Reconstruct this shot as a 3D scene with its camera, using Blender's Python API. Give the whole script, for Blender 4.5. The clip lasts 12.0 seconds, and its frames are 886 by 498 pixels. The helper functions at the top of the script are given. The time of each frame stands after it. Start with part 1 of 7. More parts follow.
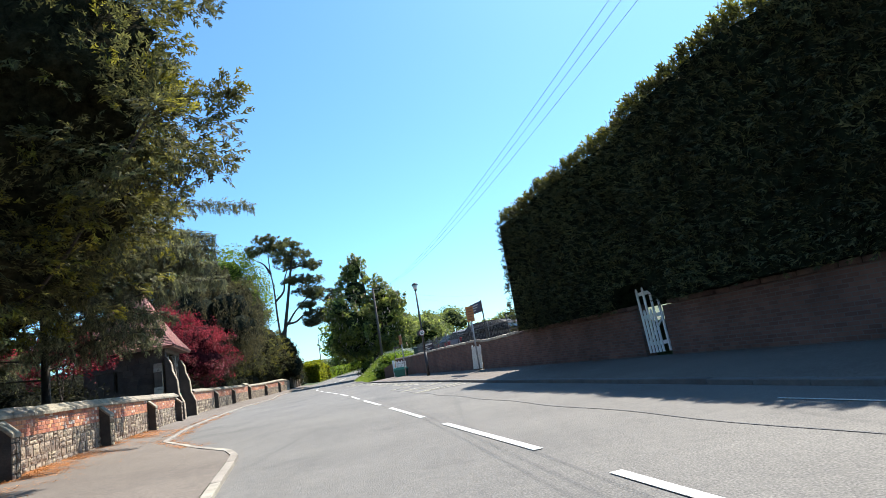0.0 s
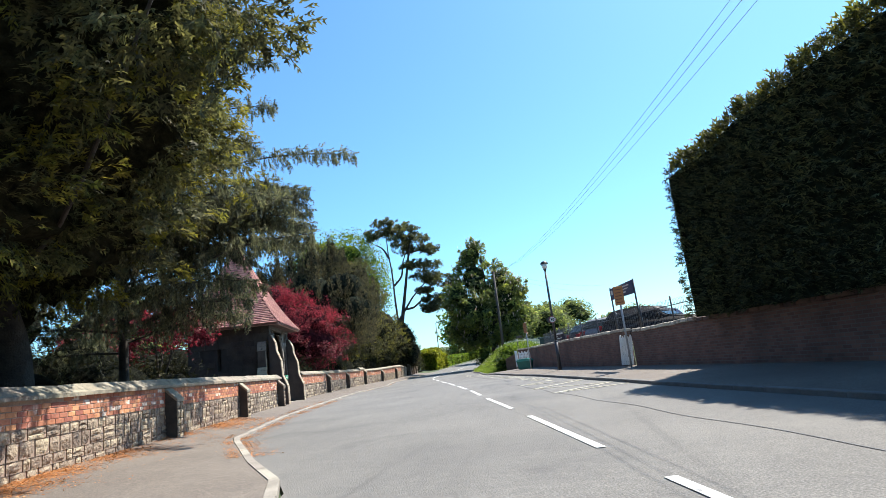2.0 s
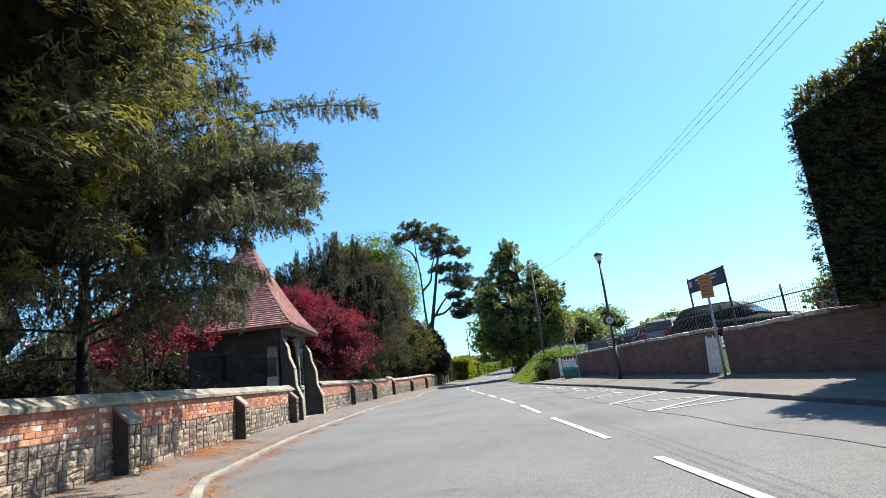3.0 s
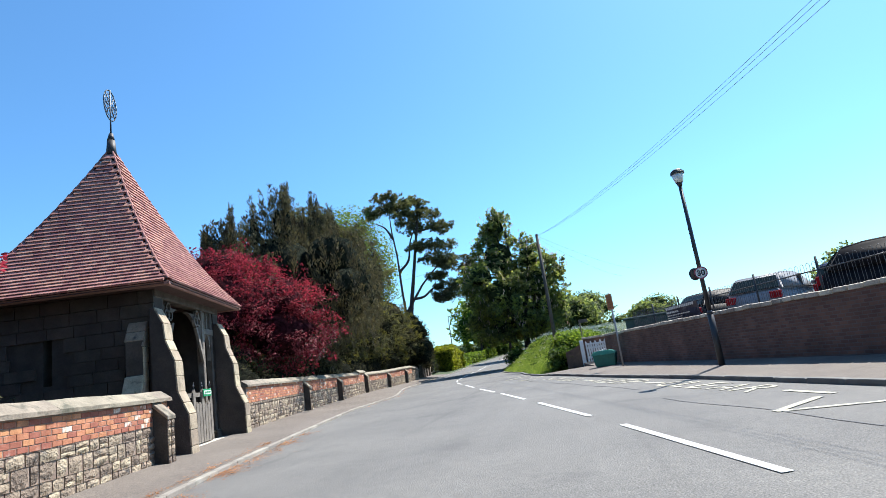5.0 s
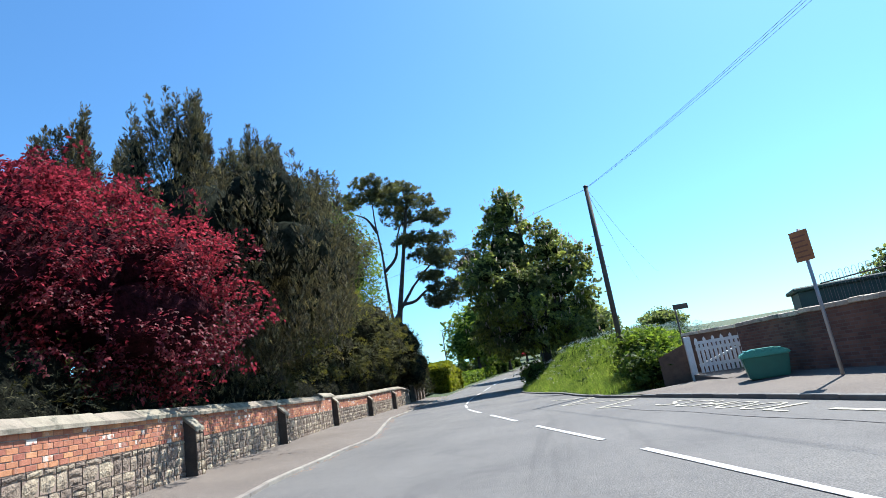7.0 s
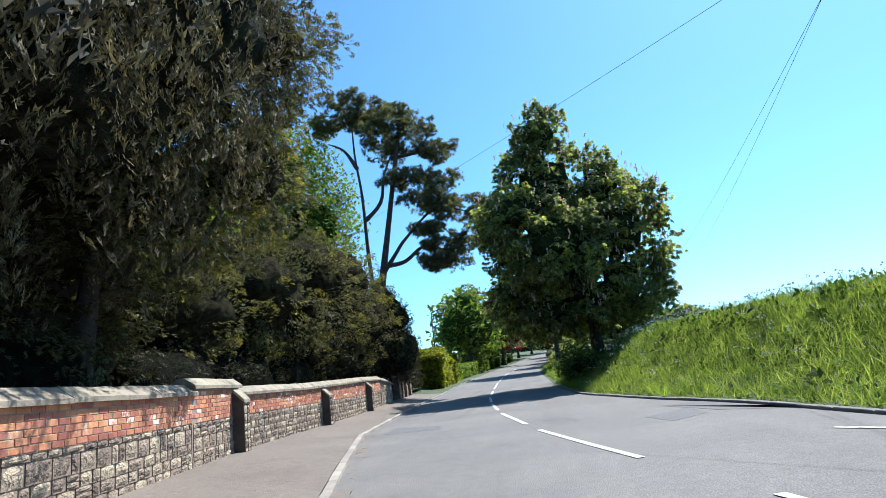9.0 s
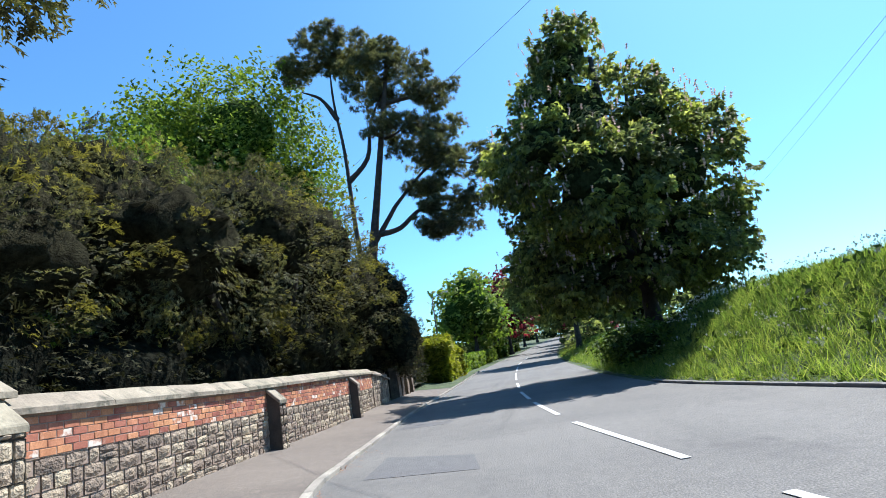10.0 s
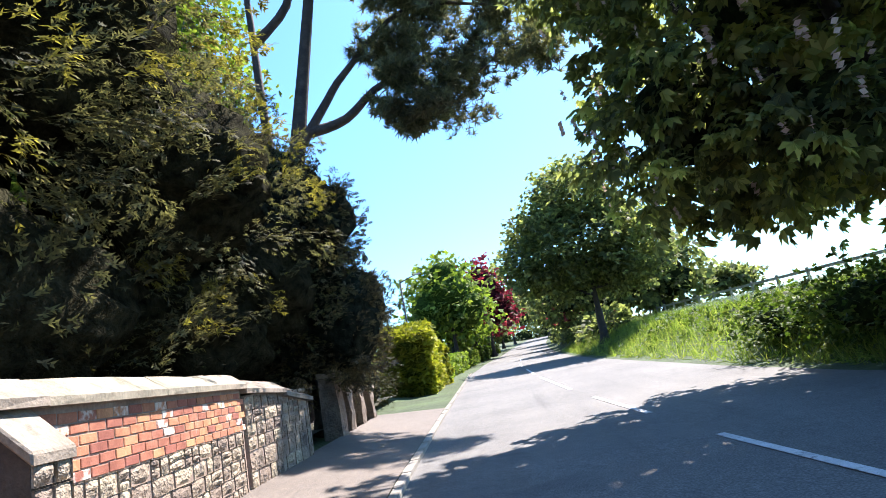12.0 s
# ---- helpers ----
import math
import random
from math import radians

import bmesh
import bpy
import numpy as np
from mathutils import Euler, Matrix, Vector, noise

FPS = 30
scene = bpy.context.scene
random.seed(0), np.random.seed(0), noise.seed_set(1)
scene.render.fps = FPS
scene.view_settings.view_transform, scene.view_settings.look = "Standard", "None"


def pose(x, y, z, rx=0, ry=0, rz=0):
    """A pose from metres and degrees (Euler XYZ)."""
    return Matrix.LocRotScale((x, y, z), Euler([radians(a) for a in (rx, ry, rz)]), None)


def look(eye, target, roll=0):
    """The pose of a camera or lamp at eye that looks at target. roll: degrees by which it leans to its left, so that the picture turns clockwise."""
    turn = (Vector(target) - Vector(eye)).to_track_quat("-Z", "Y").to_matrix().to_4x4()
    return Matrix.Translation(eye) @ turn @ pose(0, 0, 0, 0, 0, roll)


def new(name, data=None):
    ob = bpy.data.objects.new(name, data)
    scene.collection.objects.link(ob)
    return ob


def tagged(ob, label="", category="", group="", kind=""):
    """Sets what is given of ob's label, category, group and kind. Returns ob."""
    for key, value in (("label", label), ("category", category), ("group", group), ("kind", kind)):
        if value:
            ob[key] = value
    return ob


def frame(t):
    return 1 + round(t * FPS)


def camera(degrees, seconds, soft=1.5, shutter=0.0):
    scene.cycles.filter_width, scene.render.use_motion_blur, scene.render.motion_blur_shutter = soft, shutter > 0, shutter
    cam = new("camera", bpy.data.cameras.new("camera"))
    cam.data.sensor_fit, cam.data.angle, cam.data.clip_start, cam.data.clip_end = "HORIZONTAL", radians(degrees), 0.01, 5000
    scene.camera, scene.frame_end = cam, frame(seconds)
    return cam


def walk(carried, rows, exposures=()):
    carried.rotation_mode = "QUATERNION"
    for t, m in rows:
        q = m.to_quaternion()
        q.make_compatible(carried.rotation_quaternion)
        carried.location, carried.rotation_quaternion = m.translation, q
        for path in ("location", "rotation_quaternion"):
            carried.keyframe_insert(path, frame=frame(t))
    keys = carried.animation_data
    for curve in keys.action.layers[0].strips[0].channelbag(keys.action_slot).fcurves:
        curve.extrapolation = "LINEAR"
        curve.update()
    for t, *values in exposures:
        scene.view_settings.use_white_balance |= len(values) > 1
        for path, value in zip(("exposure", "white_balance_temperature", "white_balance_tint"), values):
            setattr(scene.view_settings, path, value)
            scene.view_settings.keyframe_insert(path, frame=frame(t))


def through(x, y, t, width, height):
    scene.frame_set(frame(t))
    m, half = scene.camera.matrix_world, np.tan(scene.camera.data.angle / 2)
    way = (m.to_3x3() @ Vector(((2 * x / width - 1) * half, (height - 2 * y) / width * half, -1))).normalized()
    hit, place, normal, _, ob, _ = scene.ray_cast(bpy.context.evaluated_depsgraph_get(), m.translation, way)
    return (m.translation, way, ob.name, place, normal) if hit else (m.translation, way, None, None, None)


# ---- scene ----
cam = camera(75.1, 12.0, soft=0.75)
PATH = [
    (0, (1.51, 4.452, 1.016), (1.559, 6.418, 1.382), -9.5),
    (0.5, (1.595, 4.882, 0.93), (1.685, 6.84, 1.33), -5.6),
    (1, (1.48, 6.052, 0.982), (1.135, 7.979, 1.391), -0.4),
    (1.5, (1.118, 7.519, 1.002), (0.73, 9.442, 1.389), -5.9),
    (2, (0.678, 9.046, 1.024), (0.322, 10.975, 1.418), -6.8),
    (2.5, (0.101, 10.858, 1.044), (-0.37, 12.755, 1.466), -5.9),
    (3, (-0.531, 12.748, 1.062), (-0.975, 14.649, 1.496), -6.9),
    (3.5, (-1.251, 14.838, 1.033), (-1.719, 16.749, 1.394), -11.3),
    (3.7, (-1.513, 15.662, 1.01), (-1.929, 17.585, 1.368), -12.0),
    (5.3, (-3.766, 23.532, 1.161), (-4.117, 25.458, 1.567), -7.5),
    (5.5, (-3.978, 24.687, 1.096), (-4.32, 26.614, 1.508), -7.1),
    (6, (-4.869, 27.575, 1.118), (-5.222, 29.495, 1.556), -6.7),
    (6.5, (-5.804, 30.587, 1.128), (-6.147, 32.505, 1.578), -8.0),
    (7, (-6.752, 33.664, 1.139), (-7.062, 35.585, 1.599), -9.2),
    (7.5, (-7.697, 36.96, 1.112), (-8.006, 38.89, 1.537), -9.6),
    (7.7, (-8.112, 38.297, 1.091), (-8.404, 40.234, 1.497), -11.3),
    (9.3, (-11.425, 50.276, 1.174), (-11.671, 52.208, 1.627), -6.3),
    (9.5, (-11.7, 51.687, 1.157), (-11.945, 53.618, 1.617), -6.5),
    (10, (-12.522, 55.418, 1.126), (-12.764, 57.359, 1.542), -8.9),
    (10.5, (-13.285, 59.093, 1.138), (-13.492, 61.034, 1.576), -7.1),
    (11, (-14.035, 62.709, 1.102), (-14.253, 64.643, 1.559), -8.5),
    (11.5, (-14.707, 66.164, 1.147), (-14.87, 68.114, 1.563), -10.7),
    (12, (-15.362, 69.8, 1.212), (-15.477, 71.752, 1.632), -10.7),
]
walk(cam, [(t, look(eye, target, roll)) for t, eye, target, roll in PATH],
     [(0, 1.15, 6600, 10), (3, 1.1, 6500, 10), (5.5, 1.03, 6250, 10), (10.5, 1.1, 6020, 11), (11, 1.38, 6100, 13), (11.5, 1.62, 6200, 15), (12, 1.85, 6400, 18)])

# ---- light ----
SUN_AZ, SUN_EL = radians(37.0), radians(54.8)      # azimuth from +y towards +x
world = bpy.data.worlds.new("sky")
scene.world = world
world.use_nodes = True
wn = world.node_tree.nodes
sky = wn.new("ShaderNodeTexSky")
sky.sky_type = "NISHITA"
sky.sun_disc = False
sky.sun_elevation = SUN_EL
sky.sun_rotation = SUN_AZ
sky.altitude = 100
sky.air_density = 1.0
sky.dust_density = 0.6
sky.ozone_density = 2.5
wn["Background"].inputs["Strength"].default_value = 0.105
tint = wn.new("ShaderNodeMix")
tint.data_type, tint.blend_type = "RGBA", "MULTIPLY"
tint.inputs[0].default_value = 1.0
tint.inputs[7].default_value = (0.58, 0.92, 1.08, 1)
world.node_tree.links.new(sky.outputs[0], tint.inputs[6])
world.node_tree.links.new(tint.outputs[2], wn["Background"].inputs["Color"])
sun = new("sun", bpy.data.lights.new("sun", "SUN"))
sun.data.energy = 5.0
sun.data.angle = radians(0.53)
sun.data.color = (1.0, 0.95, 0.87)
toward = Vector((math.sin(SUN_AZ) * math.cos(SUN_EL), math.cos(SUN_AZ) * math.cos(SUN_EL), math.sin(SUN_EL)))
sun.matrix_world = look(toward * 60, (0, 0, 0))


# ---- materials ----
def material(name, rough=0.8, metal=0.0):
    m = bpy.data.materials.new(name)
    m.use_nodes = True
    b = m.node_tree.nodes["Principled BSDF"]
    b.inputs["Roughness"].default_value = rough
    b.inputs["Metallic"].default_value = metal
    return m, m.node_tree.nodes, m.node_tree.links, b


def noise_ramp(n, l, vec, scale, stops, detail=6.0, rough=0.6, dist=0.0):
    t = n.new("ShaderNodeTexNoise")
    t.inputs["Scale"].default_value = scale
    t.inputs["Detail"].default_value = detail
    t.inputs["Roughness"].default_value = rough
    t.inputs["Distortion"].default_value = dist
    l.new(vec, t.inputs["Vector"])
    r = n.new("ShaderNodeValToRGB")
    e = r.color_ramp.elements
    e[0].position, e[0].color = stops[0][0], (*stops[0][1], 1)
    e[1].position, e[1].color = stops[-1][0], (*stops[-1][1], 1)
    for p, c in stops[1:-1]:
        e.new(p).color = (*c, 1)
    l.new(t.outputs["Fac"], r.inputs["Fac"])
    return t, r


def mixed(n, l, a, b, fac, mode="MIX"):
    m = n.new("ShaderNodeMix")
    m.data_type, m.blend_type = "RGBA", mode
    for sock, v in ((m.inputs[0], fac), (m.inputs[6], a), (m.inputs[7], b)):
        if hasattr(v, "links"):
            l.new(v, sock)
        elif isinstance(v, tuple):
            sock.default_value = (*v, 1)
        else:
            sock.default_value = v
    return m.outputs[2]


def bumped(n, l, b, height, strength, distance):
    k = n.new("ShaderNodeBump")
    k.inputs["Strength"].default_value = strength
    k.inputs["Distance"].default_value = distance
    l.new(height, k.inputs["Height"])
    l.new(k.outputs[0], b.inputs["Normal"])


def grainy(name, dark, light, scale=3.0, fine=60.0, rough=0.85, bump=0.4, depth=0.01, vary=0.0, metal=0.0, island=False, stain=None, pale=None):
    """A surface with broad stains, fine grain and relief; vary: how far pieces differ in tone."""
    m, n, l, b = material(name, rough, metal)
    co = n.new("ShaderNodeTexCoord").outputs["Object"]
    if island or vary:
        co = n.new("ShaderNodeNewGeometry").outputs["Position"]
    _, broad = noise_ramp(n, l, co, scale, [(0.3, dark), (0.7, light)])
    ft, fr = noise_ramp(n, l, co, fine, [(0.25, (0.72, 0.72, 0.72)), (0.75, (1.2, 1.2, 1.2))], 3)
    col = mixed(n, l, broad.outputs[0], fr.outputs[0], 0.8, "MULTIPLY")
    if stain:
        st, sr = noise_ramp(n, l, co, stain[1], [(stain[2], (0, 0, 0)), (stain[2] + 0.14, (1, 1, 1))], 5, 0.65, 0.4)
        col = mixed(n, l, col, stain[0], sr.outputs[0])
    if vary:
        src = n.new("ShaderNodeNewGeometry").outputs["Random Per Island"] if island else n.new("ShaderNodeObjectInfo").outputs["Random"]
        hsv = n.new("ShaderNodeHueSaturation")
        mr = n.new("ShaderNodeMapRange")
        mr.inputs[3].default_value, mr.inputs[4].default_value = 1 - vary, 1 + vary
        l.new(src, mr.inputs[0])
        l.new(mr.outputs[0], hsv.inputs["Value"])
        ml = n.new("ShaderNodeMath")
        ml.operation = "MULTIPLY_ADD"
        ml.inputs[1].default_value, ml.inputs[2].default_value = 0.03, 0.485
        l.new(src, ml.inputs[0])
        l.new(ml.outputs[0], hsv.inputs["Hue"])
        l.new(col, hsv.inputs["Color"])
        col = hsv.outputs[0]
        if pale:
            pick = n.new("ShaderNodeMath")
            pick.operation = "MULTIPLY"
            pick.inputs[1].default_value = 37.7
            fr = n.new("ShaderNodeMath")
            fr.operation = "FRACT"
            gt = n.new("ShaderNodeMath")
            gt.operation = "GREATER_THAN"
            gt.inputs[1].default_value = pale[1]
            l.new(src, pick.inputs[0])
            l.new(pick.outputs[0], fr.inputs[0])
            l.new(fr.outputs[0], gt.inputs[0])
            _, worn = noise_ramp(n, l, co, 9.0, [(0.42, (0, 0, 0)), (0.56, (1, 1, 1))], 3)
            col = mixed(n, l, col, mixed(n, l, col, pale[0], worn.outputs[0]), gt.outputs[0])
    l.new(col, b.inputs["Base Color"])
    if bump:
        bumped(n, l, b, ft.outputs["Fac"], bump, depth)
    return m


def foliage(name, dark, light, tip, through=0.35, rough=0.6, patch=0.5, glow=(1.5, 1.6, 0.5), gloss=0.2, deep=((0.65, 0.62, 0.6), (1.25, 1.2, 1.0))):
    """Leaves: tone differs leaf by leaf and in patches, and light shines through."""
    m, n, l, b = material(name, rough)
    geo = n.new("ShaderNodeNewGeometry")
    r = n.new("ShaderNodeValToRGB")
    e = r.color_ramp.elements
    e[0].position, e[0].color = 0.0, (*dark, 1)
    e[1].position, e[1].color = 1.0, (*tip, 1)
    e.new(0.6).color = (*light, 1)
    l.new(geo.outputs["Random Per Island"], r.inputs["Fac"])
    _, pr = noise_ramp(n, l, geo.outputs["Position"], patch, [(0.36, deep[0]), (0.64, deep[1])], 3)
    col = mixed(n, l, r.outputs[0], pr.outputs[0], 1.0, "MULTIPLY")
    l.new(col, b.inputs["Base Color"])
    b.inputs["Specular IOR Level"].default_value = gloss
    tr = n.new("ShaderNodeBsdfTranslucent")
    tc = mixed(n, l, col, glow, 0.6, "MULTIPLY")
    l.new(tc, tr.inputs["Color"])
    ms = n.new("ShaderNodeMixShader")
    ms.inputs[0].default_value = through
    l.new(b.outputs[0], ms.inputs[1])
    l.new(tr.outputs[0], ms.inputs[2])
    l.new(ms.outputs[0], n["Material Output"].inputs["Surface"])
    return m


def plain(name, colour, rough=0.5, metal=0.0, speck=0.12):
    d = tuple(c * (1 - speck) for c in colour)
    li = tuple(min(1, c * (1 + speck)) for c in colour)
    return grainy(name, d, li, 4.0, 90.0, rough, 0.08, 0.002, metal=metal)


def asphalt(name, dark, light, patchy):
    m, n, l, b = material(name, 0.88)
    co = n.new("ShaderNodeNewGeometry").outputs["Position"]
    _, broad = noise_ramp(n, l, co, 0.35, [(0.3, dark), (0.7, light)], 8)
    gt, gr = noise_ramp(n, l, co, 55.0, [(0.3, (0.5, 0.5, 0.5)), (0.5, (0.95, 0.95, 0.95)), (0.72, (1.7, 1.7, 1.65))], 2)
    col = mixed(n, l, broad.outputs[0], gr.outputs[0], 0.85, "MULTIPLY")
    _, mo = noise_ramp(n, l, co, 7.0, [(0.32, (0.84, 0.84, 0.85)), (0.68, (1.14, 1.13, 1.11))], 5, 0.7)
    col = mixed(n, l, col, mo.outputs[0], 0.9, "MULTIPLY")
    _, oil = noise_ramp(n, l, co, 0.55, [(0.6, (1, 1, 1)), (0.74, (0.68, 0.68, 0.71))], 4, 0.6, 0.6)
    col = mixed(n, l, col, oil.outputs[0], patchy, "MULTIPLY")
    mp = n.new("ShaderNodeMapping")
    mp.inputs["Rotation"].default_value = (0, 0, radians(14))
    mp.inputs["Scale"].default_value = (1.6, 0.05, 1)
    l.new(co, mp.inputs["Vector"])
    _, tr = noise_ramp(n, l, mp.outputs[0], 1.0, [(0.35, (1.1, 1.1, 1.1)), (0.62, (1, 1, 1)), (0.72, (0.72, 0.72, 0.74))], 4)
    col = mixed(n, l, col, tr.outputs[0], patchy, "MULTIPLY")
    l.new(col, b.inputs["Base Color"])
    bumped(n, l, b, gt.outputs["Fac"], 0.7, 0.012)
    return m


M = {}
M["asphalt"] = asphalt("asphalt", (0.103, 0.1, 0.096), (0.148, 0.143, 0.133), 0.8)
M["pavement"] = asphalt("pavement_asphalt", (0.108, 0.09, 0.076), (0.162, 0.138, 0.116), 0.2)
M["kerb"] = grainy("kerb_stone", (0.2, 0.18, 0.15), (0.34, 0.31, 0.265), 2.0, 45, vary=0.15)
M["kerb_grey"] = grainy("kerb_concrete", (0.09, 0.087, 0.083), (0.17, 0.163, 0.15), 2.0, 45, vary=0.12)
M["white_paint"] = grainy("road_paint_white", (0.5, 0.5, 0.48), (0.68, 0.68, 0.66), 6, 70, stain=((0.17, 0.17, 0.17), 14, 0.56))
M["yellow_paint"] = grainy("road_paint_yellow", (0.42, 0.39, 0.29), (0.56, 0.53, 0.42), 6, 70, stain=((0.16, 0.16, 0.16), 7, 0.5))
M["soil"] = grainy("churchyard_soil", (0.03, 0.028, 0.02), (0.07, 0.065, 0.035), 0.7, 25, bump=0.8, depth=0.05)
M["grass"] = grainy("rough_grass", (0.025, 0.04, 0.01), (0.06, 0.095, 0.025), 0.5, 12, bump=1.0, depth=0.08)
M["stone"] = grainy("rubble_stone", (0.17, 0.128, 0.09), (0.38, 0.3, 0.215), 3.5, 17, bump=1.0, depth=0.05, vary=0.42, stain=((0.065, 0.057, 0.052), 3.4, 0.56))
M["stone_stuff"] = grainy("rubble_stone_far", (0.17, 0.128, 0.09), (0.38, 0.3, 0.215), 3.5, 17, bump=1.0, depth=0.05, vary=0.42, island=True, stain=((0.065, 0.057, 0.052), 3.4, 0.56))
M["brick"] = grainy("red_brick", (0.29, 0.1, 0.052), (0.52, 0.215, 0.118), 5.0, 60, vary=0.3, stain=((0.5, 0.36, 0.29), 3.4, 0.6), pale=((0.66, 0.57, 0.48), 0.92))
M["brick_stuff"] = grainy("red_brick_far", (0.29, 0.1, 0.052), (0.52, 0.215, 0.118), 5.0, 60, vary=0.3, island=True, stain=((0.5, 0.36, 0.29), 3.4, 0.6), pale=((0.66, 0.57, 0.48), 0.92))
M["mortar"] = grainy("mortar", (0.19, 0.137, 0.104), (0.36, 0.27, 0.21), 3.0, 40)
M["coping"] = grainy("coping_stone", (0.18, 0.152, 0.112), (0.32, 0.275, 0.205), 2.2, 30, bump=0.6, depth=0.015, vary=0.06, stain=((0.09, 0.085, 0.06), 2.6, 0.52))
M["ashlar"] = grainy("ashlar_stone", (0.035, 0.028, 0.023), (0.11, 0.085, 0.064), 1.6, 30, bump=0.6, depth=0.015, vary=0.2, stain=((0.04, 0.034, 0.03), 2.5, 0.55))
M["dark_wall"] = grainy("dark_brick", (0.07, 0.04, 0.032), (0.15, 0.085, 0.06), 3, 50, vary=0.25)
# Dark tone that holds the shade on the wall buttresses' sides.
M["shaded_stone"] = grainy("shaded_stone", (0.03, 0.026, 0.022), (0.09, 0.073, 0.058), 2.5, 30, bump=0.7, depth=0.02)
M["old_wood"] = grainy("weathered_oak", (0.11, 0.093, 0.077), (0.24, 0.21, 0.175), 4, 40, bump=0.6)
M["dark_oak"] = grainy("dark_oak", (0.05, 0.04, 0.032), (0.12, 0.1, 0.08), 3, 40)
M["tile"] = grainy("clay_tile", (0.26, 0.11, 0.092), (0.43, 0.205, 0.175), 2.5, 40, vary=0.25, island=True)
M["bark"] = grainy("bark", (0.025, 0.02, 0.017), (0.07, 0.055, 0.045), 4, 25, bump=1.0, depth=0.03)
M["pine_bark"] = grainy("pine_bark", (0.035, 0.026, 0.024), (0.09, 0.065, 0.055), 4, 25, bump=1.0, depth=0.03)
# The strong patches stand in for lit tufts over shaded gaps.
M["yew"] = foliage("yew_leaves", (0.052, 0.057, 0.036), (0.105, 0.108, 0.062), (0.18, 0.175, 0.092), 0.4, 0.7, 1.5, glow=(1.25, 1.3, 0.7), gloss=0.15, deep=((0.6, 0.58, 0.6), (1.3, 1.25, 1.0)))
# Young yew tips, with the sunlight on them put into the colour.
M["yew_young_lit"] = foliage("sunlit_young_yew_shoots", (0.1, 0.1, 0.03), (0.18, 0.172, 0.046), (0.3, 0.278, 0.075), 0.42, 0.7, 0.9, glow=(1.3, 1.35, 0.6), gloss=0.1)
# Patch contrast puts lit and shaded plumes into the leaf colour.
M["yew_dark"] = foliage("irish_yew_leaves", (0.05, 0.05, 0.036), (0.1, 0.094, 0.062), (0.2, 0.175, 0.105), 0.3, 0.7, 2.0, glow=(1.2, 1.2, 0.75), gloss=0.15, deep=((0.42, 0.4, 0.44), (1.5, 1.42, 1.15)))
M["conifer"] = foliage("conifer_needles", (0.068, 0.076, 0.06), (0.14, 0.148, 0.112), (0.25, 0.25, 0.165), 0.45, 0.7, 1.6, glow=(1.2, 1.25, 0.8), gloss=0.15, deep=((0.5, 0.5, 0.53), (1.35, 1.3, 1.1)))
M["cypress"] = foliage("clipped_cypress_leaves", (0.038, 0.044, 0.03), (0.075, 0.082, 0.05), (0.145, 0.15, 0.08), 0.2, 0.8, gloss=0.06)
# Deep shade below the trees is put into this leaf colour.
M["undergrowth"] = foliage("shade_dark_undergrowth_leaves", (0.022, 0.024, 0.018), (0.05, 0.052, 0.034), (0.1, 0.096, 0.055), 0.15, 0.8, 1.0, gloss=0.06)
M["shoots"] = foliage("hedge_top_shoots", (0.06, 0.07, 0.025), (0.13, 0.13, 0.04), (0.22, 0.2, 0.07), 0.35)
M["copper"] = foliage("copper_leaves", (0.075, 0.019, 0.024), (0.19, 0.034, 0.048), (0.36, 0.075, 0.105), 0.45, glow=(1.5, 0.5, 0.9))
M["chestnut"] = foliage("chestnut_leaves", (0.085, 0.11, 0.055), (0.16, 0.195, 0.09), (0.32, 0.36, 0.15), 0.55, glow=(1.35, 1.45, 0.7))
# Sunlit highlights of the chestnut's crown as a paler leaf colour.
M["chestnut_lit"] = foliage("sunlit_chestnut_leaves", (0.17, 0.2, 0.06), (0.28, 0.32, 0.1), (0.44, 0.46, 0.18), 0.6, glow=(1.35, 1.45, 0.7))
M["lime"] = foliage("lime_leaves", (0.075, 0.125, 0.03), (0.15, 0.225, 0.045), (0.25, 0.33, 0.07), 0.45)
M["pine"] = foliage("pine_needles", (0.075, 0.085, 0.065), (0.135, 0.145, 0.105), (0.22, 0.22, 0.15), 0.4)
M["gold"] = foliage("golden_hedge_leaves", (0.14, 0.17, 0.02), (0.26, 0.28, 0.03), (0.36, 0.36, 0.06), 0.35)
M["shrub"] = foliage("shrub_leaves", (0.03, 0.06, 0.014), (0.07, 0.12, 0.025), (0.14, 0.19, 0.05), 0.35)
M["blades"] = foliage("grass_blades", (0.11, 0.17, 0.038), (0.22, 0.31, 0.075), (0.4, 0.42, 0.16), 0.55, patch=1.4, deep=((0.55, 0.6, 0.6), (1.2, 1.15, 1.0)))
M["blossom"] = plain("white_blossom", (0.72, 0.7, 0.56), 0.8)
M["black_metal"] = plain("black_painted_metal", (0.03, 0.03, 0.033), 0.45)
M["grey_metal"] = plain("galvanised_metal", (0.34, 0.34, 0.35), 0.5, 0.3)
M["white_wood"] = plain("white_painted_wood", (0.72, 0.72, 0.7), 0.6, speck=0.08)
M["green_plastic"] = plain("green_plastic", (0.02, 0.16, 0.11), 0.45)
M["pole_wood"] = grainy("pole_wood", (0.05, 0.04, 0.035), (0.1, 0.085, 0.07), 3, 40)


# ---- building helpers ----
def link_mesh(name, bm, mat, parent=None):
    me = bpy.data.meshes.new(name)
    bm.to_mesh(me)
    bm.free()
    me.materials.append(mat)
    ob = new(name, me)
    ob.parent = parent
    return ob


def part(name, bm, mat, parent, label=""):
    ob = link_mesh(name, bm, mat, parent)
    return tagged(ob, label) if label else ob


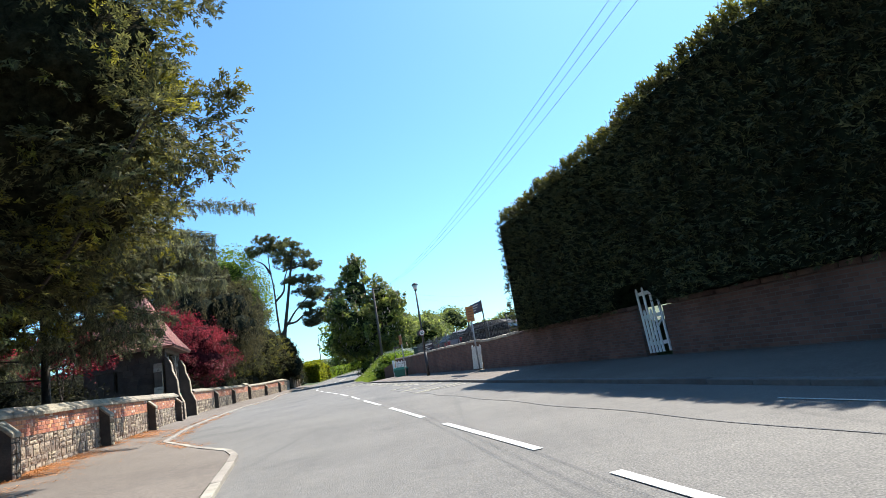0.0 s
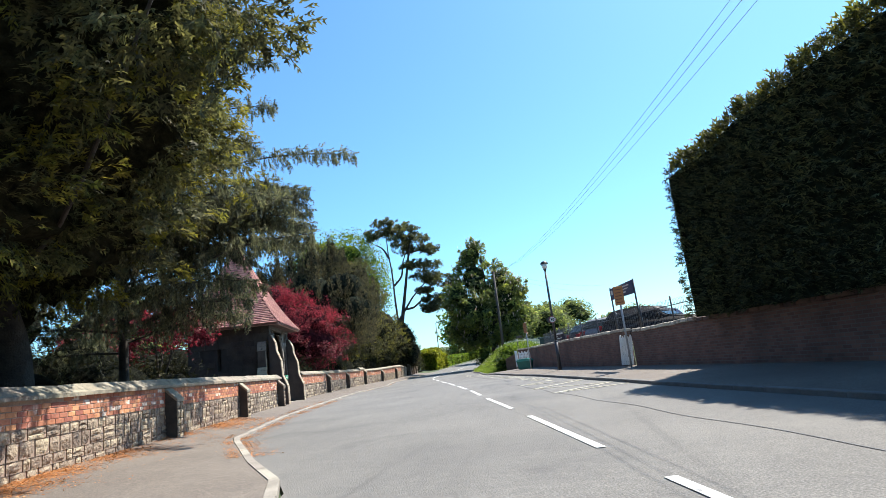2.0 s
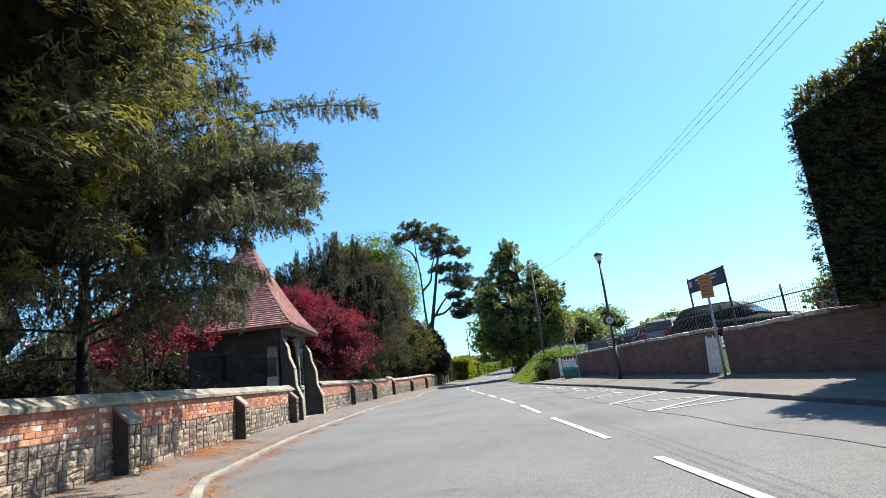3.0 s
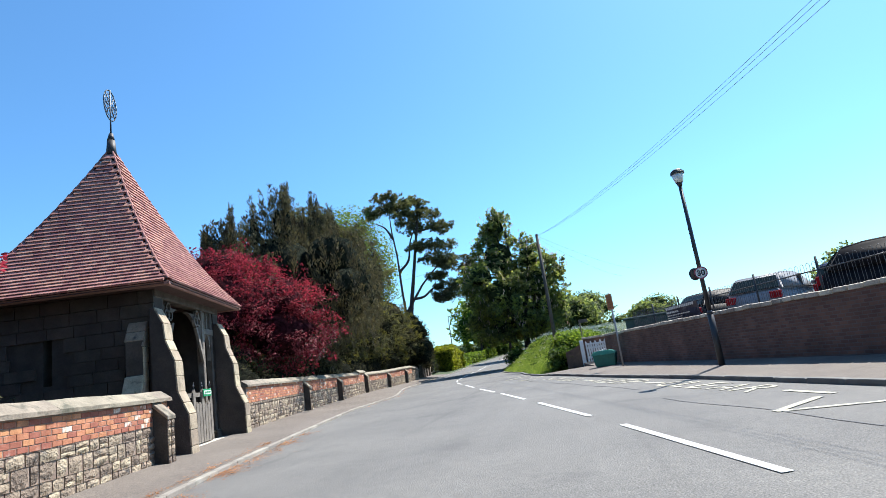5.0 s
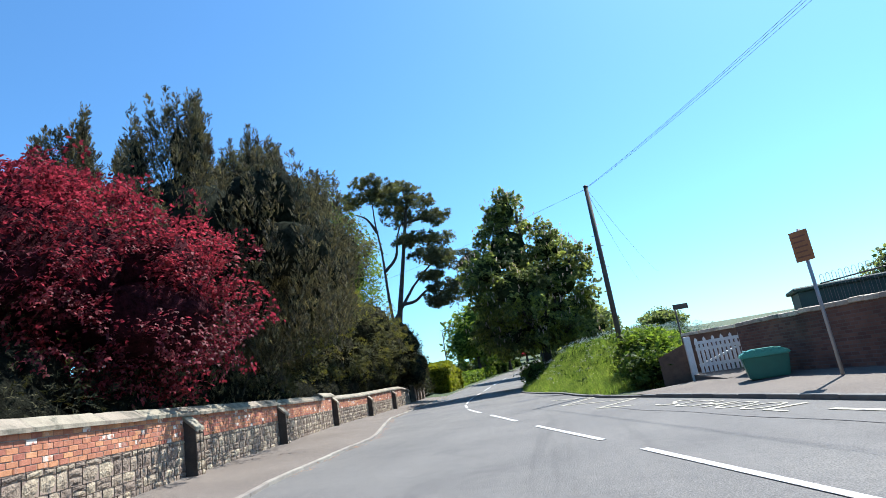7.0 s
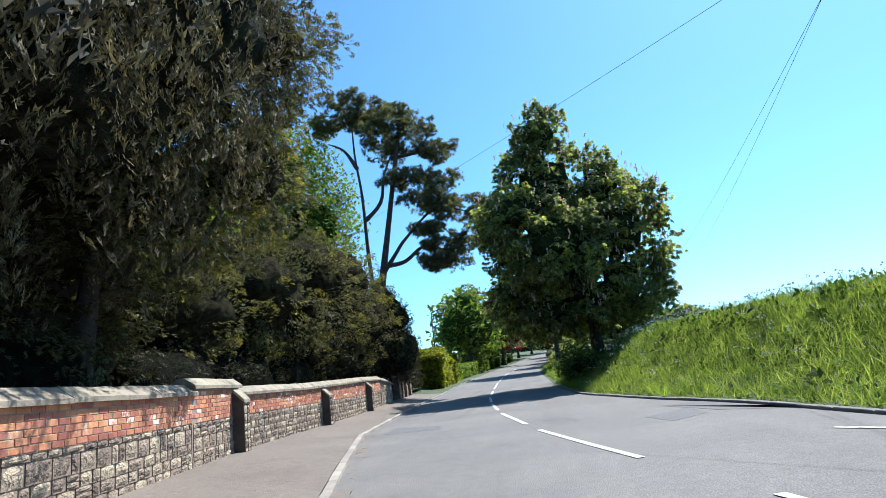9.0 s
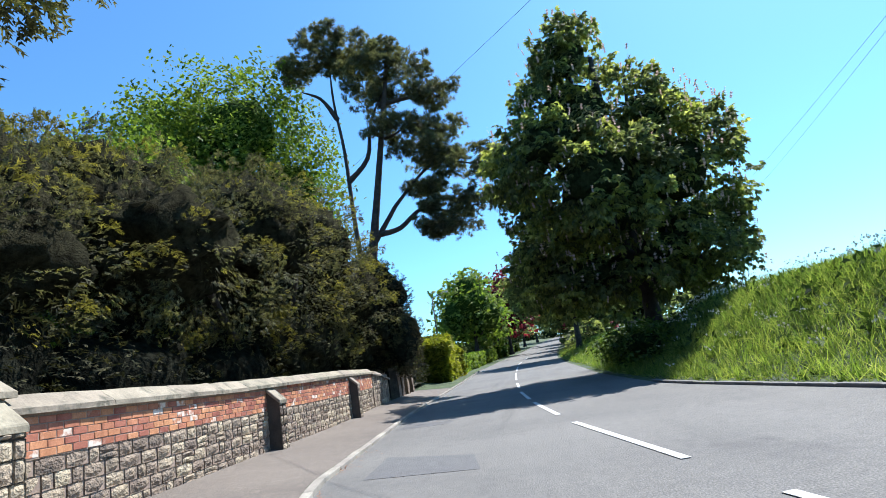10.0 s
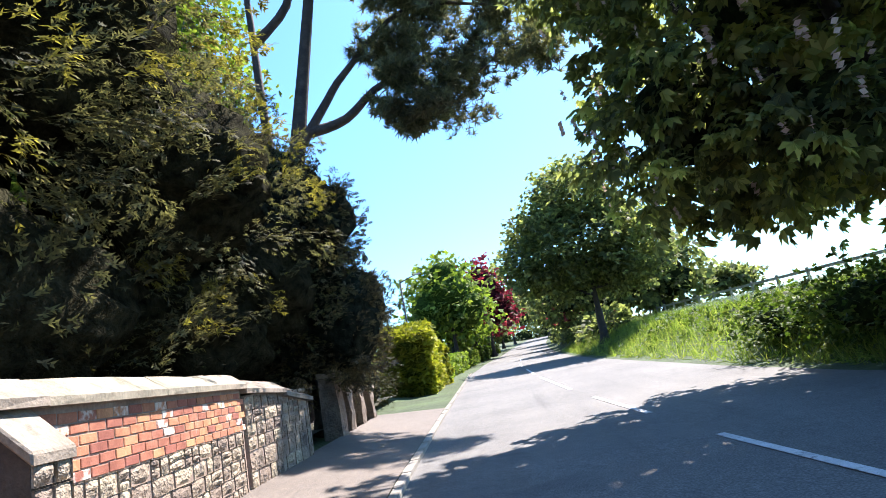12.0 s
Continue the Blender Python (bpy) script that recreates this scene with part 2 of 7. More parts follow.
def thing(name, label, category, at=(0, 0, 0), group="", kind="", turn=0.0):
    ob = new(name)
    ob.matrix_world = pose(*at, 0, 0, turn)
    return tagged(ob, label, category, group, kind)


def box(bm, x0, x1, y0, y1, z0, z1, bevel=0.0):
    vs = [bm.verts.new(p) for p in ((x0, y0, z0), (x1, y0, z0), (x1, y1, z0), (x0, y1, z0), (x0, y0, z1), (x1, y0, z1), (x1, y1, z1), (x0, y1, z1))]
    fs = [bm.faces.new([vs[i] for i in f]) for f in ((3, 2, 1, 0), (4, 5, 6, 7), (0, 1, 5, 4), (1, 2, 6, 5), (2, 3, 7, 6), (3, 0, 4, 7))]
    if bevel:
        es = list({e for f in fs for e in f.edges})
        bmesh.ops.bevel(bm, geom=es, offset=bevel, segments=1, affect="EDGES")
    return vs


def boxed(name, dims, mat, parent, bevel=0.0, m=None, label=""):
    bm = bmesh.new()
    box(bm, *dims, bevel)
    if m is not None:
        bm.transform(m)
    return part(name, bm, mat, parent, label)


def rod(bm, a, b, r0, r1=None, n=10, caps=True):
    a, b = Vector(a), Vector(b)
    r1 = r0 if r1 is None else r1
    q = (b - a).to_track_quat("Z", "Y")
    rings = []
    for c, r in ((a, r0), (b, r1)):
        rings.append([bm.verts.new(c + q @ Vector((r * math.cos(2 * math.pi * i / n), r * math.sin(2 * math.pi * i / n), 0))) for i in range(n)])
    for i in range(n):
        f = bm.faces.new((rings[0][i], rings[0][(i + 1) % n], rings[1][(i + 1) % n], rings[1][i]))
        f.smooth = True
    if caps:
        bm.faces.new(rings[0][::-1])
        bm.faces.new(rings[1])


def prism(bm, outline, axis_a, axis_b):
    """A solid from a plane outline [(p, q)], pushed from axis_a to axis_b; axes are functions (p, q) to a place."""
    a = [bm.verts.new(axis_a(p, q)) for p, q in outline]
    b = [bm.verts.new(axis_b(p, q)) for p, q in outline]
    k = len(outline)
    bm.faces.new(a[::-1])
    bm.faces.new(b)
    for i in range(k):
        bm.faces.new((a[i], a[(i + 1) % k], b[(i + 1) % k], b[i]))


def sweep(bm, points, outline, closed=True):
    """Pushes an outline [(out, up)] along a line of places; out is to the right of the way it goes."""
    rings = []
    pts = [Vector(p) for p in points]
    for i, p in enumerate(pts):
        d = (pts[min(i + 1, len(pts) - 1)] - pts[max(i - 1, 0)])
        d.z = 0
        d.normalize()
        r = Vector((d.y, -d.x, 0))
        rings.append([bm.verts.new(p + r * u + Vector((0, 0, w))) for u, w in outline])
    k = len(outline)
    for a, b in zip(rings, rings[1:]):
        for i in range(k if closed else k - 1):
            bm.faces.new((a[i], a[(i + 1) % k], b[(i + 1) % k], b[i]))
    if closed:
        bm.faces.new(rings[0])
        bm.faces.new(rings[-1][::-1])
    bmesh.ops.recalc_face_normals(bm, faces=bm.faces[:])


def quads_mesh(name, verts, quads, mat, parent=None, smooth=False):
    """A mesh straight from arrays of places and of fours."""
    me = bpy.data.meshes.new(name)
    me.vertices.add(len(verts))
    me.vertices.foreach_set("co", np.ascontiguousarray(verts, dtype=np.float32).ravel())
    k = quads.shape[1]
    me.loops.add(quads.size)
    me.loops.foreach_set("vertex_index", np.ascontiguousarray(quads, dtype=np.int32).ravel())
    me.polygons.add(len(quads))
    me.polygons.foreach_set("loop_start", np.arange(0, quads.size, k, dtype=np.int32))
    if smooth:
        me.polygons.foreach_set("use_smooth", np.ones(len(quads), dtype=bool))
    me.update(calc_edges=True)
    me.materials.append(mat)
    ob = new(name, me)
    ob.parent = parent
    return ob


# ---- plan: lines along the road, as x over y ----
KL = ([-30, 0, 4.4, 10.2, 13.7, 14.6, 15.2, 16.3, 20.4, 22.7, 26.4, 31, 37.5, 43.5, 47.5, 50.4, 53, 57, 62.7, 71, 77, 85, 110, 130, 150, 180, 260],
      [3.0, 1.6, 0.6, -0.93, -1.9, -2.2, -2.6, -3.45, -6.2, -6.95, -8.15, -9.3, -10.7, -11.9, -12.2, -12.35, -12.95, -14.0, -15.4, -16.3, -16.7, -17.0, -17.5, -16.8, -15.2, -12.5, -4])
CL = ([-30, 0, 10.26, 15.5, 19.5, 25.3, 30.5, 36, 41.7, 47, 53, 57.1, 59.8, 65.8, 71.8, 76.4, 85, 95, 110, 130, 150, 180, 260],
      [11, 4.8, 2.26, 0.9, -0.1, -1.6, -2.87, -4.36, -5.94, -7.5, -9.15, -10.3, -11, -12.1, -12.8, -13.2, -13.6, -13.9, -14, -13.2, -11.9, -9.5, -1])
KR = ([-30, 0, 10, 18, 23.5, 27, 32, 37.3, 43, 46.2, 48.5, 51, 53.5, 57, 61.2, 64.7, 71.7, 80, 88, 100, 110, 130, 150, 180, 260],
      [15.5, 8.5, 6.0, 4.1, 2.7, 1.9, 0.62, -0.7, -2.45, -3.3, -3.95, -4.7, -5.6, -6.3, -6.9, -7.9, -9.4, -9.9, -10.0, -10.3, -10.4, -9.7, -8.5, -6.2, 2.3])
WL = ([-30, 0, 5, 14.4, 21.1, 26.1, 31, 37.3, 44.9, 53.5, 60.1, 66.7, 72.8, 77.1, 90, 110, 180, 260],
      [-1.0, -2.2, -3.4, -6.15, -8.2, -9.5, -10.85, -12.7, -14.55, -16.1, -17.35, -17.8, -18.2, -18.7, -19.2, -19.9, -15, -7])
WR = ([-30, 0, 10, 17.5, 20, 25, 27, 31, 37.5, 41, 52.4, 58, 80, 110, 150, 180, 260],
      [18.5, 11.3, 8.9, 7.0, 6.3, 4.85, 4.3, 3.2, 1.4, 0.55, -2.0, -3.2, -6, -7, -5, -3, 6])
RZ = ([-30, 70, 77, 85, 95, 110, 120, 150, 180, 220, 300, 500], [0, 0, 0.07, 0.18, 0.43, 0.85, 1.15, 2.15, 3.6, 5.5, 9.0, 14])


def on(line, y):
    return float(np.interp(y, line[0], line[1]))


def kL(y):
    return on(KL, y)


def cL(y):
    return on(CL, y)


def kR(y):
    return on(KR, y)


def wL(y):
    return on(WL, y)


def wR(y):
    return on(WR, y)


def rz(y):
    return on(RZ, y)


def smooth01(v):
    v = max(0.0, min(1.0, v))
    return v * v * (3 - 2 * v)




def bank_height(y, d):
    """The bank's rise d metres from the road's edge, past the last gate."""
    k = smooth01((y - 53.5) / 5.0)
    top = 1.25 + 0.85 * smooth01((y - 55) / 8) - 0.85 * smooth01((y - 74) / 14)
    fall = 1.0 - smooth01((y - 60) / 8)
    return k * (top * smooth01((d - 0.15) / 3.9) - 0.8 * smooth01((d - 8) / 14) - 1.0 * fall * smooth01((d - 4.2) / 3))


# ---- ground: one sheet to the horizon ----
ys = [-2500, -600, -150, -60] + [-30 + 2 * i for i in range(16)] + [2 + i for i in range(120)] + [122 + 3 * i for i in range(47)] + [300, 400, 600, 1200, 2500]
verts, faces = [], []
for y in ys:
    yy = max(-30, min(260, y))
    z0 = rz(y)
    a, b, c, d = wL(yy), kL(yy), kR(yy), wR(yy)
    yard = 0.35
    row = [(-2500, z0 + 20), (-500, z0 + 6), (-120, z0 + 1.5), (a - 30, z0 + 0.9), (a - 6, z0 + yard), (a - 1.2, z0 + yard - 0.05), (a - 0.22, z0 + 0.12),
           (a + 0.1, z0 + 0.06), (b - 0.1, z0 - 0.02), (b + 0.2, z0 - 0.05), (0.5 * (b + c), z0 - 0.05), (c - 0.2, z0 - 0.05)]
    school = 1 - smooth01((yy - 53) / 3)
    for off, zs in ((0.1, 0.0), (0.7, 0.05), (1.5, 0.05), (2.5, 0.05), (3.3, 0.95), (4.2, 1.05), (5.5, 1.1), (8, 1.15), (12, 1.22), (25, 1.3), (60, 1.5), (150, 2), (500, 3), (2500, 12)):
        x = c + off
        if school > 0 and off > 1:
            x = d + 0.2 + (off - 2.5) if off >= 2.5 else c + 0.1 + (d - 0.05 - c) * (off - 0.1) / 2.4
        bank = bank_height(yy, off) + (0 if off < 60 else 0.2 + off * 0.003)
        row.append((x, z0 + school * zs + (1 - school) * bank))
    verts += [(x, y, z) for x, z in row]
w = len(row)
for j in range(len(ys) - 1):
    for i in range(w - 1):
        faces.append((j * w + i, j * w + i + 1, (j + 1) * w + i + 1, (j + 1) * w + i))
ground = tagged(quads_mesh("ground", np.array(verts), np.array(faces), M["grass"], smooth=True), "uneven grassy ground under trees and banks", "ground", kind="structure")


def strip(name, stations, edge_a, edge_b, zf, mat, label, category, cols=4):
    v, f = [], []
    for y in stations:
        for i in range(cols + 1):
            u = i / cols
            v.append((edge_a(y) * (1 - u) + edge_b(y) * u, y, zf(y, u)))
    k = cols + 1
    for j in range(len(stations) - 1):
        for i in range(cols):
            f.append((j * k + i, j * k + i + 1, (j + 1) * k + i + 1, (j + 1) * k + i))
    return tagged(quads_mesh(name, np.array(v), np.array(f), mat, smooth=True), label, category, kind="structure")


road_y = [-30 + 0.5 * i for i in range(300)] + [120 + 4 * i for i in range(36)]
strip("road", road_y, lambda y: kL(y) + 0.0, lambda y: kR(y) - 0.0, lambda y, u: rz(y) + 0.0, M["asphalt"], "sunlit worn grey asphalt road with patches", "road", 8)
pave_y = [-30 + 0.5 * i for i in range(235)]
strip("pavement_west", pave_y, lambda y: wL(y) - 0.1, lambda y: kL(y) - 0.13, lambda y, u: rz(y) + 0.2 - 0.145 * u, M["pavement"], "grey asphalt pavement beside the churchyard wall", "pavement", 6)
strip("pavement_east", [-30 + 0.5 * i for i in range(165)], lambda y: kR(y) + 0.13, lambda y: wR(y) + 0.1, lambda y, u: rz(y) + 0.075 + 0.14 * u, M["pavement"], "grey asphalt pavement below the school wall", "pavement", 6)


def lot(x, y):
    """Height of the school's car park."""
    return float(np.interp(x - wR(y), [1.0, 1.9, 3.2, 5.7, 9.7, 22], [0.95, 1.05, 1.1, 1.15, 1.22, 1.3])) + 0.02


LOT_U = [0.0, 0.1, 0.25, 0.5, 0.75, 1.0]
verts = [(wR(y) + 1.0 + 8.7 * u, y, lot(wR(y) + 1.0 + 8.7 * u, y)) for y in range(27, 51) for u in LOT_U]
faces = [(j * 6 + i, j * 6 + i + 1, j * 6 + i + 7, j * 6 + i + 6) for j in range(23) for i in range(5)]
tagged(quads_mesh("car_park", np.array(verts), np.array(faces), M["asphalt"], smooth=True), "grey asphalt car park above the school wall", "car park", kind="structure")


# ---- kerbs ----
def line_points(f, y0, y1, step=0.1):
    n = max(2, int((y1 - y0) / step))
    return [(f(y0 + (y1 - y0) * i / n), y0 + (y1 - y0) * i / n) for i in range(n + 1)]


def along(points, gap):
    """Places, turns and lengths of pieces of a given length laid end to end along a line."""
    out, acc, start = [], 0.0, points[0]
    for a, b in zip(points, points[1:]):
        acc += math.dist(a, b)
        if acc >= gap:
            mid = ((start[0] + b[0]) / 2, (start[1] + b[1]) / 2)
            out.append((mid, math.atan2(b[1] - start[1], b[0] - start[0]), math.dist(start, b)))
            start, acc = b, 0.0
    return out


def block_mesh(name, mat, rough, bevel=0.08, seed=0):
    """A unit block with eased edges and an uneven face towards -y."""
    rng = random.Random(seed)
    bm = bmesh.new()
    box(bm, -0.5, 0.5, -0.5, 0.5, -0.5, 0.5)
    if rough:
        g = 3
        front = [f for f in bm.faces if f.normal.y < -0.9 or abs(f.calc_center_median().y + 0.5) < 1e-4]
        bmesh.ops.delete(bm, geom=front, context="FACES")
        grid = {}
        for i in range(g + 1):
            for j in range(g + 1):
                e = min(i, g - i, j, g - j) == 0
                c = (i in (0, g)) and (j in (0, g))
                x, z = -0.5 + i / g, -0.5 + j / g
                x += 0 if i in (0, g) else rng.uniform(-0.07, 0.07)
                z += 0 if j in (0, g) else rng.uniform(-0.07, 0.07)
                k = 0.12 if c else rng.uniform(0.0, 0.03)
                grid[i, j] = bm.verts.new((x * (1 - k), -0.5 + (rng.uniform(0.05, 0.13) if e else -rng.uniform(0.15, 1.0) * rough), z * (1 - k)))
        for i in range(g):
            for j in range(g):
                bm.faces.new((grid[i, j], grid[i + 1, j], grid[i + 1, j + 1], grid[i, j + 1]))
        bmesh.ops.remove_doubles(bm, verts=bm.verts[:], dist=0.045)
    elif bevel:
        bmesh.ops.bevel(bm, geom=bm.edges[:], offset=bevel, segments=1, affect="EDGES")
    bmesh.ops.recalc_face_normals(bm, faces=bm.faces[:])
    me = bpy.data.meshes.new(name)
    bm.to_mesh(me)
    bm.free()
    me.materials.append(mat)
    return me


def piece(name, me, parent, m):
    ob = new(name, me)
    ob.parent = parent
    ob.matrix_basis = m
    return ob


class Pile:
    """Pieces gathered into one mesh."""

    def __init__(self):
        self.v, self.f, self.k = [], [], 0

    def add(self, me, m):
        v = np.array([(m @ p.co)[:] for p in me.vertices])
        for p in me.polygons:
            self.f.append([i + self.k for i in p.vertices])
        self.v.append(v)
        self.k += len(v)

    def done(self, name, mat, parent, label=""):
        me = bpy.data.meshes.new(name)
        me.from_pydata(np.concatenate(self.v).tolist(), [], self.f)
        me.materials.append(mat)
        ob = new(name, me)
        ob.parent = parent
        return tagged(ob, label, kind="stuff")


def turned(x, y, z, a, sx, sy, sz):
    return Matrix.Translation((x, y, z)) @ Matrix.Rotation(a, 4, "Z") @ Matrix.Diagonal((sx, sy, sz, 1))


kerb_west = thing("kerb_west", "pale stone kerb beside the churchyard pavement", "kerb", kind="structure")
kerb_east = thing("kerb_east", "grey concrete kerb beside the school pavement", "kerb", kind="structure")
kerb_mesh = block_mesh("kerb_stone", M["kerb"], 0, 0.05)
kerb_mesh_grey = block_mesh("kerb_stone", M["kerb_grey"], 0, 0.05)
rng = random.Random(3)
for (px, py), a, ln in along(line_points(kL, -12, 112), 0.9):
    piece("kerb_stone", kerb_mesh, kerb_west, turned(px - 0.055 * math.sin(a), py + 0.055 * math.cos(a), rz(py) - 0.06 + rng.uniform(-0.005, 0.005), a, ln - 0.012, 0.12, 0.25))
for (px, py), a, ln in along(line_points(kR, -12, 73), 0.9):
    low = 0.07 * smooth01(1 - abs(py - 51.6) / 2.2) + 0.06 * smooth01((py - 53) / 4)
    piece("kerb_stone", kerb_mesh_grey, kerb_east, turned(px + 0.07 * math.sin(a), py - 0.07 * math.cos(a), rz(py) - 0.04 - low * 0.5 + rng.uniform(-0.006, 0.006), a, ln - 0.012, 0.15, 0.25))

# ---- painted marks ----
def paint(name, mat, points, width, label, category="road marking", z=0.006, group=""):
    """A painted line through places on the road."""
    bm = bmesh.new()
    pts = [(x, y, rz(y) + z) for x, y in points]
    sweep(bm, pts, [(-width / 2, 0), (-width / 2, 0.004), (width / 2, 0.004), (width / 2, 0)])
    return tagged(link_mesh(name, bm, mat), label, category, group, "structure")


MARKS = [(4.6, 8.9), (10.3, 13.9), (15.5, 19.4), (21.2, 25.2), (26.9, 30.6), (32.1, 36.0), (37.65, 41.6), (43.0, 46.9), (49.1, 53.2), (55.5, 59.85), (61.4, 65.6), (67.2, 71.2), (72.6, 76.5), (79, 83), (86, 94), (97, 103), (108, 114), (120, 126)]
for y0, y1 in MARKS:
    paint("lane_mark", M["white_paint"], [(cL(y0 + (y1 - y0) * i / 6), y0 + (y1 - y0) * i / 6) for i in range(7)], 0.105, "worn white painted centre line dash", group="centre line")
ZIG = [[(2.2, 25.4), (0.25, 24.5), (1.88, 26.65), (-0.42, 27.2), (1.15, 29.75), (-1.05, 30.1), (-0.2, 31.0)], [(-5.2, 48.6), (-6.0, 49.3), (-4.8, 50.9), (-6.9, 52.4), (-5.75, 54.4), (-7.3, 56.4)]]
for pts in ZIG:
    z = thing("zigzag_marking", "worn cream zigzag lines painted by the kerb", "road marking", kind="structure")
    for a, b in zip(pts, pts[1:]):
        o = paint("painted_line", M["yellow_paint"], [a, b], 0.12, "", "", 0.006 + 0.0015 * (pts.index(a) % 2))
        o.parent = z


def lettered(word, y0, y1):
    """A word painted on the road, read from the road towards the kerb."""
    t = thing("road_lettering", "worn cream painted road lettering beside the kerb", "road lettering", kind="structure")
    n = len(word)
    for i, ch in enumerate(word):
        cu = bpy.data.curves.new("letter", "FONT")
        cu.body = ch
        cu.size = 1.0
        cu.extrude = 0.002
        cu.offset = -0.012
        tmp = bpy.data.objects.new("letter", cu)
        me = bpy.data.meshes.new_from_object(tmp)
        bpy.data.objects.remove(tmp)
        y = y0 + (y1 - y0) * (i + 0.5) / n
        me.materials.clear()
        me.materials.append(M["yellow_paint"])
        a = math.atan2(kR(y - 0.5) - kR(y + 0.5), 1.0)
        xs = [v.co.x for v in me.vertices]
        cx, wd = (min(xs) + max(xs)) / 2, max(xs) - min(xs)
        ob = new("letter", me)
        ob.parent = t
        m = Matrix(((math.sin(a), math.cos(a), 0, 0), (-math.cos(a), math.sin(a), 0, 0), (0, 0, 1, 0), (0, 0, 0, 1)))
        s = abs(y1 - y0) / n * 0.78 / wd
        ob.matrix_basis = Matrix.Translation((kR(y) - 1.12, y, 0.009)) @ m @ Matrix.Diagonal((s, 1.12, 1, 1)) @ Matrix.Translation((-cx, 0, 0))
    return t


lettered("SCHOOL", 47.9, 43.2)
lettered("KEEP", 41.6, 38.2)
lettered("CLEAR", 36.9, 32.6)
for y0, y1 in ((41.9, 42.9), (37.1, 38.0), (31.2, 32.3)):
    paint("painted_dash", M["yellow_paint"], [(kR(y0) - 0.75, y0), (kR(y1) - 0.75, y1)], 0.12, "worn cream painted dash beside the kerb")
paint("edge_line", M["white_paint"], [(kR(9.7) - 0.75, 9.7), (kR(10.9) - 0.8, 10.9)], 0.04, "short worn white painted line near the kerb")

# a repaired strip and a dark patch in the road
M["patch"] = asphalt("asphalt_patch", (0.085, 0.085, 0.09), (0.115, 0.115, 0.115), 0.3)
bm = bmesh.new()
f = bm.faces.new([bm.verts.new(p) for p in ((-5.2, 57.6, 0.005), (-7.6, 60.2, 0.005), (-8.2, 62.4, 0.005), (-7.3, 62.6, 0.005), (-6.4, 58.6, 0.005))])
tagged(link_mesh("road_patch", bm, M["patch"]), "dark repaired asphalt patch by the bank", "road patch", kind="structure")
for corners in (((-14.84, 62.65), (-13.35, 62.35), (-13.55, 63.54), (-14.99, 64.45)), ((-8.96, 60.22), (-8.68, 59.05), (-7.86, 59.85), (-7.88, 61.34)), ((-15.97, 69.0), (-14.7, 68.8), (-14.65, 69.4), (-15.9, 70.3))):
    bm = bmesh.new()
    bm.faces.new([bm.verts.new((x, y, 0.004)) for x, y in corners])
    tagged(link_mesh("road_patch", bm, M["patch"]), "dark rectangular repair in the asphalt", "road patch", kind="structure")
for off, y0, y1, wd in ((1.75, 2, 34, 0.03), (2.35, 36, 50, 0.03)):
    bm = bmesh.new()
    pts = [(cL(y) + off + 0.05 * math.sin(y * 1.7), y, 0.003) for y in np.arange(y0, y1, 0.5)]
    sweep(bm, pts, [(-wd / 2, 0), (-wd / 2, 0.003), (wd / 2, 0.003), (wd / 2, 0)])
    tagged(link_mesh("road_seam", bm, M["patch"]), "dark sealed seam along the asphalt", "road seam", kind="structure")

# ---- churchyard wall: rubble stones, brick band, coping, buttresses ----
STONE = [block_mesh("stone", M["stone"], r, seed=i) for i, r in enumerate((0.1, 0.17, 0.08, 0.13, 0.2, 0.1, 0.15, 0.09))]
BRICK = [block_mesh("brick", M["brick"], 0, b) for b in (0.03, 0.05, 0.04)]
COPE = []
for seed in range(4):
    r = random.Random(seed)
    bm = bmesh.new()
    xs = [-0.5, -0.17, 0.17, 0.5]
    prof = [(-0.5, 0), (-0.5, 0.3), (-0.12, 1.0), (0.12, 1.0), (0.5, 0.3), (0.5, 0)]
    rings = [[bm.verts.new((x, p * (1 + r.uniform(-0.025, 0.025)), q * (1 + r.uniform(-0.04, 0.04)))) for p, q in prof] for x in xs]
    for a, b in zip(rings, rings[1:]):
        for i in range(6):
            bm.faces.new((a[i], a[(i + 1) % 6], b[(i + 1) % 6], b[i]))
    bm.faces.new(rings[0])
    bm.faces.new(rings[-1][::-1])
    bmesh.ops.recalc_face_normals(bm, faces=bm.faces[:])
    me = bpy.data.meshes.new("coping_stone")
    bm.to_mesh(me)
    bm.free()
    me.materials.append(M["coping"])
    COPE.append(me)


def at_line(f, y):
    d = 0.4
    return f(y), math.atan2(2 * d, f(y + d) - f(y - d))


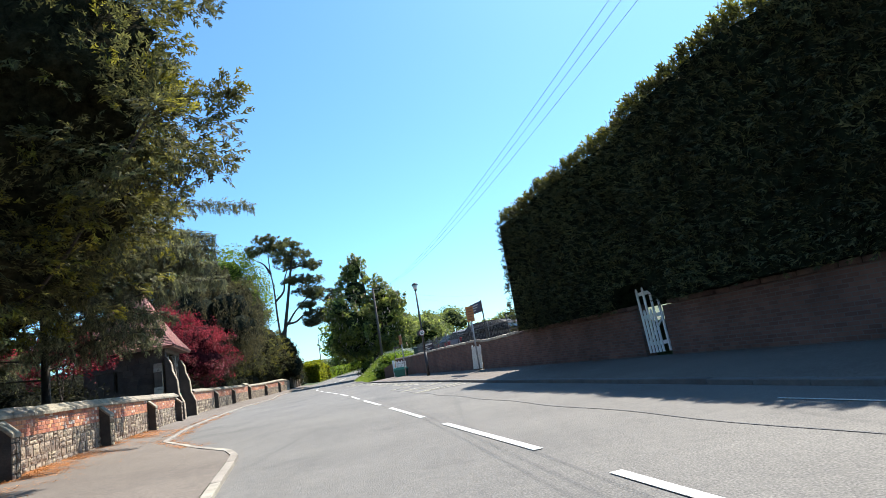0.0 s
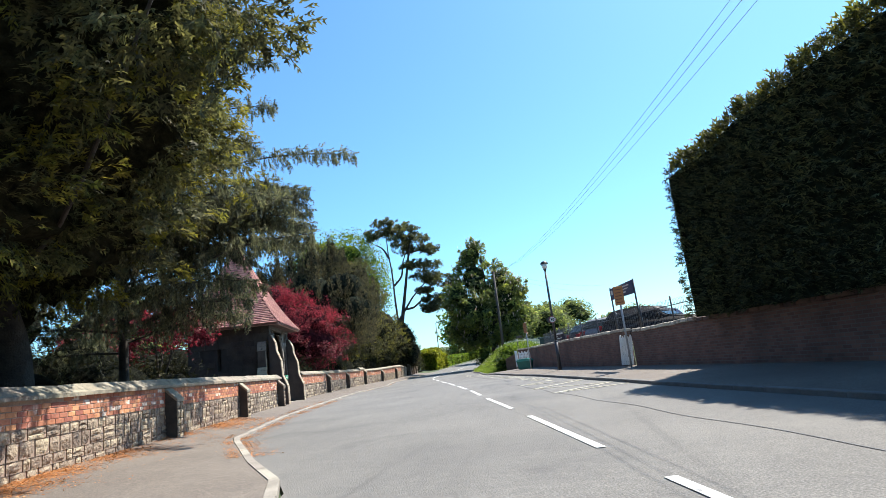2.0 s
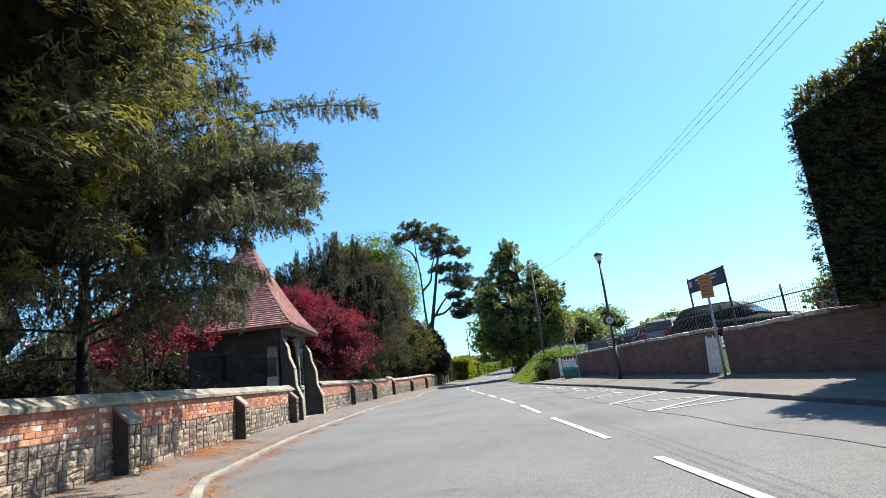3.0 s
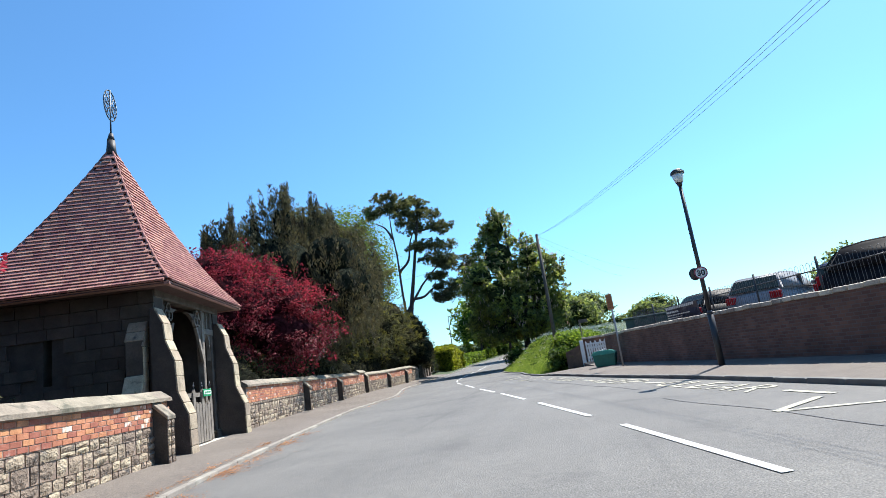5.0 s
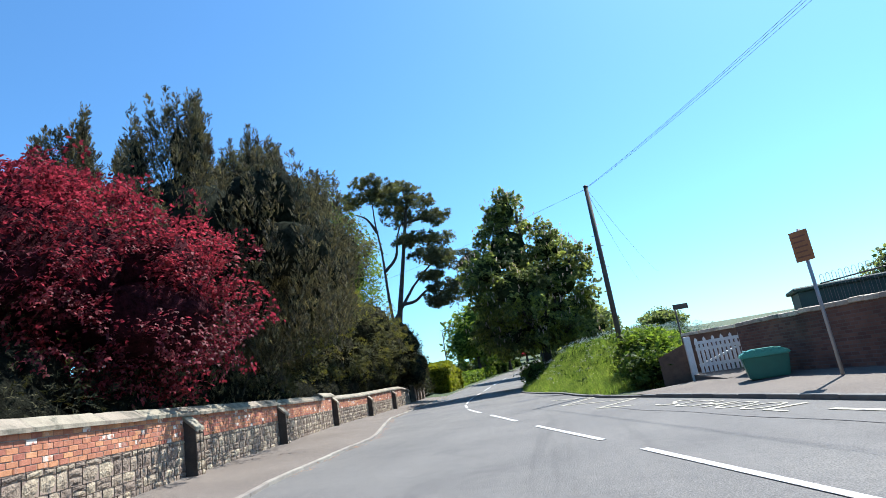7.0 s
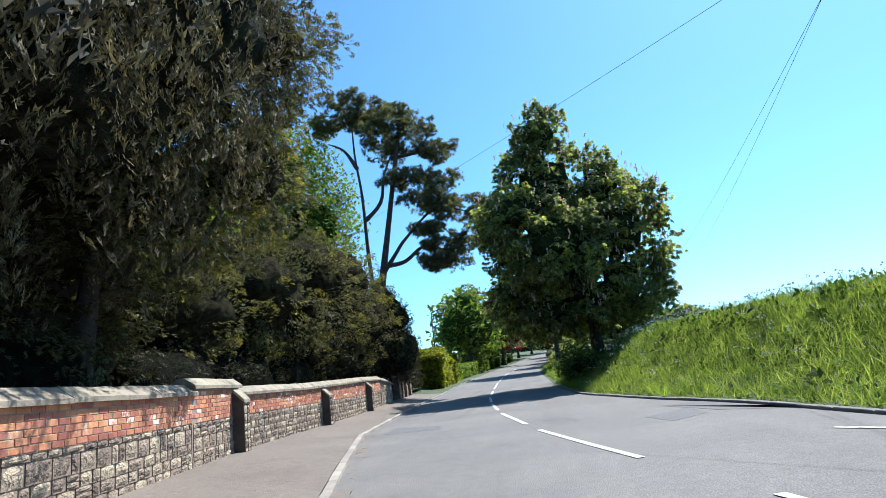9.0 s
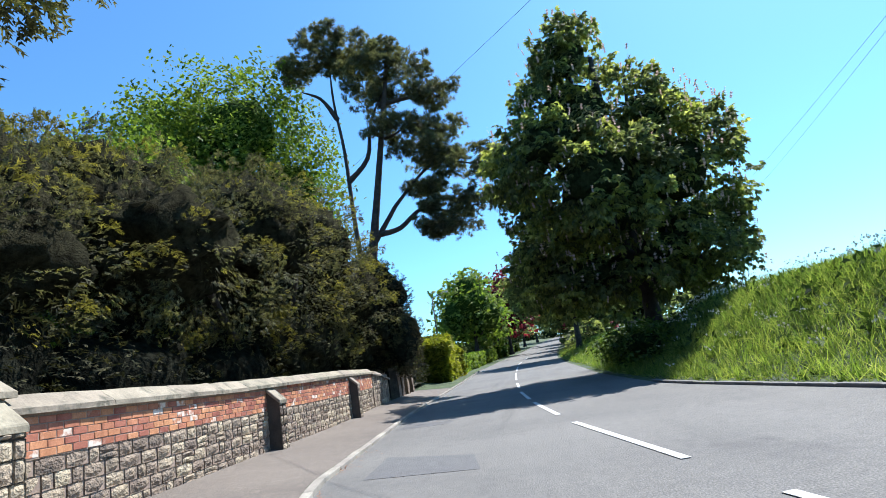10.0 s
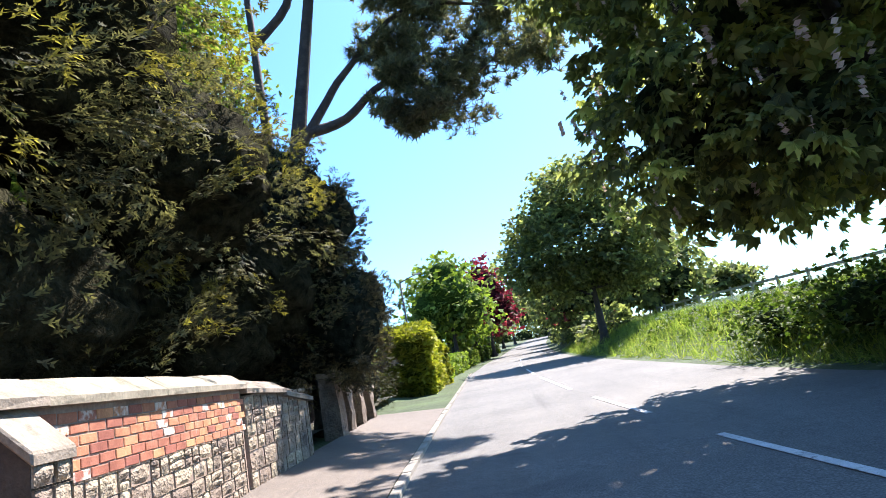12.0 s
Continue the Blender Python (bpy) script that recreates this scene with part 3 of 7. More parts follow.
def old_wall(name, label, y0, y1, f, top, near, butts, th=0.36, seed=1, widths=(2, 3, 3, 4, 4, 5), heights=(2, 2, 2, 3), bricks=True):
    """A roadside wall: mortar core, rubble below, brick band, saddleback coping."""
    w = thing(name, label, "wall", kind="structure")
    r = random.Random(seed)
    n = int(y1 - y0) * 2
    bm = bmesh.new()
    ysw = [y0 + (y1 - y0) * i / n for i in range(n + 1)]
    rows = []
    for y in ysw:
        x, a = at_line(f, y)
        nx, ny = math.sin(a), -math.cos(a)
        zt = top(y) + rz(y) - 0.2
        rows.append([bm.verts.new((x - nx * u, y - ny * u, z)) for u, z in ((-0.003, rz(y) - 0.1), (-0.003, zt), (th - 0.02, zt), (th - 0.02, rz(y) - 0.1))])
    for ra, rb in zip(rows, rows[1:]):
        for i in range(4):
            bm.faces.new((ra[i], ra[(i + 1) % 4], rb[(i + 1) % 4], rb[i]))
    bm.faces.new(rows[0])
    bm.faces.new(rows[-1][::-1])
    bmesh.ops.recalc_face_normals(bm, faces=bm.faces[:])
    part("core", bm, M["mortar"], w)
    piles = {"stone": Pile(), "brick": Pile()}
    length = y1 - y0

    def lay(kind, y, z, wd, ht, dp, mesh):
        x, a = at_line(f, y)
        nx, ny = math.sin(a), -math.cos(a)
        out = 0.013 if kind == "stone" else 0.008 + 0.005 * r.random()
        m = turned(x - nx * (dp / 2 - out), y - ny * (dp / 2 - out), z, a, wd, dp, ht) @ Matrix.Rotation(r.uniform(-0.012, 0.012) if kind == "brick" else r.uniform(-0.035, 0.035), 4, "Y")
        if near[0] <= y <= near[1]:
            piece(kind, mesh, w, m)
        else:
            piles[kind].add(mesh, m)

    # rubble: stones of uneven width and height fitted over a small grid of cells
    cw, chh, levels = 0.085, 0.078 if bricks else 0.085, (10 if top(y0) > 1.5 else 9) if bricks else 14
    cols = int((y1 - y0) / cw)
    j = 0
    while j < levels:
        tall = min(r.choice(heights), levels - j)
        i = 0
        while i < cols:
            room = min(r.choice(widths), cols - i)
            yc = y0 + (i + room / 2) * cw
            k = math.sin(at_line(f, yc)[1])
            split = r.uniform(0.4, 0.6) if tall > 1 and r.random() < 0.16 else 1.0
            for u0, u1 in ((0, split), (split, 1)):
                if u1 > u0:
                    lay("stone", yc, rz(yc) + 0.14 + (j + tall * (u0 + u1) / 2) * chh, room * cw / k - r.uniform(0.001, 0.009), tall * chh * (u1 - u0) - r.uniform(0.0, 0.008), 0.12 + r.uniform(-0.012, 0.02), r.choice(STONE))
            i += room
        j += tall
    zb = 0.145 + levels * chh
    rows_n = 5
    for ci in range(rows_n + 3 if bricks else 0):
        y = y0 + (0.06 if ci % 2 else 0.18)
        while y < y1 - 0.1:
            k = math.sin(at_line(f, y)[1])
            zc = zb + (ci + 0.5) * 0.079
            if zc + 0.04 < top(y) - 0.19:
                lay("brick", y + 0.112 * k, rz(y) + zc + r.uniform(-0.003, 0.003), 0.217 + r.uniform(-0.008, 0.006), 0.069 + r.uniform(-0.004, 0.003), 0.11 + r.uniform(-0.006, 0.006), r.choice(BRICK))
            y += 0.228 * k
    for kind, mt in (("stone", "stone_stuff"), ("brick", "brick_stuff")):
        if piles[kind].k:
            piles[kind].done("rubble_stonework" if kind == "stone" else "brickwork", M[mt], w)
    # coping, one stone after another
    y = y0 - 0.05
    while y < y1 - 0.05:
        ln = min(r.uniform(1.0, 1.7), y1 + 0.1 - y)
        x, a = at_line(f, y + ln / 2)
        nx, ny = math.sin(a), -math.cos(a)
        yc = y + ln / 2 * math.sin(a)
        rise = math.atan((top(yc + 0.4) + rz(yc + 0.4) - top(yc - 0.4) - rz(yc - 0.4)) / 0.8) if y0 + 0.5 < yc < y1 - 0.5 else 0.0
        m = Matrix.Translation((x - nx * (th / 2), yc - ny * (th / 2), rz(yc) + top(yc) - 0.21 + r.uniform(-0.004, 0.004))) @ Matrix.Rotation(a, 4, "Z") @ Matrix.Rotation(-rise, 4, "Y") @ Matrix.Diagonal((ln - 0.008, th + 0.16, 0.2, 1))
        piece("coping_stone", r.choice(COPE), w, m)
        y += ln * math.sin(a)
    for yb, hb, wb in butts:
        x, a = at_line(f, yb)
        hb, wb, dp = top(yb) - 0.33, wb * 0.78, 0.25
        bm = bmesh.new()
        out = [(0, 0), (dp, 0), (dp, hb - 0.26), (0.0, hb)]
        prism(bm, out, lambda p, q: Vector((-wb / 2, -p, q)), lambda p, q: Vector((wb / 2, -p, q)))
        bmesh.ops.recalc_face_normals(bm, faces=bm.faces[:])
        bm.transform(turned(x, yb, rz(yb) + 0.08, a, 1, 1, 1))
        # the core is dark in place of the shade on its side faces
        b = part("buttress", bm, M["shaded_stone"], w, "stone buttress with shade-dark sides and a sloping cap")
        z = 0.02
        ci = 0
        while z < hb - 0.32:
            h = min(r.uniform(0.15, 0.2), hb - 0.28 - z)
            split = r.uniform(0.4, 0.6)
            for s0, s1 in ((0, split), (split, 1)):
                xa, xb = (-0.5 + s0) * wb, (-0.5 + s1) * wb
                m = turned(x, yb, rz(yb) + 0.08, a, 1, 1, 1) @ turned((xa + xb) / 2, -dp + 0.05, z + h / 2, 0, xb - xa - 0.012, 0.13, h - 0.014)
                piece("stone", r.choice(STONE), b, m)
            z += h
            ci += 1
        bm = bmesh.new()
        cap = [(-0.0, hb - 0.03), (0.0, hb + 0.05), (dp + 0.03, hb - 0.22), (dp + 0.03, hb - 0.3)]
        prism(bm, cap, lambda p, q: Vector((-wb / 2 - 0.025, -p, q)), lambda p, q: Vector((wb / 2 + 0.025, -p, q)))
        bmesh.ops.recalc_face_normals(bm, faces=bm.faces[:])
        bmesh.ops.bevel(bm, geom=bm.edges[:], offset=0.012, segments=1, affect="EDGES")
        bm.transform(turned(x, yb, rz(yb) + 0.08, a, 1, 1, 1))
        part("cap_stone", bm, M["coping"], b, "sloping weathered cap stone")
    return w


old_wall("wall_south", "churchyard wall of rubble stone and red brick under stone coping", -4, 31.9, wL, lambda y: 1.42 + 0.05 * smooth01((y - 14) / 8),
         (18.6, 31.9), [(8.4, 1.15, 0.45), (14.6, 1.15, 0.45), (20.8, 1.18, 0.5), (26.1, 1.12, 0.42), (31.4, 1.12, 0.42)], seed=1)
old_wall("wall_north", "churchyard wall of rubble stone and red brick under stone coping", 37.4, 57.7, wL, lambda y: 1.6, (37.4, 44), [(45.0, 1.36, 0.5), (51.4, 1.15, 0.42)], seed=2)
old_wall("wall_north_end", "taller stretch of rubble and brick churchyard wall under coping", 57.7, 60.2, wL, lambda y: 1.72, (57.7, 57.6), [(59.95, 1.2, 0.45)], seed=3, widths=(2, 3, 4, 4, 5), heights=(2, 2, 3))
old_wall("wall_gate_end", "churchyard wall of rubble and brick with weathered coping", 60.2, 77.1, wL, lambda y: 1.55 + 0.1 * smooth01((y - 64) / 8), (62.5, 77.1), [(66.5, 1.12, 0.45), (73.0, 1.15, 0.45)], seed=4, widths=(2, 3, 4, 4, 5), heights=(2, 2, 3))


# ---- school wall ----
def brick_face(name, dark, light, joint, scale):
    m, n, l, b = material(name, 0.9)
    tc = n.new("ShaderNodeTexCoord").outputs["UV"]
    br = n.new("ShaderNodeTexBrick")
    br.inputs["Scale"].default_value = 1.0
    br.inputs["Brick Width"].default_value, br.inputs["Row Height"].default_value = 0.225, 0.075
    br.inputs["Mortar Size"].default_value = 0.008
    br.inputs["Color1"].default_value, br.inputs["Color2"].default_value, br.inputs["Mortar"].default_value = (*dark, 1), (*light, 1), (*joint, 1)
    l.new(tc, br.inputs["Vector"])
    co = n.new("ShaderNodeNewGeometry").outputs["Position"]
    _, st = noise_ramp(n, l, co, 0.9, [(0.3, (0.55, 0.55, 0.55)), (0.7, (1.25, 1.2, 1.15))], 6)
    l.new(mixed(n, l, br.outputs[0], st.outputs[0], 1.0, "MULTIPLY"), b.inputs["Base Color"])
    inv = n.new("ShaderNodeMath")
    inv.operation = "SUBTRACT"
    inv.inputs[0].default_value = 1.0
    l.new(br.outputs["Fac"], inv.inputs[1])
    bumped(n, l, b, inv.outputs[0], 0.8, 0.008)
    return m


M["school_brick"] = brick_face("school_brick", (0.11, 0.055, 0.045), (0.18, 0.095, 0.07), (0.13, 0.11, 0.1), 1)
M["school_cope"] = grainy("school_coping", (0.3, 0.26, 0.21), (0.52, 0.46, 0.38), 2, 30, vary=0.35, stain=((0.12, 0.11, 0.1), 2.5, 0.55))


def school_wall(name, label, y0, y1, top, cope="school_cope"):
    w = thing(name, label, "wall", kind="structure")
    bm = bmesh.new()
    uv = bm.loops.layers.uv.new()
    n = int((y1 - y0) / 0.5)
    rows, s, last = [], 0.0, None
    for i in range(n + 1):
        y = y0 + (y1 - y0) * i / n
        x, a = at_line(wR, y)
        nx, ny = -math.sin(a), math.cos(a)
        if last:
            s += math.dist(last, (x, y))
        last = (x, y)
        rows.append(([bm.verts.new((x - nx * u, y - ny * u, z)) for u, z in ((0, -0.1), (0, top(y)), (0.3, top(y)), (0.3, -0.1))], s))
    for (ra, sa), (rb, sb) in zip(rows, rows[1:]):
        for i in range(3):
            f = bm.faces.new((ra[i], rb[i], rb[i + 1], ra[i + 1]))
            for lp, (ss, v) in zip(f.loops, ((sa, ra[i].co.z), (sb, rb[i].co.z), (sb, rb[i + 1].co.z + (0.3 if i == 1 else 0)), (sa, ra[i + 1].co.z + (0.3 if i == 1 else 0)))):
                lp[uv].uv = (ss, v)
    for (rw, sx), flip in ((rows[0], 1), (rows[-1], 0)):
        f = bm.faces.new(rw if flip else rw[::-1])
        for lp in f.loops:
            lp[uv].uv = (lp.vert.co.x, lp.vert.co.z)
    bmesh.ops.recalc_face_normals(bm, faces=bm.faces[:])
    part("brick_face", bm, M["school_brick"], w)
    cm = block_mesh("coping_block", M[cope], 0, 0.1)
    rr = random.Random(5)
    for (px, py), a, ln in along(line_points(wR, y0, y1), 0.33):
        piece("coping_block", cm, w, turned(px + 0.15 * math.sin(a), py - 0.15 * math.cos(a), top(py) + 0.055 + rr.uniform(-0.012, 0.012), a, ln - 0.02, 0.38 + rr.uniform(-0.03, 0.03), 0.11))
    return w


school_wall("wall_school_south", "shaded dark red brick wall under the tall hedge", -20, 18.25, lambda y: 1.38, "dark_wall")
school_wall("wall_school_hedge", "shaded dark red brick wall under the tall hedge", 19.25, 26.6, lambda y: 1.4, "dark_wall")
school_wall("wall_school", "shaded dark red brick wall with pale coping beside the pavement", 26.6, 31.2, lambda y: 1.42 + 0.02 * math.sin(y))
school_wall("wall_school_north", "shaded dark red brick wall with pale coping beside the pavement", 32.0, 51.2, lambda y: 1.48)

# older stone wall end and posts past the end of the churchyard wall
old_wall("wall_stub", "rounded old rubble stone wall end in deep shade", 77.2, 80.0, wL, lambda y: 1.55 - 0.12 * max(0, y - 78), (77, 80.5), [], 0.46, 6, (3, 4, 5, 6), (2, 2, 3), False)
for k, (x, y, h) in enumerate(((-19.15, 82.6, 1.35), (-19.2, 83.7, 1.0), (-19.25, 85.0, 0.95), (-19.3, 86.4, 0.9))):
    p = thing("stone_post", "rough upright stone post beside the pavement", "stone post", (x, y, rz(y) + 0.1), "stone posts")
    bm = bmesh.new()
    box(bm, -0.2, 0.2, -0.22, 0.22, -0.1, h)
    box(bm, -0.24, 0.24, -0.26, 0.26, h, h + 0.1)
    bmesh.ops.subdivide_edges(bm, edges=bm.edges[:], cuts=3, use_grid_fill=True)
    for v in bm.verts:
        v.co += 0.05 * noise.noise_vector(v.co * 4 + Vector((k * 3, 0, 0)))
        if v.co.z > h * 0.8:
            v.co.x *= 0.9
    part("shaft", bm, M["stone_stuff"], p)


# ---- trees and plants ----
RNG = np.random.default_rng(7)


def blade(length, width, bend=0.0):
    """One leaf, pointing along +x: two fours folded a little along the midrib."""
    h = width / 2
    return [(0, 0, 0), (length * 0.45, -h, bend), (length, 0, -bend * 1.5), (length * 0.45, h, bend)], [(0, 1, 2, 3)]


def needle(length, width):
    """A narrow three-cornered leaf along +x."""
    h = width / 2
    return [(0, -h, 0), (length, 0, -0.02 * length), (length * 0.15, h, 0)], [(0, 1, 2)]


def joined_blades(items):
    v, f = [], []
    for (bv, bf), m in items:
        k = len(v)
        v += [tuple(m @ Vector(p)) for p in bv]
        f += [tuple(i + k for i in q) for q in bf]
    return np.array(v), np.array(f)


def spray(n, length, size, width, fork=55, droop=0.0):
    """A flat twig with leaves to both sides."""
    items = [(needle(length, width * 0.7), Matrix.Identity(4))]
    for i in range(n):
        u = (i + 1) / (n + 0.5) * length
        s = size * (1.15 - 0.6 * i / n)
        for side in (-1, 1):
            items.append((needle(s, width), pose(u, 0, -droop * u, 14 * side, 10 + 14 * (i % 2), side * fork)))
    return joined_blades(items)


LEAF = {
    "hanging": spray(2, 0.2, 0.08, 0.034, 30, 0.05),
    "yew_tuft": spray(2, 0.16, 0.085, 0.042, 42, 0.05),
    "spire": spray(2, 0.17, 0.075, 0.032, 28, 0.0),
    "yew_small": spray(2, 0.19, 0.09, 0.038, 40, 0.1),
    "broad": joined_blades([(blade(0.2, 0.15, 0.015), pose(0, 0, 0, 0, 0, a)) for a in (-50, 10, 65)]),
    "copper": joined_blades([(blade(0.12, 0.075, 0.012), pose(0, 0, 0, 0, 10, a)) for a in (-40, 30)]),
    "palm": joined_blades([(blade(0.34 - 0.04 * abs(i), 0.15, 0.02), pose(0, 0, 0, 0, 28, 42 * i)) for i in (-2, -1, 0, 1, 2)]),
    "needles": joined_blades([(needle(0.24, 0.045), pose(0, 0, 0, 0, 34 * math.sin(i * 2.1), -66 + i * 16.5)) for i in range(9)]),
    "grass": joined_blades([(needle(0.6 - 0.06 * i, 0.028), pose(0.03 * i, 0.03 * (i % 3), 0, 0, 9 * (i - 2), 70 * i)) for i in range(4)]),
    "scale": spray(2, 0.15, 0.075, 0.03, 34, 0.0),
}


def scatter(kind, places, ways, sizes, spin=True, tops=None):
    """Copies of a leaf at places, pointing along ways; tops: where their upper sides face."""
    tv, tf = LEAF[kind]
    n = len(places)
    x = ways / np.linalg.norm(ways, axis=1, keepdims=True)
    ref = RNG.normal(size=(n, 3)) * (0.55 if spin else 0.2) + (np.array([0, 0, 1.0]) if tops is None else tops * 1.6)
    y = np.cross(ref, x)
    y /= np.linalg.norm(y, axis=1, keepdims=True) + 1e-9
    z = np.cross(x, y)
    basis = np.stack([x, y, z], axis=1) * sizes[:, None, None]
    v = np.einsum("ki,nij->nkj", tv, basis) + places[:, None, :]
    f = tf[None, :, :] + (np.arange(n) * len(tv))[:, None, None]
    return v.reshape(-1, 3), f.reshape(-1, tf.shape[1])


def wobble(p, scale):
    return np.array([noise.noise(Vector(q) * scale) for q in p])


def crown_points(blobs, clumps, per, spread, shell=0.28, rough=0.25, floor=None, sunny=None):
    """Places of leaves in tufts over the outer part of overlapping blobs (centre, radii), and the ways outwards."""
    vol = np.array([r[0] * r[1] + r[1] * r[2] + r[0] * r[2] for _, r in blobs], float)
    vol = vol ** 0.8
    pick = RNG.choice(len(blobs), size=clumps, p=vol / vol.sum())
    c = np.array([b[0] for b in blobs], float)[pick]
    r = np.array([b[1] for b in blobs], float)[pick]
    d = RNG.normal(size=(clumps, 3))
    d /= np.linalg.norm(d, axis=1, keepdims=True)
    depth = 1 - shell * RNG.random(clumps) ** 1.6
    bump = 1 + rough * wobble(d * 2.0 + c * 0.37, 1.3) + rough * 0.6 * wobble(d * 5 + c, 1.7)
    p = c + d * r * (depth * bump)[:, None]
    keep = np.ones(clumps, bool)
    for cb, rb in blobs:
        q = (p - np.array(cb)) / (np.array(rb) * (1 - shell) * 0.92)
        keep &= (q * q).sum(axis=1) > 1
    gaps = wobble(p, 0.8) + 0.5 * wobble(p, 2.1)
    keep &= gaps > (-0.42 if sunny is None else -0.62)
    if floor is not None:
        keep &= p[:, 2] > floor
    if sunny is not None:
        keep &= (p @ np.array(sunny[:3]) > sunny[3]) | (RNG.random(clumps) < 0.22)
    p, d, r = p[keep], d[keep], r[keep]
    n = len(p) * per
    q = np.repeat(p, per, axis=0) + RNG.normal(size=(n, 3)) * spread * np.array([1, 1, 0.75])
    w = np.repeat(d, per, axis=0) + RNG.normal(size=(n, 3)) * 0.55
    return q, w


def unit(v):
    return v / (np.linalg.norm(v, axis=-1, keepdims=True) + 1e-9)


def bough_tips(blobs, n, rough, shell, floor, sunny, gap):
    """Places over the outside of overlapping blobs, and the ways outwards."""
    area = np.array([(r[0] * r[1] + r[1] * r[2] + r[0] * r[2]) ** 0.9 for _, r in blobs], float)
    pick = RNG.choice(len(blobs), size=n, p=area / area.sum())
    c = np.array([b[0] for b in blobs], float)[pick]
    r = np.array([b[1] for b in blobs], float)[pick]
    d = unit(RNG.normal(size=(n, 3)))
    bump = 1 + rough * wobble(d * 2.0 + c * 0.37, 1.3) + rough * 0.7 * wobble(d * 5 + c, 1.7) - shell * RNG.random(n) ** 2
    p = c + d * r * bump[:, None]
    keep = wobble(p, 0.55) + 0.6 * wobble(p, 1.6) > gap
    for cb, rb in blobs:
        q = (p - np.array(cb)) / (np.array(rb) * 0.8)
        keep &= (q * q).sum(axis=1) > 1
    if floor is not None:
        keep &= p[:, 2] > floor
    if sunny is not None:
        keep &= (p @ np.array(sunny[:3]) > sunny[3]) | (RNG.random(n) < 0.12)
    return p[keep], unit(d[keep] / r[keep])


def fans(tips, out, per, length, width, lift, flat, droop, jitter):
    """Leaves on flat boughs that reach out to tips: places, ways, upper sides, and how far along the bough each one sits."""
    n = len(tips)
    a = out * np.array([1, 1, flat]) + np.array([0, 0, lift]) + RNG.normal(size=(n, 3)) * 0.25
    a = unit(a)
    side = unit(np.cross(a, np.array([0, 0, 1.0]) + RNG.normal(size=(n, 3)) * 0.3))
    up = np.cross(side, a)
    ln = length * RNG.uniform(0.6, 1.25, n)
    a, side, up, tip, ln = (np.repeat(k, per, axis=0) for k in (a, side, up, tips, ln))
    m = n * per
    u = 1 - RNG.random(m) ** 1.4
    s = RNG.uniform(-1, 1, m)
    half = width * (0.22 + 0.78 * np.sin(np.pi * np.clip(0.18 + 0.74 * u, 0, 1)))
    p = tip - a * (ln * (1 - u))[:, None] + side * (s * half * ln)[:, None] + RNG.normal(size=(m, 3)) * jitter
    p[:, 2] -= droop * ln * (0.55 * s * s + 0.4 * u * u)
    w = a * 0.75 + side * (s * 0.95)[:, None] + RNG.normal(size=(m, 3)) * 0.25
    w[:, 2] -= droop * (0.35 + 0.5 * np.abs(s))
    return p, w, up, u


def plumes(tips, out, per, length, width, lean):
    """Leaves round upright spires that end at tips."""
    n = len(tips)
    a = unit(out * np.array([lean, lean, 0]) + np.array([0, 0, 1.0]) + RNG.normal(size=(n, 3)) * 0.08)
    ln = length * RNG.uniform(0.6, 1.3, n)
    wide = width * np.where(out[:, 2] > 0.99, 0.5, RNG.uniform(0.6, 1.1, n))
    a, tip, ln, wide = (np.repeat(k, per, axis=0) for k in (a, tips, ln, wide))
    m = n * per
    u = 1 - RNG.random(m) ** 1.2
    th = RNG.uniform(0, 2 * np.pi, m)
    rad = np.column_stack([np.cos(th), np.sin(th), np.zeros(m)])
    reach = wide * (0.08 + 0.92 * (1 - u) ** 0.75) * (0.55 + 0.45 * RNG.random(m)) * (1 + 0.3 * np.sin(u * 19 + ln * 9))
    p = tip - a * (ln * (1 - u))[:, None] + rad * reach[:, None]
    w = a * 0.95 + rad * 0.6 + RNG.normal(size=(m, 3)) * 0.2
    return p, w, rad + np.array([0, 0, 0.4]), u


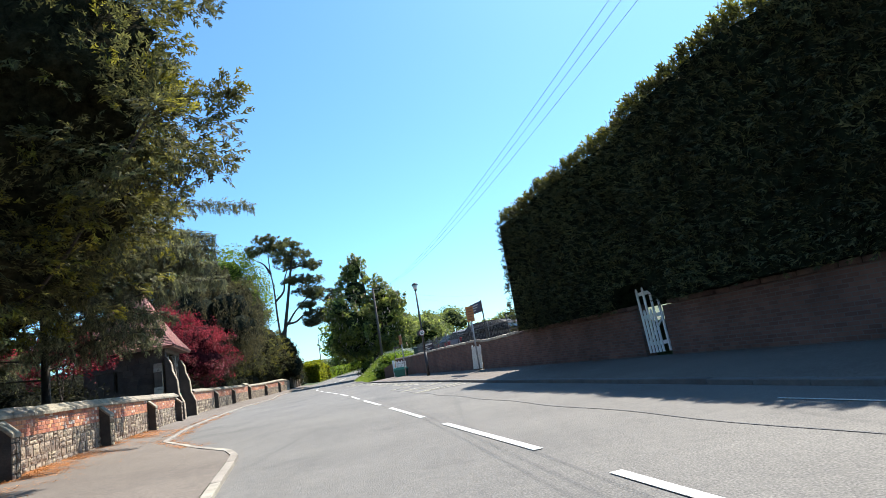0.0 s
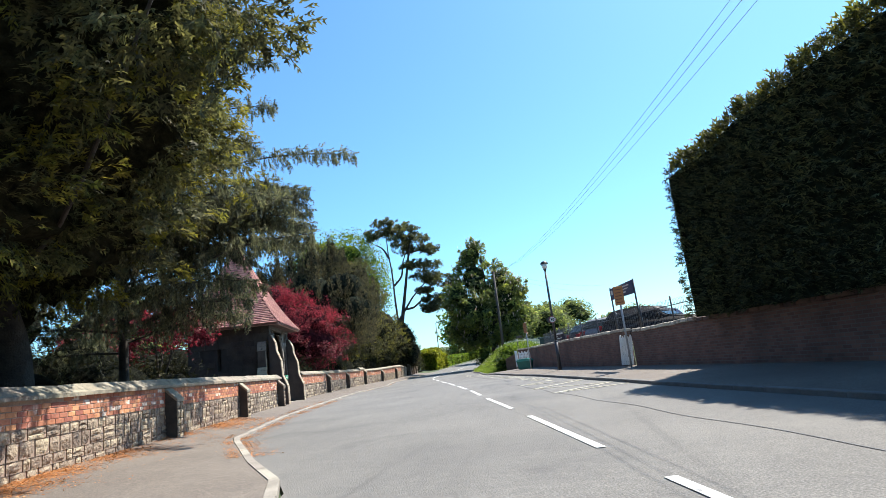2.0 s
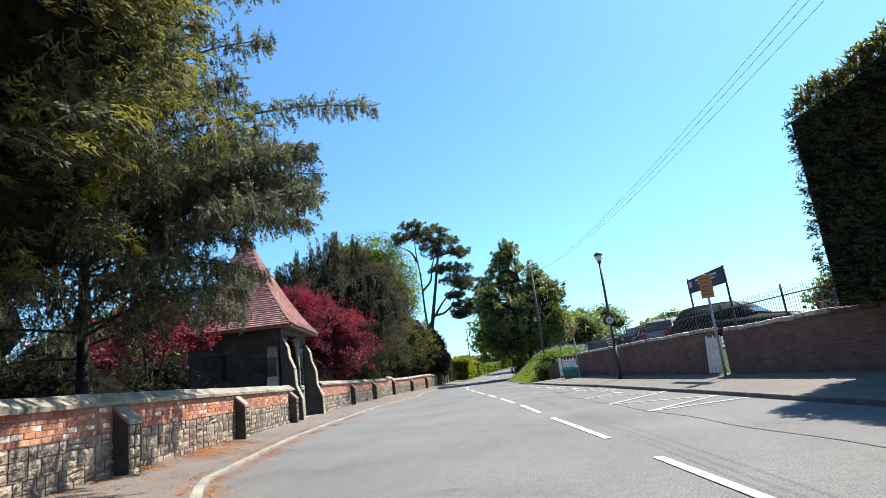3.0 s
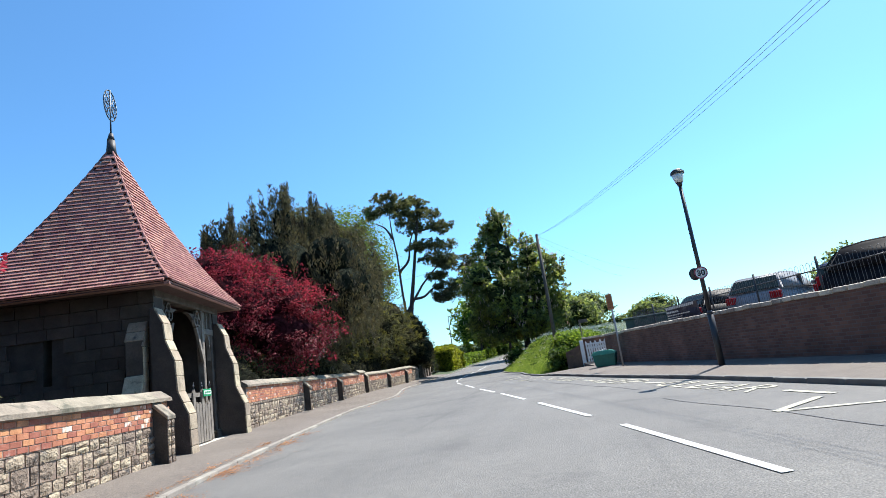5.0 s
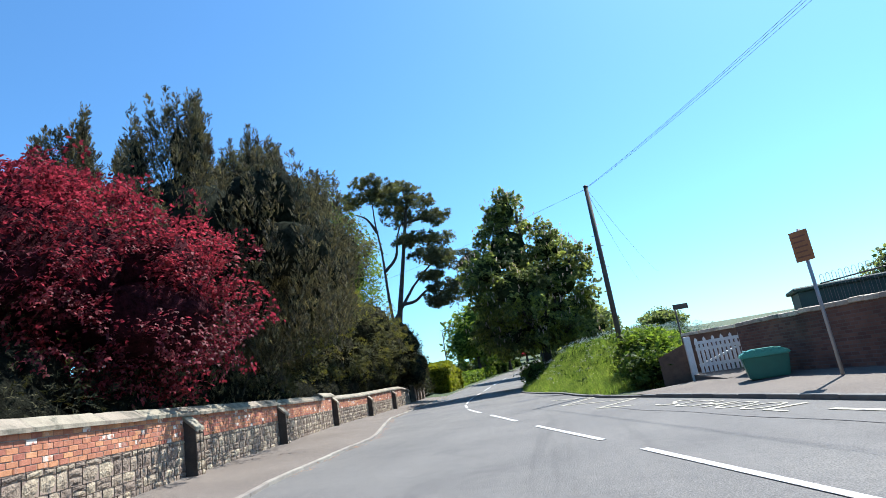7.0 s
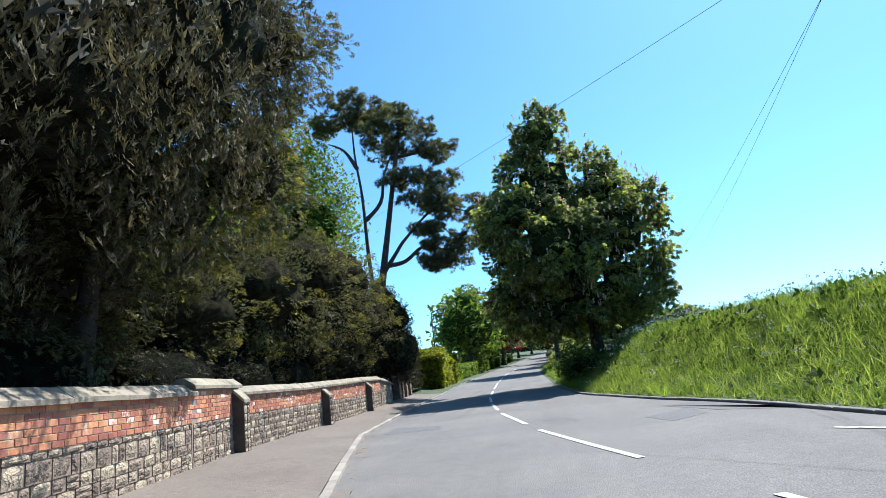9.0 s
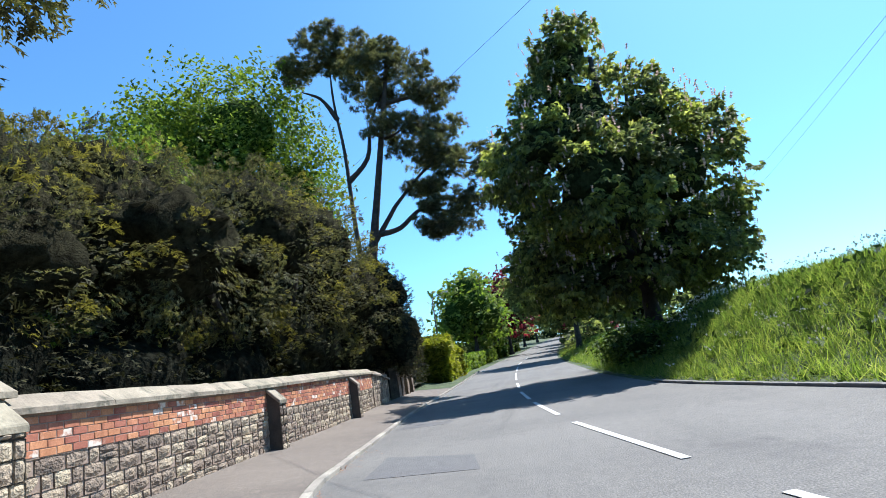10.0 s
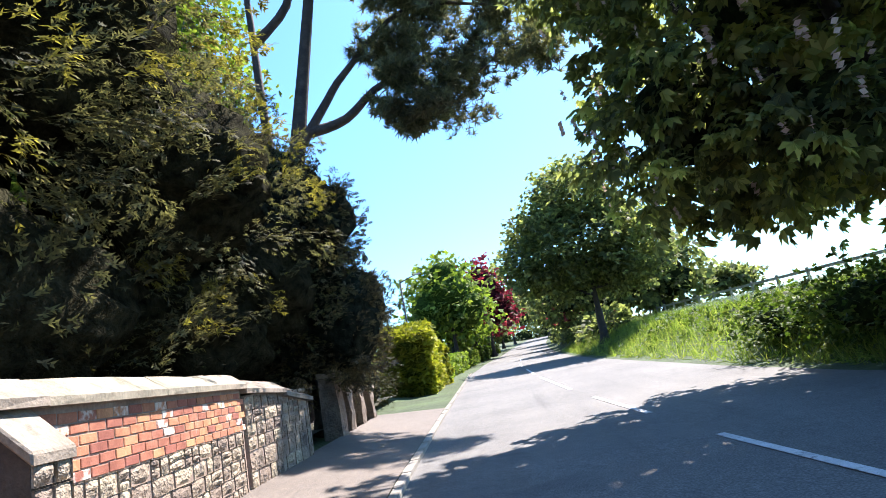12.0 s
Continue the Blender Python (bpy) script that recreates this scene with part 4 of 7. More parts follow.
def hung(arms, gap, reach, drop):
    """Long boughs with side twigs from which strands of needles hang: places, ways and how far out each one sits."""
    ps, ws, us = [], [], []
    for pts in arms:
        pts = np.array([tuple(q) for q in pts], float)
        seg = np.linalg.norm(np.diff(pts, axis=0), axis=1)
        at = np.concatenate([[0], np.cumsum(seg)])
        full = at[-1]

        def onto(d):
            c = np.column_stack([np.interp(d, at, pts[:, i]) for i in range(3)])
            c[:, 2] += 0.08 * np.sin(d / full * 3.1) * full * 0.3
            return c

        way = unit(pts[-1] - pts[0])
        side = unit(np.cross(way, (0, 0, 1.0)))
        # needles close along the bough itself
        n = int(full * 16)
        d = full * (0.25 + 0.75 * RNG.random(n))
        ps.append(onto(d) + RNG.normal(size=(n, 3)) * 0.04)
        ws.append(way + RNG.normal(size=(n, 3)) * 0.4), us.append(d / full)
        # side twigs, shorter towards the tip
        k = int(full * 0.8 / gap)
        d = full * (0.2 + 0.8 * (np.arange(k) + RNG.random(k)) / k)
        f = d / full
        c = onto(d)
        sg = np.where(np.arange(k) % 2, 1.0, -1.0)[:, None]
        ln = reach * (0.12 + 0.88 * np.sin(np.pi * np.clip(1.03 - f, 0, 0.6) ** 0.9)) * RNG.uniform(0.55, 1.15, k)
        tw = unit(way * RNG.uniform(0.5, 1.1, k)[:, None] + side * sg + RNG.normal(size=(k, 3)) * 0.15)
        q = np.repeat(np.arange(k), 7)
        v = RNG.random(len(q))
        p = c[q] + tw[q] * (ln[q] * v)[:, None]
        p[:, 2] -= 0.22 * ln[q] * v * v
        ps.append(p), ws.append(tw[q] + RNG.normal(size=(len(q), 3)) * 0.3), us.append(f[q])
        # strands
        q = np.repeat(np.arange(k), 5)
        v = np.tile(np.linspace(0.05, 1.0, 5), k) + RNG.uniform(-0.08, 0.08, len(q))
        top = c[q] + tw[q] * (ln[q] * v)[:, None]
        top[:, 2] -= 0.22 * ln[q] * v * v
        sl = drop * RNG.random(len(q)) ** 1.3 * np.minimum(1, 0.3 + ln[q] / reach)
        r = np.repeat(np.arange(len(q)), 4)
        j = np.tile(np.arange(4), len(q)) / 4
        p = top[r] + RNG.normal(size=(len(r), 3)) * 0.02
        p[:, 2] -= sl[r] * j
        w = RNG.normal(size=(len(r), 3)) * 0.22 + way * 0.15
        w[:, 2] -= 0.9
        ps.append(p), ws.append(w), us.append(np.maximum(f[q][r], j))
    return np.concatenate(ps), np.concatenate(ws), None, np.concatenate(us)


def lump(blobs, shrink, subdiv=3):
    """A lumpy core, dark in place of the shade inside a dense crown, in one mesh."""
    vs, fs = [], []
    for c, r in blobs:
        bm = bmesh.new()
        bmesh.ops.create_icosphere(bm, subdivisions=subdiv, radius=1.0)
        k = len(vs)
        for v in bm.verts:
            d = v.co.normalized()
            s = shrink * (1 + 0.16 * noise.noise(d * 2.2 + Vector(c)) + 0.12 * noise.noise(d * 6 + Vector(c)) + 0.2 * noise.noise(d * 17 + Vector(c)))
            vs.append((c[0] + d.x * r[0] * s, c[1] + d.y * r[1] * s, c[2] + d.z * r[2] * s))
        fs += [tuple(v.index + k for v in f.verts) for f in bm.faces]
        bm.free()
    return np.array(vs), np.array(fs)


def limb(bm, pts, r0, r1, n=8):
    """A tapered, bent limb through places."""
    pts = [Vector(p) for p in pts]
    m = 4
    fine = []
    for i in range(len(pts) - 1):
        p0, p1, p2, p3 = pts[max(i - 1, 0)], pts[i], pts[i + 1], pts[min(i + 2, len(pts) - 1)]
        for j in range(m):
            t = j / m
            fine.append(0.5 * ((2 * p1) + (p2 - p0) * t + (2 * p0 - 5 * p1 + 4 * p2 - p3) * t * t + (3 * p1 - p0 - 3 * p2 + p3) * t ** 3))
    fine.append(pts[-1])
    rings = []
    for i, p in enumerate(fine):
        d = fine[min(i + 1, len(fine) - 1)] - fine[max(i - 1, 0)]
        q = d.to_track_quat("Z", "Y")
        u = i / (len(fine) - 1)
        r = r0 + (r1 - r0) * u
        rings.append([bm.verts.new(p + q @ Vector((r * math.cos(2 * math.pi * k / n), r * math.sin(2 * math.pi * k / n), 0)) * (1 + 0.12 * noise.noise(p * 1.5 + Vector((k, 0, 0))))) for k in range(n)])
    for a, b in zip(rings, rings[1:]):
        for k in range(n):
            bm.faces.new((a[k], a[(k + 1) % n], b[(k + 1) % n], b[k])).smooth = True
    bm.faces.new(rings[-1])


def tree(name, label, base, blobs, leaf, mat, clumps, per, spread, size=(0.8, 1.3), trunk=0.3, bark="bark", shell=0.3, rough=0.25, droop=0.3, inside=0.7, limbs=None, floor=None, fork=0.35, group="", sunny=None, limb_r=0.42, fine=2, grow=None, lit_young=None):
    """A tree: base place, crown of blobs given from the base."""
    t = thing(name, label, "tree", base, group)
    bm = bmesh.new()
    top = max(b[0][2] for b in blobs)
    mid = np.mean([b[0] for b in blobs], axis=0)
    trunk_pts = [(0, 0, -0.3), (mid[0] * 0.05, mid[1] * 0.05, top * fork * 0.5), (mid[0] * 0.3, mid[1] * 0.3, top * fork), (mid[0] * 0.8, mid[1] * 0.8, top * 0.95)]
    limb(bm, trunk_pts, trunk, trunk * 0.25)
    rod(bm, (0, 0, -0.3), (0, 0, 0.35), trunk * 1.5, trunk * 0.98, 10, False)
    if limbs is None:
        limbs = []
        for c, r in blobs:
            a = Vector(trunk_pts[2]) * (0.75 + 0.25 * ((c[0] * 7.3) % 1))
            limbs.append([a, a.lerp(Vector(c), 0.5) + Vector((0, 0, -0.08 * top)), Vector(c), Vector(c) + Vector((c[0] * 0.12, c[1] * 0.12, r[2] * 0.5))])
    for pts in limbs:
        limb(bm, pts, trunk * limb_r, trunk * 0.08 * limb_r / 0.42, 6)
    part("trunk", bm, M[bark], t)
    tops, u = None, None
    if grow is None:
        q, w = crown_points(blobs, clumps, per, spread, shell, rough, floor, sunny)
        w[:, 2] -= droop
    elif grow[0] == "hung":
        q, w, tops, u = hung(limbs, *grow[1:])
    else:
        tips, out = bough_tips(blobs, clumps, rough, shell, floor, sunny, spread)
        if grow[0] == "plumes":
            peaks = np.array([(c[0], c[1], c[2] + r[2] * k) for c, r in blobs if r[0] < 0.2 for k in (1.0, 0.4)])
            tips, out = np.concatenate([tips, peaks]), np.concatenate([out, peaks * 0 + (0.05, 0, 1)])
        q, w, tops, u = (fans if grow[0] == "fans" else plumes)(tips, out, per, *grow[1:])
    sz = RNG.uniform(size[0], size[1], len(q))
    # some outer leaves take a paler colour that holds sunlight on the tips
    tip = np.zeros(len(q), bool) if lit_young is None else (u + 0.25 * RNG.random(len(q)) > lit_young[1]) & (wobble(q, 0.5) + 0.4 * wobble(q, 1.9) > lit_young[2])
    for nm, mk, mt in (("crown", ~tip, mat), ("young_growth", tip, lit_young[0] if lit_young else mat)):
        if mk.any():
            v, f = scatter(leaf, q[mk], w[mk], sz[mk], True, None if tops is None else tops[mk])
            quads_mesh(nm, v, f, M[mt], t)
    # added dark cores block light and stand in for the crown's inner shade
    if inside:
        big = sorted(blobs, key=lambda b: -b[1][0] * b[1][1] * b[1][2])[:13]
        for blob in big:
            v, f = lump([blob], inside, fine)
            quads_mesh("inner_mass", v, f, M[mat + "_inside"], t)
    return t


# Near-black tones for the cores: inner shade put into colour.
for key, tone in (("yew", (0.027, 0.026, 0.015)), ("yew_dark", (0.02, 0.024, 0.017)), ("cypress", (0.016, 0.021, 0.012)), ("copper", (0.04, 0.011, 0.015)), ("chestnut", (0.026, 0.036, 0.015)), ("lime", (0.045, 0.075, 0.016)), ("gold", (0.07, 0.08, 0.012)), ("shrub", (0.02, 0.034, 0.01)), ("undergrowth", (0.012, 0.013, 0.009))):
    M[key + "_inside"] = grainy(key + "_shade_core", tuple(c * 0.25 for c in tone), tuple(c * 2.0 for c in tone), 5.0, 26, 1.0, 1.0, 0.12)
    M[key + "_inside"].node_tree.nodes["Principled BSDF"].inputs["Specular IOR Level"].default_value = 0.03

# the spreading yew by the road
tree("yew_tree", "large dark spreading yew tree overhanging the pavement", (-10.0, 18.8, 0.3),
     [((2.6, -3.0, 6.5), (4.0, 4.0, 3.2)), ((0.6, -5.4, 7.0), (4.5, 5.0, 4.4)), ((2.3, -4.0, 10.0), (4.1, 3.8, 3.6)), ((0.4, -4.4, 13.0), (4.0, 4.0, 3.4)), ((-2.4, -1.4, 6.0), (4.0, 3.6, 4.2)), ((4.6, -4.2, 7.4), (2.9, 2.6, 2.4)), ((-1.4, -9.4, 6.5), (4.0, 4.0, 4.5)), ((0.9, -0.8, 4.4), (2.8, 2.8, 1.7)), ((4.4, -4.4, 11.2), (2.6, 2.6, 2.4)), ((3.2, -1.4, 6.0), (2.3, 2.3, 1.9)), ((5.3, -3.4, 9.3), (2.2, 2.2, 1.9)), ((6.5, -4.2, 5.7), (1.8, 1.7, 1.3)), ((-0.9, 1.2, 5.4), (3.0, 2.8, 3.0)), ((2.0, -4.0, 4.0), (2.8, 3.2, 1.5)), ((-2.4, 0.2, 3.4), (2.4, 2.6, 1.6))],
     "yew_tuft", "yew", 6000, 32, -0.5, (0.8, 1.35), 0.43, limb_r=0.12, inside=0.72, fine=4, shell=0.3, fork=0.3, rough=0.4, floor=2.3, sunny=(1, -0.6, 0.1, 1.1), grow=("fans", 0.95, 0.4, 0.3, 0.7, 0.12, 0.045), lit_young=("yew_young_lit", 0.76, 0.18))
# the layered conifer behind the wall: flat drooping boughs from a straight stem
arms = []
br = random.Random(11)


def bough(a, z, ln, rise):
    """A long limb that leaves the stem level and lifts or sinks towards its tip."""
    return [(0, 0, z), (math.cos(a) * ln * 0.35, math.sin(a) * ln * 0.35, z + 0.22 + rise * 0.3), (math.cos(a) * ln * 0.7, math.sin(a) * ln * 0.7, z + 0.25 + rise * 0.8), (math.cos(a) * ln, math.sin(a) * ln, z + rise)]


for k in range(72):
    z = 1.7 + 0.18 * k
    ln = (5.5 - 0.053 * k) * br.uniform(0.75, 1.05)
    a = radians(-100 + (k * 137.5) % 360)
    if math.sin(a) > 0.9:
        ln *= 0.75
    if z < 3.8 and math.cos(a) > -0.3:
        continue
    if z < 6.5 and math.cos(a) > 0.2 and math.sin(a) > -0.2:
        ln = min(ln, 3.4 if z < 4 else 4.3)
    arms.append(bough(a, z, ln, br.uniform(-0.6, 0.2) + 0.05 * max(0, z - 6)))
for a, z, ln in ((0.27, 6.75, 6.7), (0.0, 7.9, 4.8), (-0.7, 5.0, 5.5), (-0.1, 4.9, 4.6), (-0.3, 3.5, 6.9), (0.0, 4.4, 5.3), (0.2, 4.6, 5.2), (0.38, 4.9, 5.2), (-0.1, 4.9, 5.7), (0.12, 5.5, 5.5), (0.3, 5.9, 5.0), (0.08, 4.1, 4.6), (0.28, 4.25, 4.7), (-0.06, 4.6, 5.0), (0.22, 5.1, 5.3), (0.48, 4.4, 4.9), (0.45, 5.4, 5.0), (-0.02, 5.2, 5.2), (-0.4, 4.6, 5.9), (-0.55, 5.4, 5.6), (0.1, 9.6, 4.6), (-0.25, 5.2, 5.5), (-0.2, 11.0, 4.2), (0.35, 2.7, 3.4), (0.7, 3.2, 3.4), (-0.5, 2.8, 4.2), (0.15, 3.2, 3.3), (-0.15, 2.5, 3.5),
                 (0.55, 2.3, 3.2), (0.9, 2.6, 3.4), (-0.75, 3.3, 5.2), (-0.95, 2.4, 4.6), (0.3, 3.9, 3.6), (-0.6, 4.3, 5.4), (-0.85, 4.5, 5.6), (-1.0, 3.7, 5.2), (-1.2, 5.4, 5.2), (-0.7, 7.0, 5.2), (-0.3, 6.2, 5.2), (-0.5, 8.6, 4.8), (-0.9, 6.2, 5.4), (-1.1, 4.2, 5.0)):
    arms.append(bough(a, z, ln, 0.45))
tree("conifer_tree", "dark conifer with long drooping layered branches", (-11.0, 22.9, 0.3), [((0, 0, 9.0), (3, 3, 7))],
     "hanging", "conifer", 0, 0, 0, (0.75, 1.25), 0.15, limb_r=0.25, inside=0, fork=0.75, limbs=arms, grow=("hung", 0.17, 0.8, 0.5))
tree("maple_tree", "small red-leaved maple behind the churchyard wall", (-14.0, 28.4, 0.35),
     [((0.5, 0.2, 3.2), (1.5, 1.3, 0.8)), ((-1.3, -1.2, 2.8), (1.4, 1.3, 0.8)), ((-0.3, 0.6, 3.9), (1.2, 1.2, 0.7))], "copper", "copper", 170, 40, -0.7, (0.6, 1.1), trunk=0.1, inside=0, rough=0.4, grow=("fans", 0.9, 0.5, 0.15, 0.5, 0.2, 0.06))
tree("copper_beech", "broad copper-leaved tree in full deep red leaf", (-17.2, 44.4, 0.35),
     [((0, 0, 4.4), (3.1, 3.1, 2.6)), ((1.7, 0.7, 3.2), (2.5, 2.2, 1.6)), ((-0.8, 0.0, 6.1), (2.1, 2.0, 1.5)), ((1.4, 1.2, 4.3), (2.1, 1.9, 1.9)), ((-2.6, -1.6, 4.5), (2.2, 2.2, 1.9)), ((0.4, -1.4, 4.4), (2.1, 2.1, 1.9)), ((-3.8, -2.4, 5.2), (2.2, 2.2, 1.8))], "copper", "copper", 1500, 46, -0.6, (0.5, 0.95), trunk=0.28, inside=0.62, rough=0.5, shell=0.35, floor=1.2, grow=("fans", 1.1, 0.45, 0.25, 0.6, 0.25, 0.07))

IRISH = [(-18.6, 46.6, 9.8, 2.3, 2.2), (-17.7, 50.0, 12.1, 3.1, 3.3), (-17.3, 53.8, 12.6, 3.4, 3.6)]
for i, (x, y, h, r, skirt) in enumerate(IRISH):
    mid = (h * 0.8 + skirt) / 2
    sh = 1.3 if i > 1 else 0.6
    bl = [((sh, 0, mid), (r, r, mid - skirt + 0.6)), ((sh, 0.1, h * 0.6), (r * 0.75, r * 0.75, h * 0.22)), ((sh + 0.4, 0, skirt + 1.2), (r * 0.95, r * 0.95, 1.2))]
    if i:
        ex = wL(y) + 1.2 - (x - sh)
        bl += [((ex, 0.2, 5.7), (2.1, 2.4, 1.4)), ((ex - 0.6, 0.2, 7.4), (2.2, 2.4, 1.8))]
    for k in range(34):
        a = k * 2.4 + i
        rr = r * (0.1 + 0.85 * ((k * 0.618) % 1))
        hh = h * (1.0 - 0.3 * (rr / r) ** 1.5 - 0.1 * ((k * 0.37 + i * 0.61) % 1))
        bl.append(((sh + rr * math.cos(a), rr * math.sin(a), hh - 1.7), (0.36, 0.36, 1.3)))
        bl.append(((sh + rr * math.cos(a) * 1.03, rr * math.sin(a) * 1.03, hh - 0.7), (0.1, 0.1, 0.9)))
    tree("irish_yew", "tall dark columnar yew with upright spiky tops", (x - sh, y, 0.35), bl, "spire", "yew_dark", 700 if i < 2 else 1100, 80, -0.95, (0.8, 1.4) if i < 2 else (0.55, 1.0), 0.16, fine=3, limbs=[[(0, 0, 1.2), (sh * 0.5, 0.4, 3.0), (sh, 0.6, 6.0)], [(0, 0, 1.6), (sh * 0.6, -0.5, 3.4), (sh, -0.8, 5.6)]], sunny=(1, -0.5, 0.12, -0.2) if i < 2 else (1, 0.25, 0, -1.4), inside=0.58, shell=0.4, rough=0.2, group="row of columnar yews", floor=skirt, grow=("plumes", 2.4 if i < 2 else 1.5, 0.36 if i < 2 else 0.3, 0.16))
tree("yew_tree", "tall dark yew with boughs spread over the wall", (-18.4, 56.8, 0.35),
     [((0.4, -0.4, 8.3), (3.0, 2.8, 3.2)), ((-0.6, -0.4, 10.8), (1.8, 1.8, 1.8)), ((2.2, 1.8, 5.4), (1.4, 1.4, 1.5)), ((0.9, 0.7, 4.7), (1.9, 1.9, 1.5)), ((1.6, 0.2, 6.8), (2.3, 2.3, 1.9)), ((1.9, -1.6, 5.6), (1.8, 1.7, 1.6)), ((-0.6, -0.4, 4.2), (2.4, 2.4, 2.2)), ((-0.8, -0.6, 2.4), (1.7, 2.2, 1.5)), ((3.2, 0.4, 7.4), (1.6, 1.8, 1.3)), ((2.4, 0.0, 9.2), (1.6, 1.7, 1.6))],
     "yew_tuft", "yew", 3200, 34, -0.9, (0.55, 0.95), 0.3, limb_r=0.3, inside=0.52, fine=3, shell=0.35, rough=0.38, sunny=(1, -0.25, 0, -1.8), grow=("fans", 0.95, 0.36, 0.1, 0.7, 0.3, 0.04), lit_young=("yew_young_lit", 0.84, 0.22))
tree("yew_tree", "broad dark green yew leaning over the wall", (-22.0, 76.0, 0.4),
     [((1.5, -0.5, 6.0), (3.0, 3.0, 2.7)), ((1.8, -5.0, 5.5), (2.8, 3.2, 2.5)), ((1.6, -9.5, 4.3), (2.7, 3.2, 2.1)), ((1.3, -13.5, 3.5), (2.5, 3.0, 1.7)), ((0, -3.5, 4.6), (3.4, 6.0, 3.4)), ((2.2, 1.5, 4.4), (2.2, 2.6, 2.0)), ((2.3, -3.0, 4.0), (2.1, 3.2, 1.5)), ((2.2, -8.0, 3.5), (2.0, 3.2, 1.3)), ((2.0, 5.0, 3.4), (1.9, 2.6, 2.2)), ((-3, 0, 6.0), (4, 5, 3.2)), ((0.6, -13.0, 4.6), (2.4, 3.2, 1.9)), ((0.2, -9.0, 5.6), (2.4, 3.4, 2.0)), ((1.0, -17.5, 3.8), (2.4, 3.0, 2.2)), ((2.4, 4.2, 5.2), (1.9, 2.6, 2.2)), ((1.6, -2.0, 2.3), (1.9, 4.6, 1.7)), ((1.2, 4.0, 2.4), (2.0, 4.0, 1.8)), ((2.0, 7.0, 4.2), (1.6, 2.2, 2.0))],
     "yew_tuft", "yew", 2900, 58, -0.6, (0.5, 0.9), 0.45, inside=0.66, fine=4, shell=0.25, rough=0.36, floor=2.0, sunny=(1, -0.2, 0.6, 2.2), grow=("fans", 1.15, 0.36, 0.4, 0.7, 0.28, 0.028), lit_young=("yew_young_lit", 0.84, -0.02))
tree("yew_tree", "small feathery dark yew at the end of the churchyard wall", (-19.6, 83.2, 0.4),
     [((-0.2, 0, 2.8), (1.6, 2.0, 2.0)), ((0.9, -0.4, 2.4), (1.1, 1.4, 1.5)), ((0.2, 0.1, 4.3), (1.1, 1.4, 1.2)), ((1.0, 1.0, 3.0), (0.9, 1.1, 1.1)), ((-0.6, -0.6, 5.2), (1.0, 1.2, 0.9)), ((0.5, -0.8, 3.6), (1.0, 1.0, 1.0)), ((0.2, -0.3, 5.4), (1.1, 1.3, 1.2)), ((-0.3, 0, 6.3), (0.9, 1.1, 0.9)), ((0.9, -1.3, 4.6), (1.0, 1.2, 1.1))],
     "yew_tuft", "yew_dark", 900, 44, -0.8, (0.5, 0.95), 0.2, inside=0.76, fine=3, shell=0.26, rough=0.34, floor=0.6, grow=("fans", 0.9, 0.34, 0.5, 0.6, 0.15, 0.04))
tree("lime_tree", "tall lime tree in bright fresh green leaf", (-28.2, 87.5, 0.5),
     [((0, 0, 17), (5, 5, 4.5)), ((-3.5, -3, 14.5), (4.5, 4.5, 4)), ((2.5, 1, 13), (3.6, 4, 4)), ((0, 0, 9), (4.5, 4.5, 5)), ((-5, 2, 18), (4, 4, 3))], "broad", "lime", 5200, 7, 0.34, (0.65, 1.05), 0.4, inside=0.5, rough=0.45, shell=0.45)
tree("lime_tree", "tall lime tree in bright fresh green leaf", (-31.0, 79.5, 0.5),
     [((0, 0, 10.2), (4.6, 4.6, 3.6)), ((-3, 2, 8), (4, 4, 4)), ((3, 1, 7), (3.6, 4, 4))], "broad", "lime", 3600, 8, 0.34, (0.6, 0.95), 0.4, inside=0.62, rough=0.4, shell=0.4)

# the tall pine: bare forked stem with flat plates of needles
PX, PY = -20.9, 86.2
plates = [((-1.6, 0, 19.6), (2.0, 1.8, 0.8)), ((0.3, 0, 20.6), (2.4, 2.2, 0.9)), ((2.0, 0.2, 19.2), (2.2, 2.1, 0.9)), ((3.6, 0.3, 17.9), (2.0, 1.8, 0.8)), ((5.2, 0.5, 16.8), (1.7, 1.6, 0.6)), ((1.6, 0.4, 17.3), (1.5, 1.5, 0.6)),
          ((3.0, -0.4, 14.9), (2.0, 1.8, 0.5)), ((5.0, -0.2, 14.3), (1.7, 1.5, 0.45)), ((4.4, 0, 12.7), (2.3, 1.8, 0.6)), ((6.6, -0.2, 12.3), (2.0, 1.6, 0.6)), ((8.2, -0.3, 11.6), (1.5, 1.3, 0.5)), ((4.0, 0.3, 11.2), (1.5, 1.4, 0.4)), ((5.4, -0.6, 9.6), (1.6, 1.3, 0.5)), ((5.6, -0.8, 8.5), (1.8, 1.5, 0.5)), ((7.2, -0.8, 9.5), (1.7, 1.4, 0.6)), ((4.3, -0.8, 8.8), (1.2, 1.2, 0.4))]
pr = random.Random(4)
plates = [((c[0] + pr.uniform(-1, 1) * r[0] * 0.8, c[1] + pr.uniform(-1, 1) * r[1] * 0.8, c[2] + pr.uniform(-0.8, 0.9) * r[2]), (r[0] * 0.38, r[1] * 0.38, r[2] * pr.uniform(0.35, 0.6))) for c, r in plates for _ in range(13)]
stem = [(0.2, 0, -0.3), (0.1, 0, 4.5), (-0.2, 0, 9.5), (-0.3, 0, 14.0), (-0.6, 0, 17.4), (-0.6, 0.1, 20.4)]
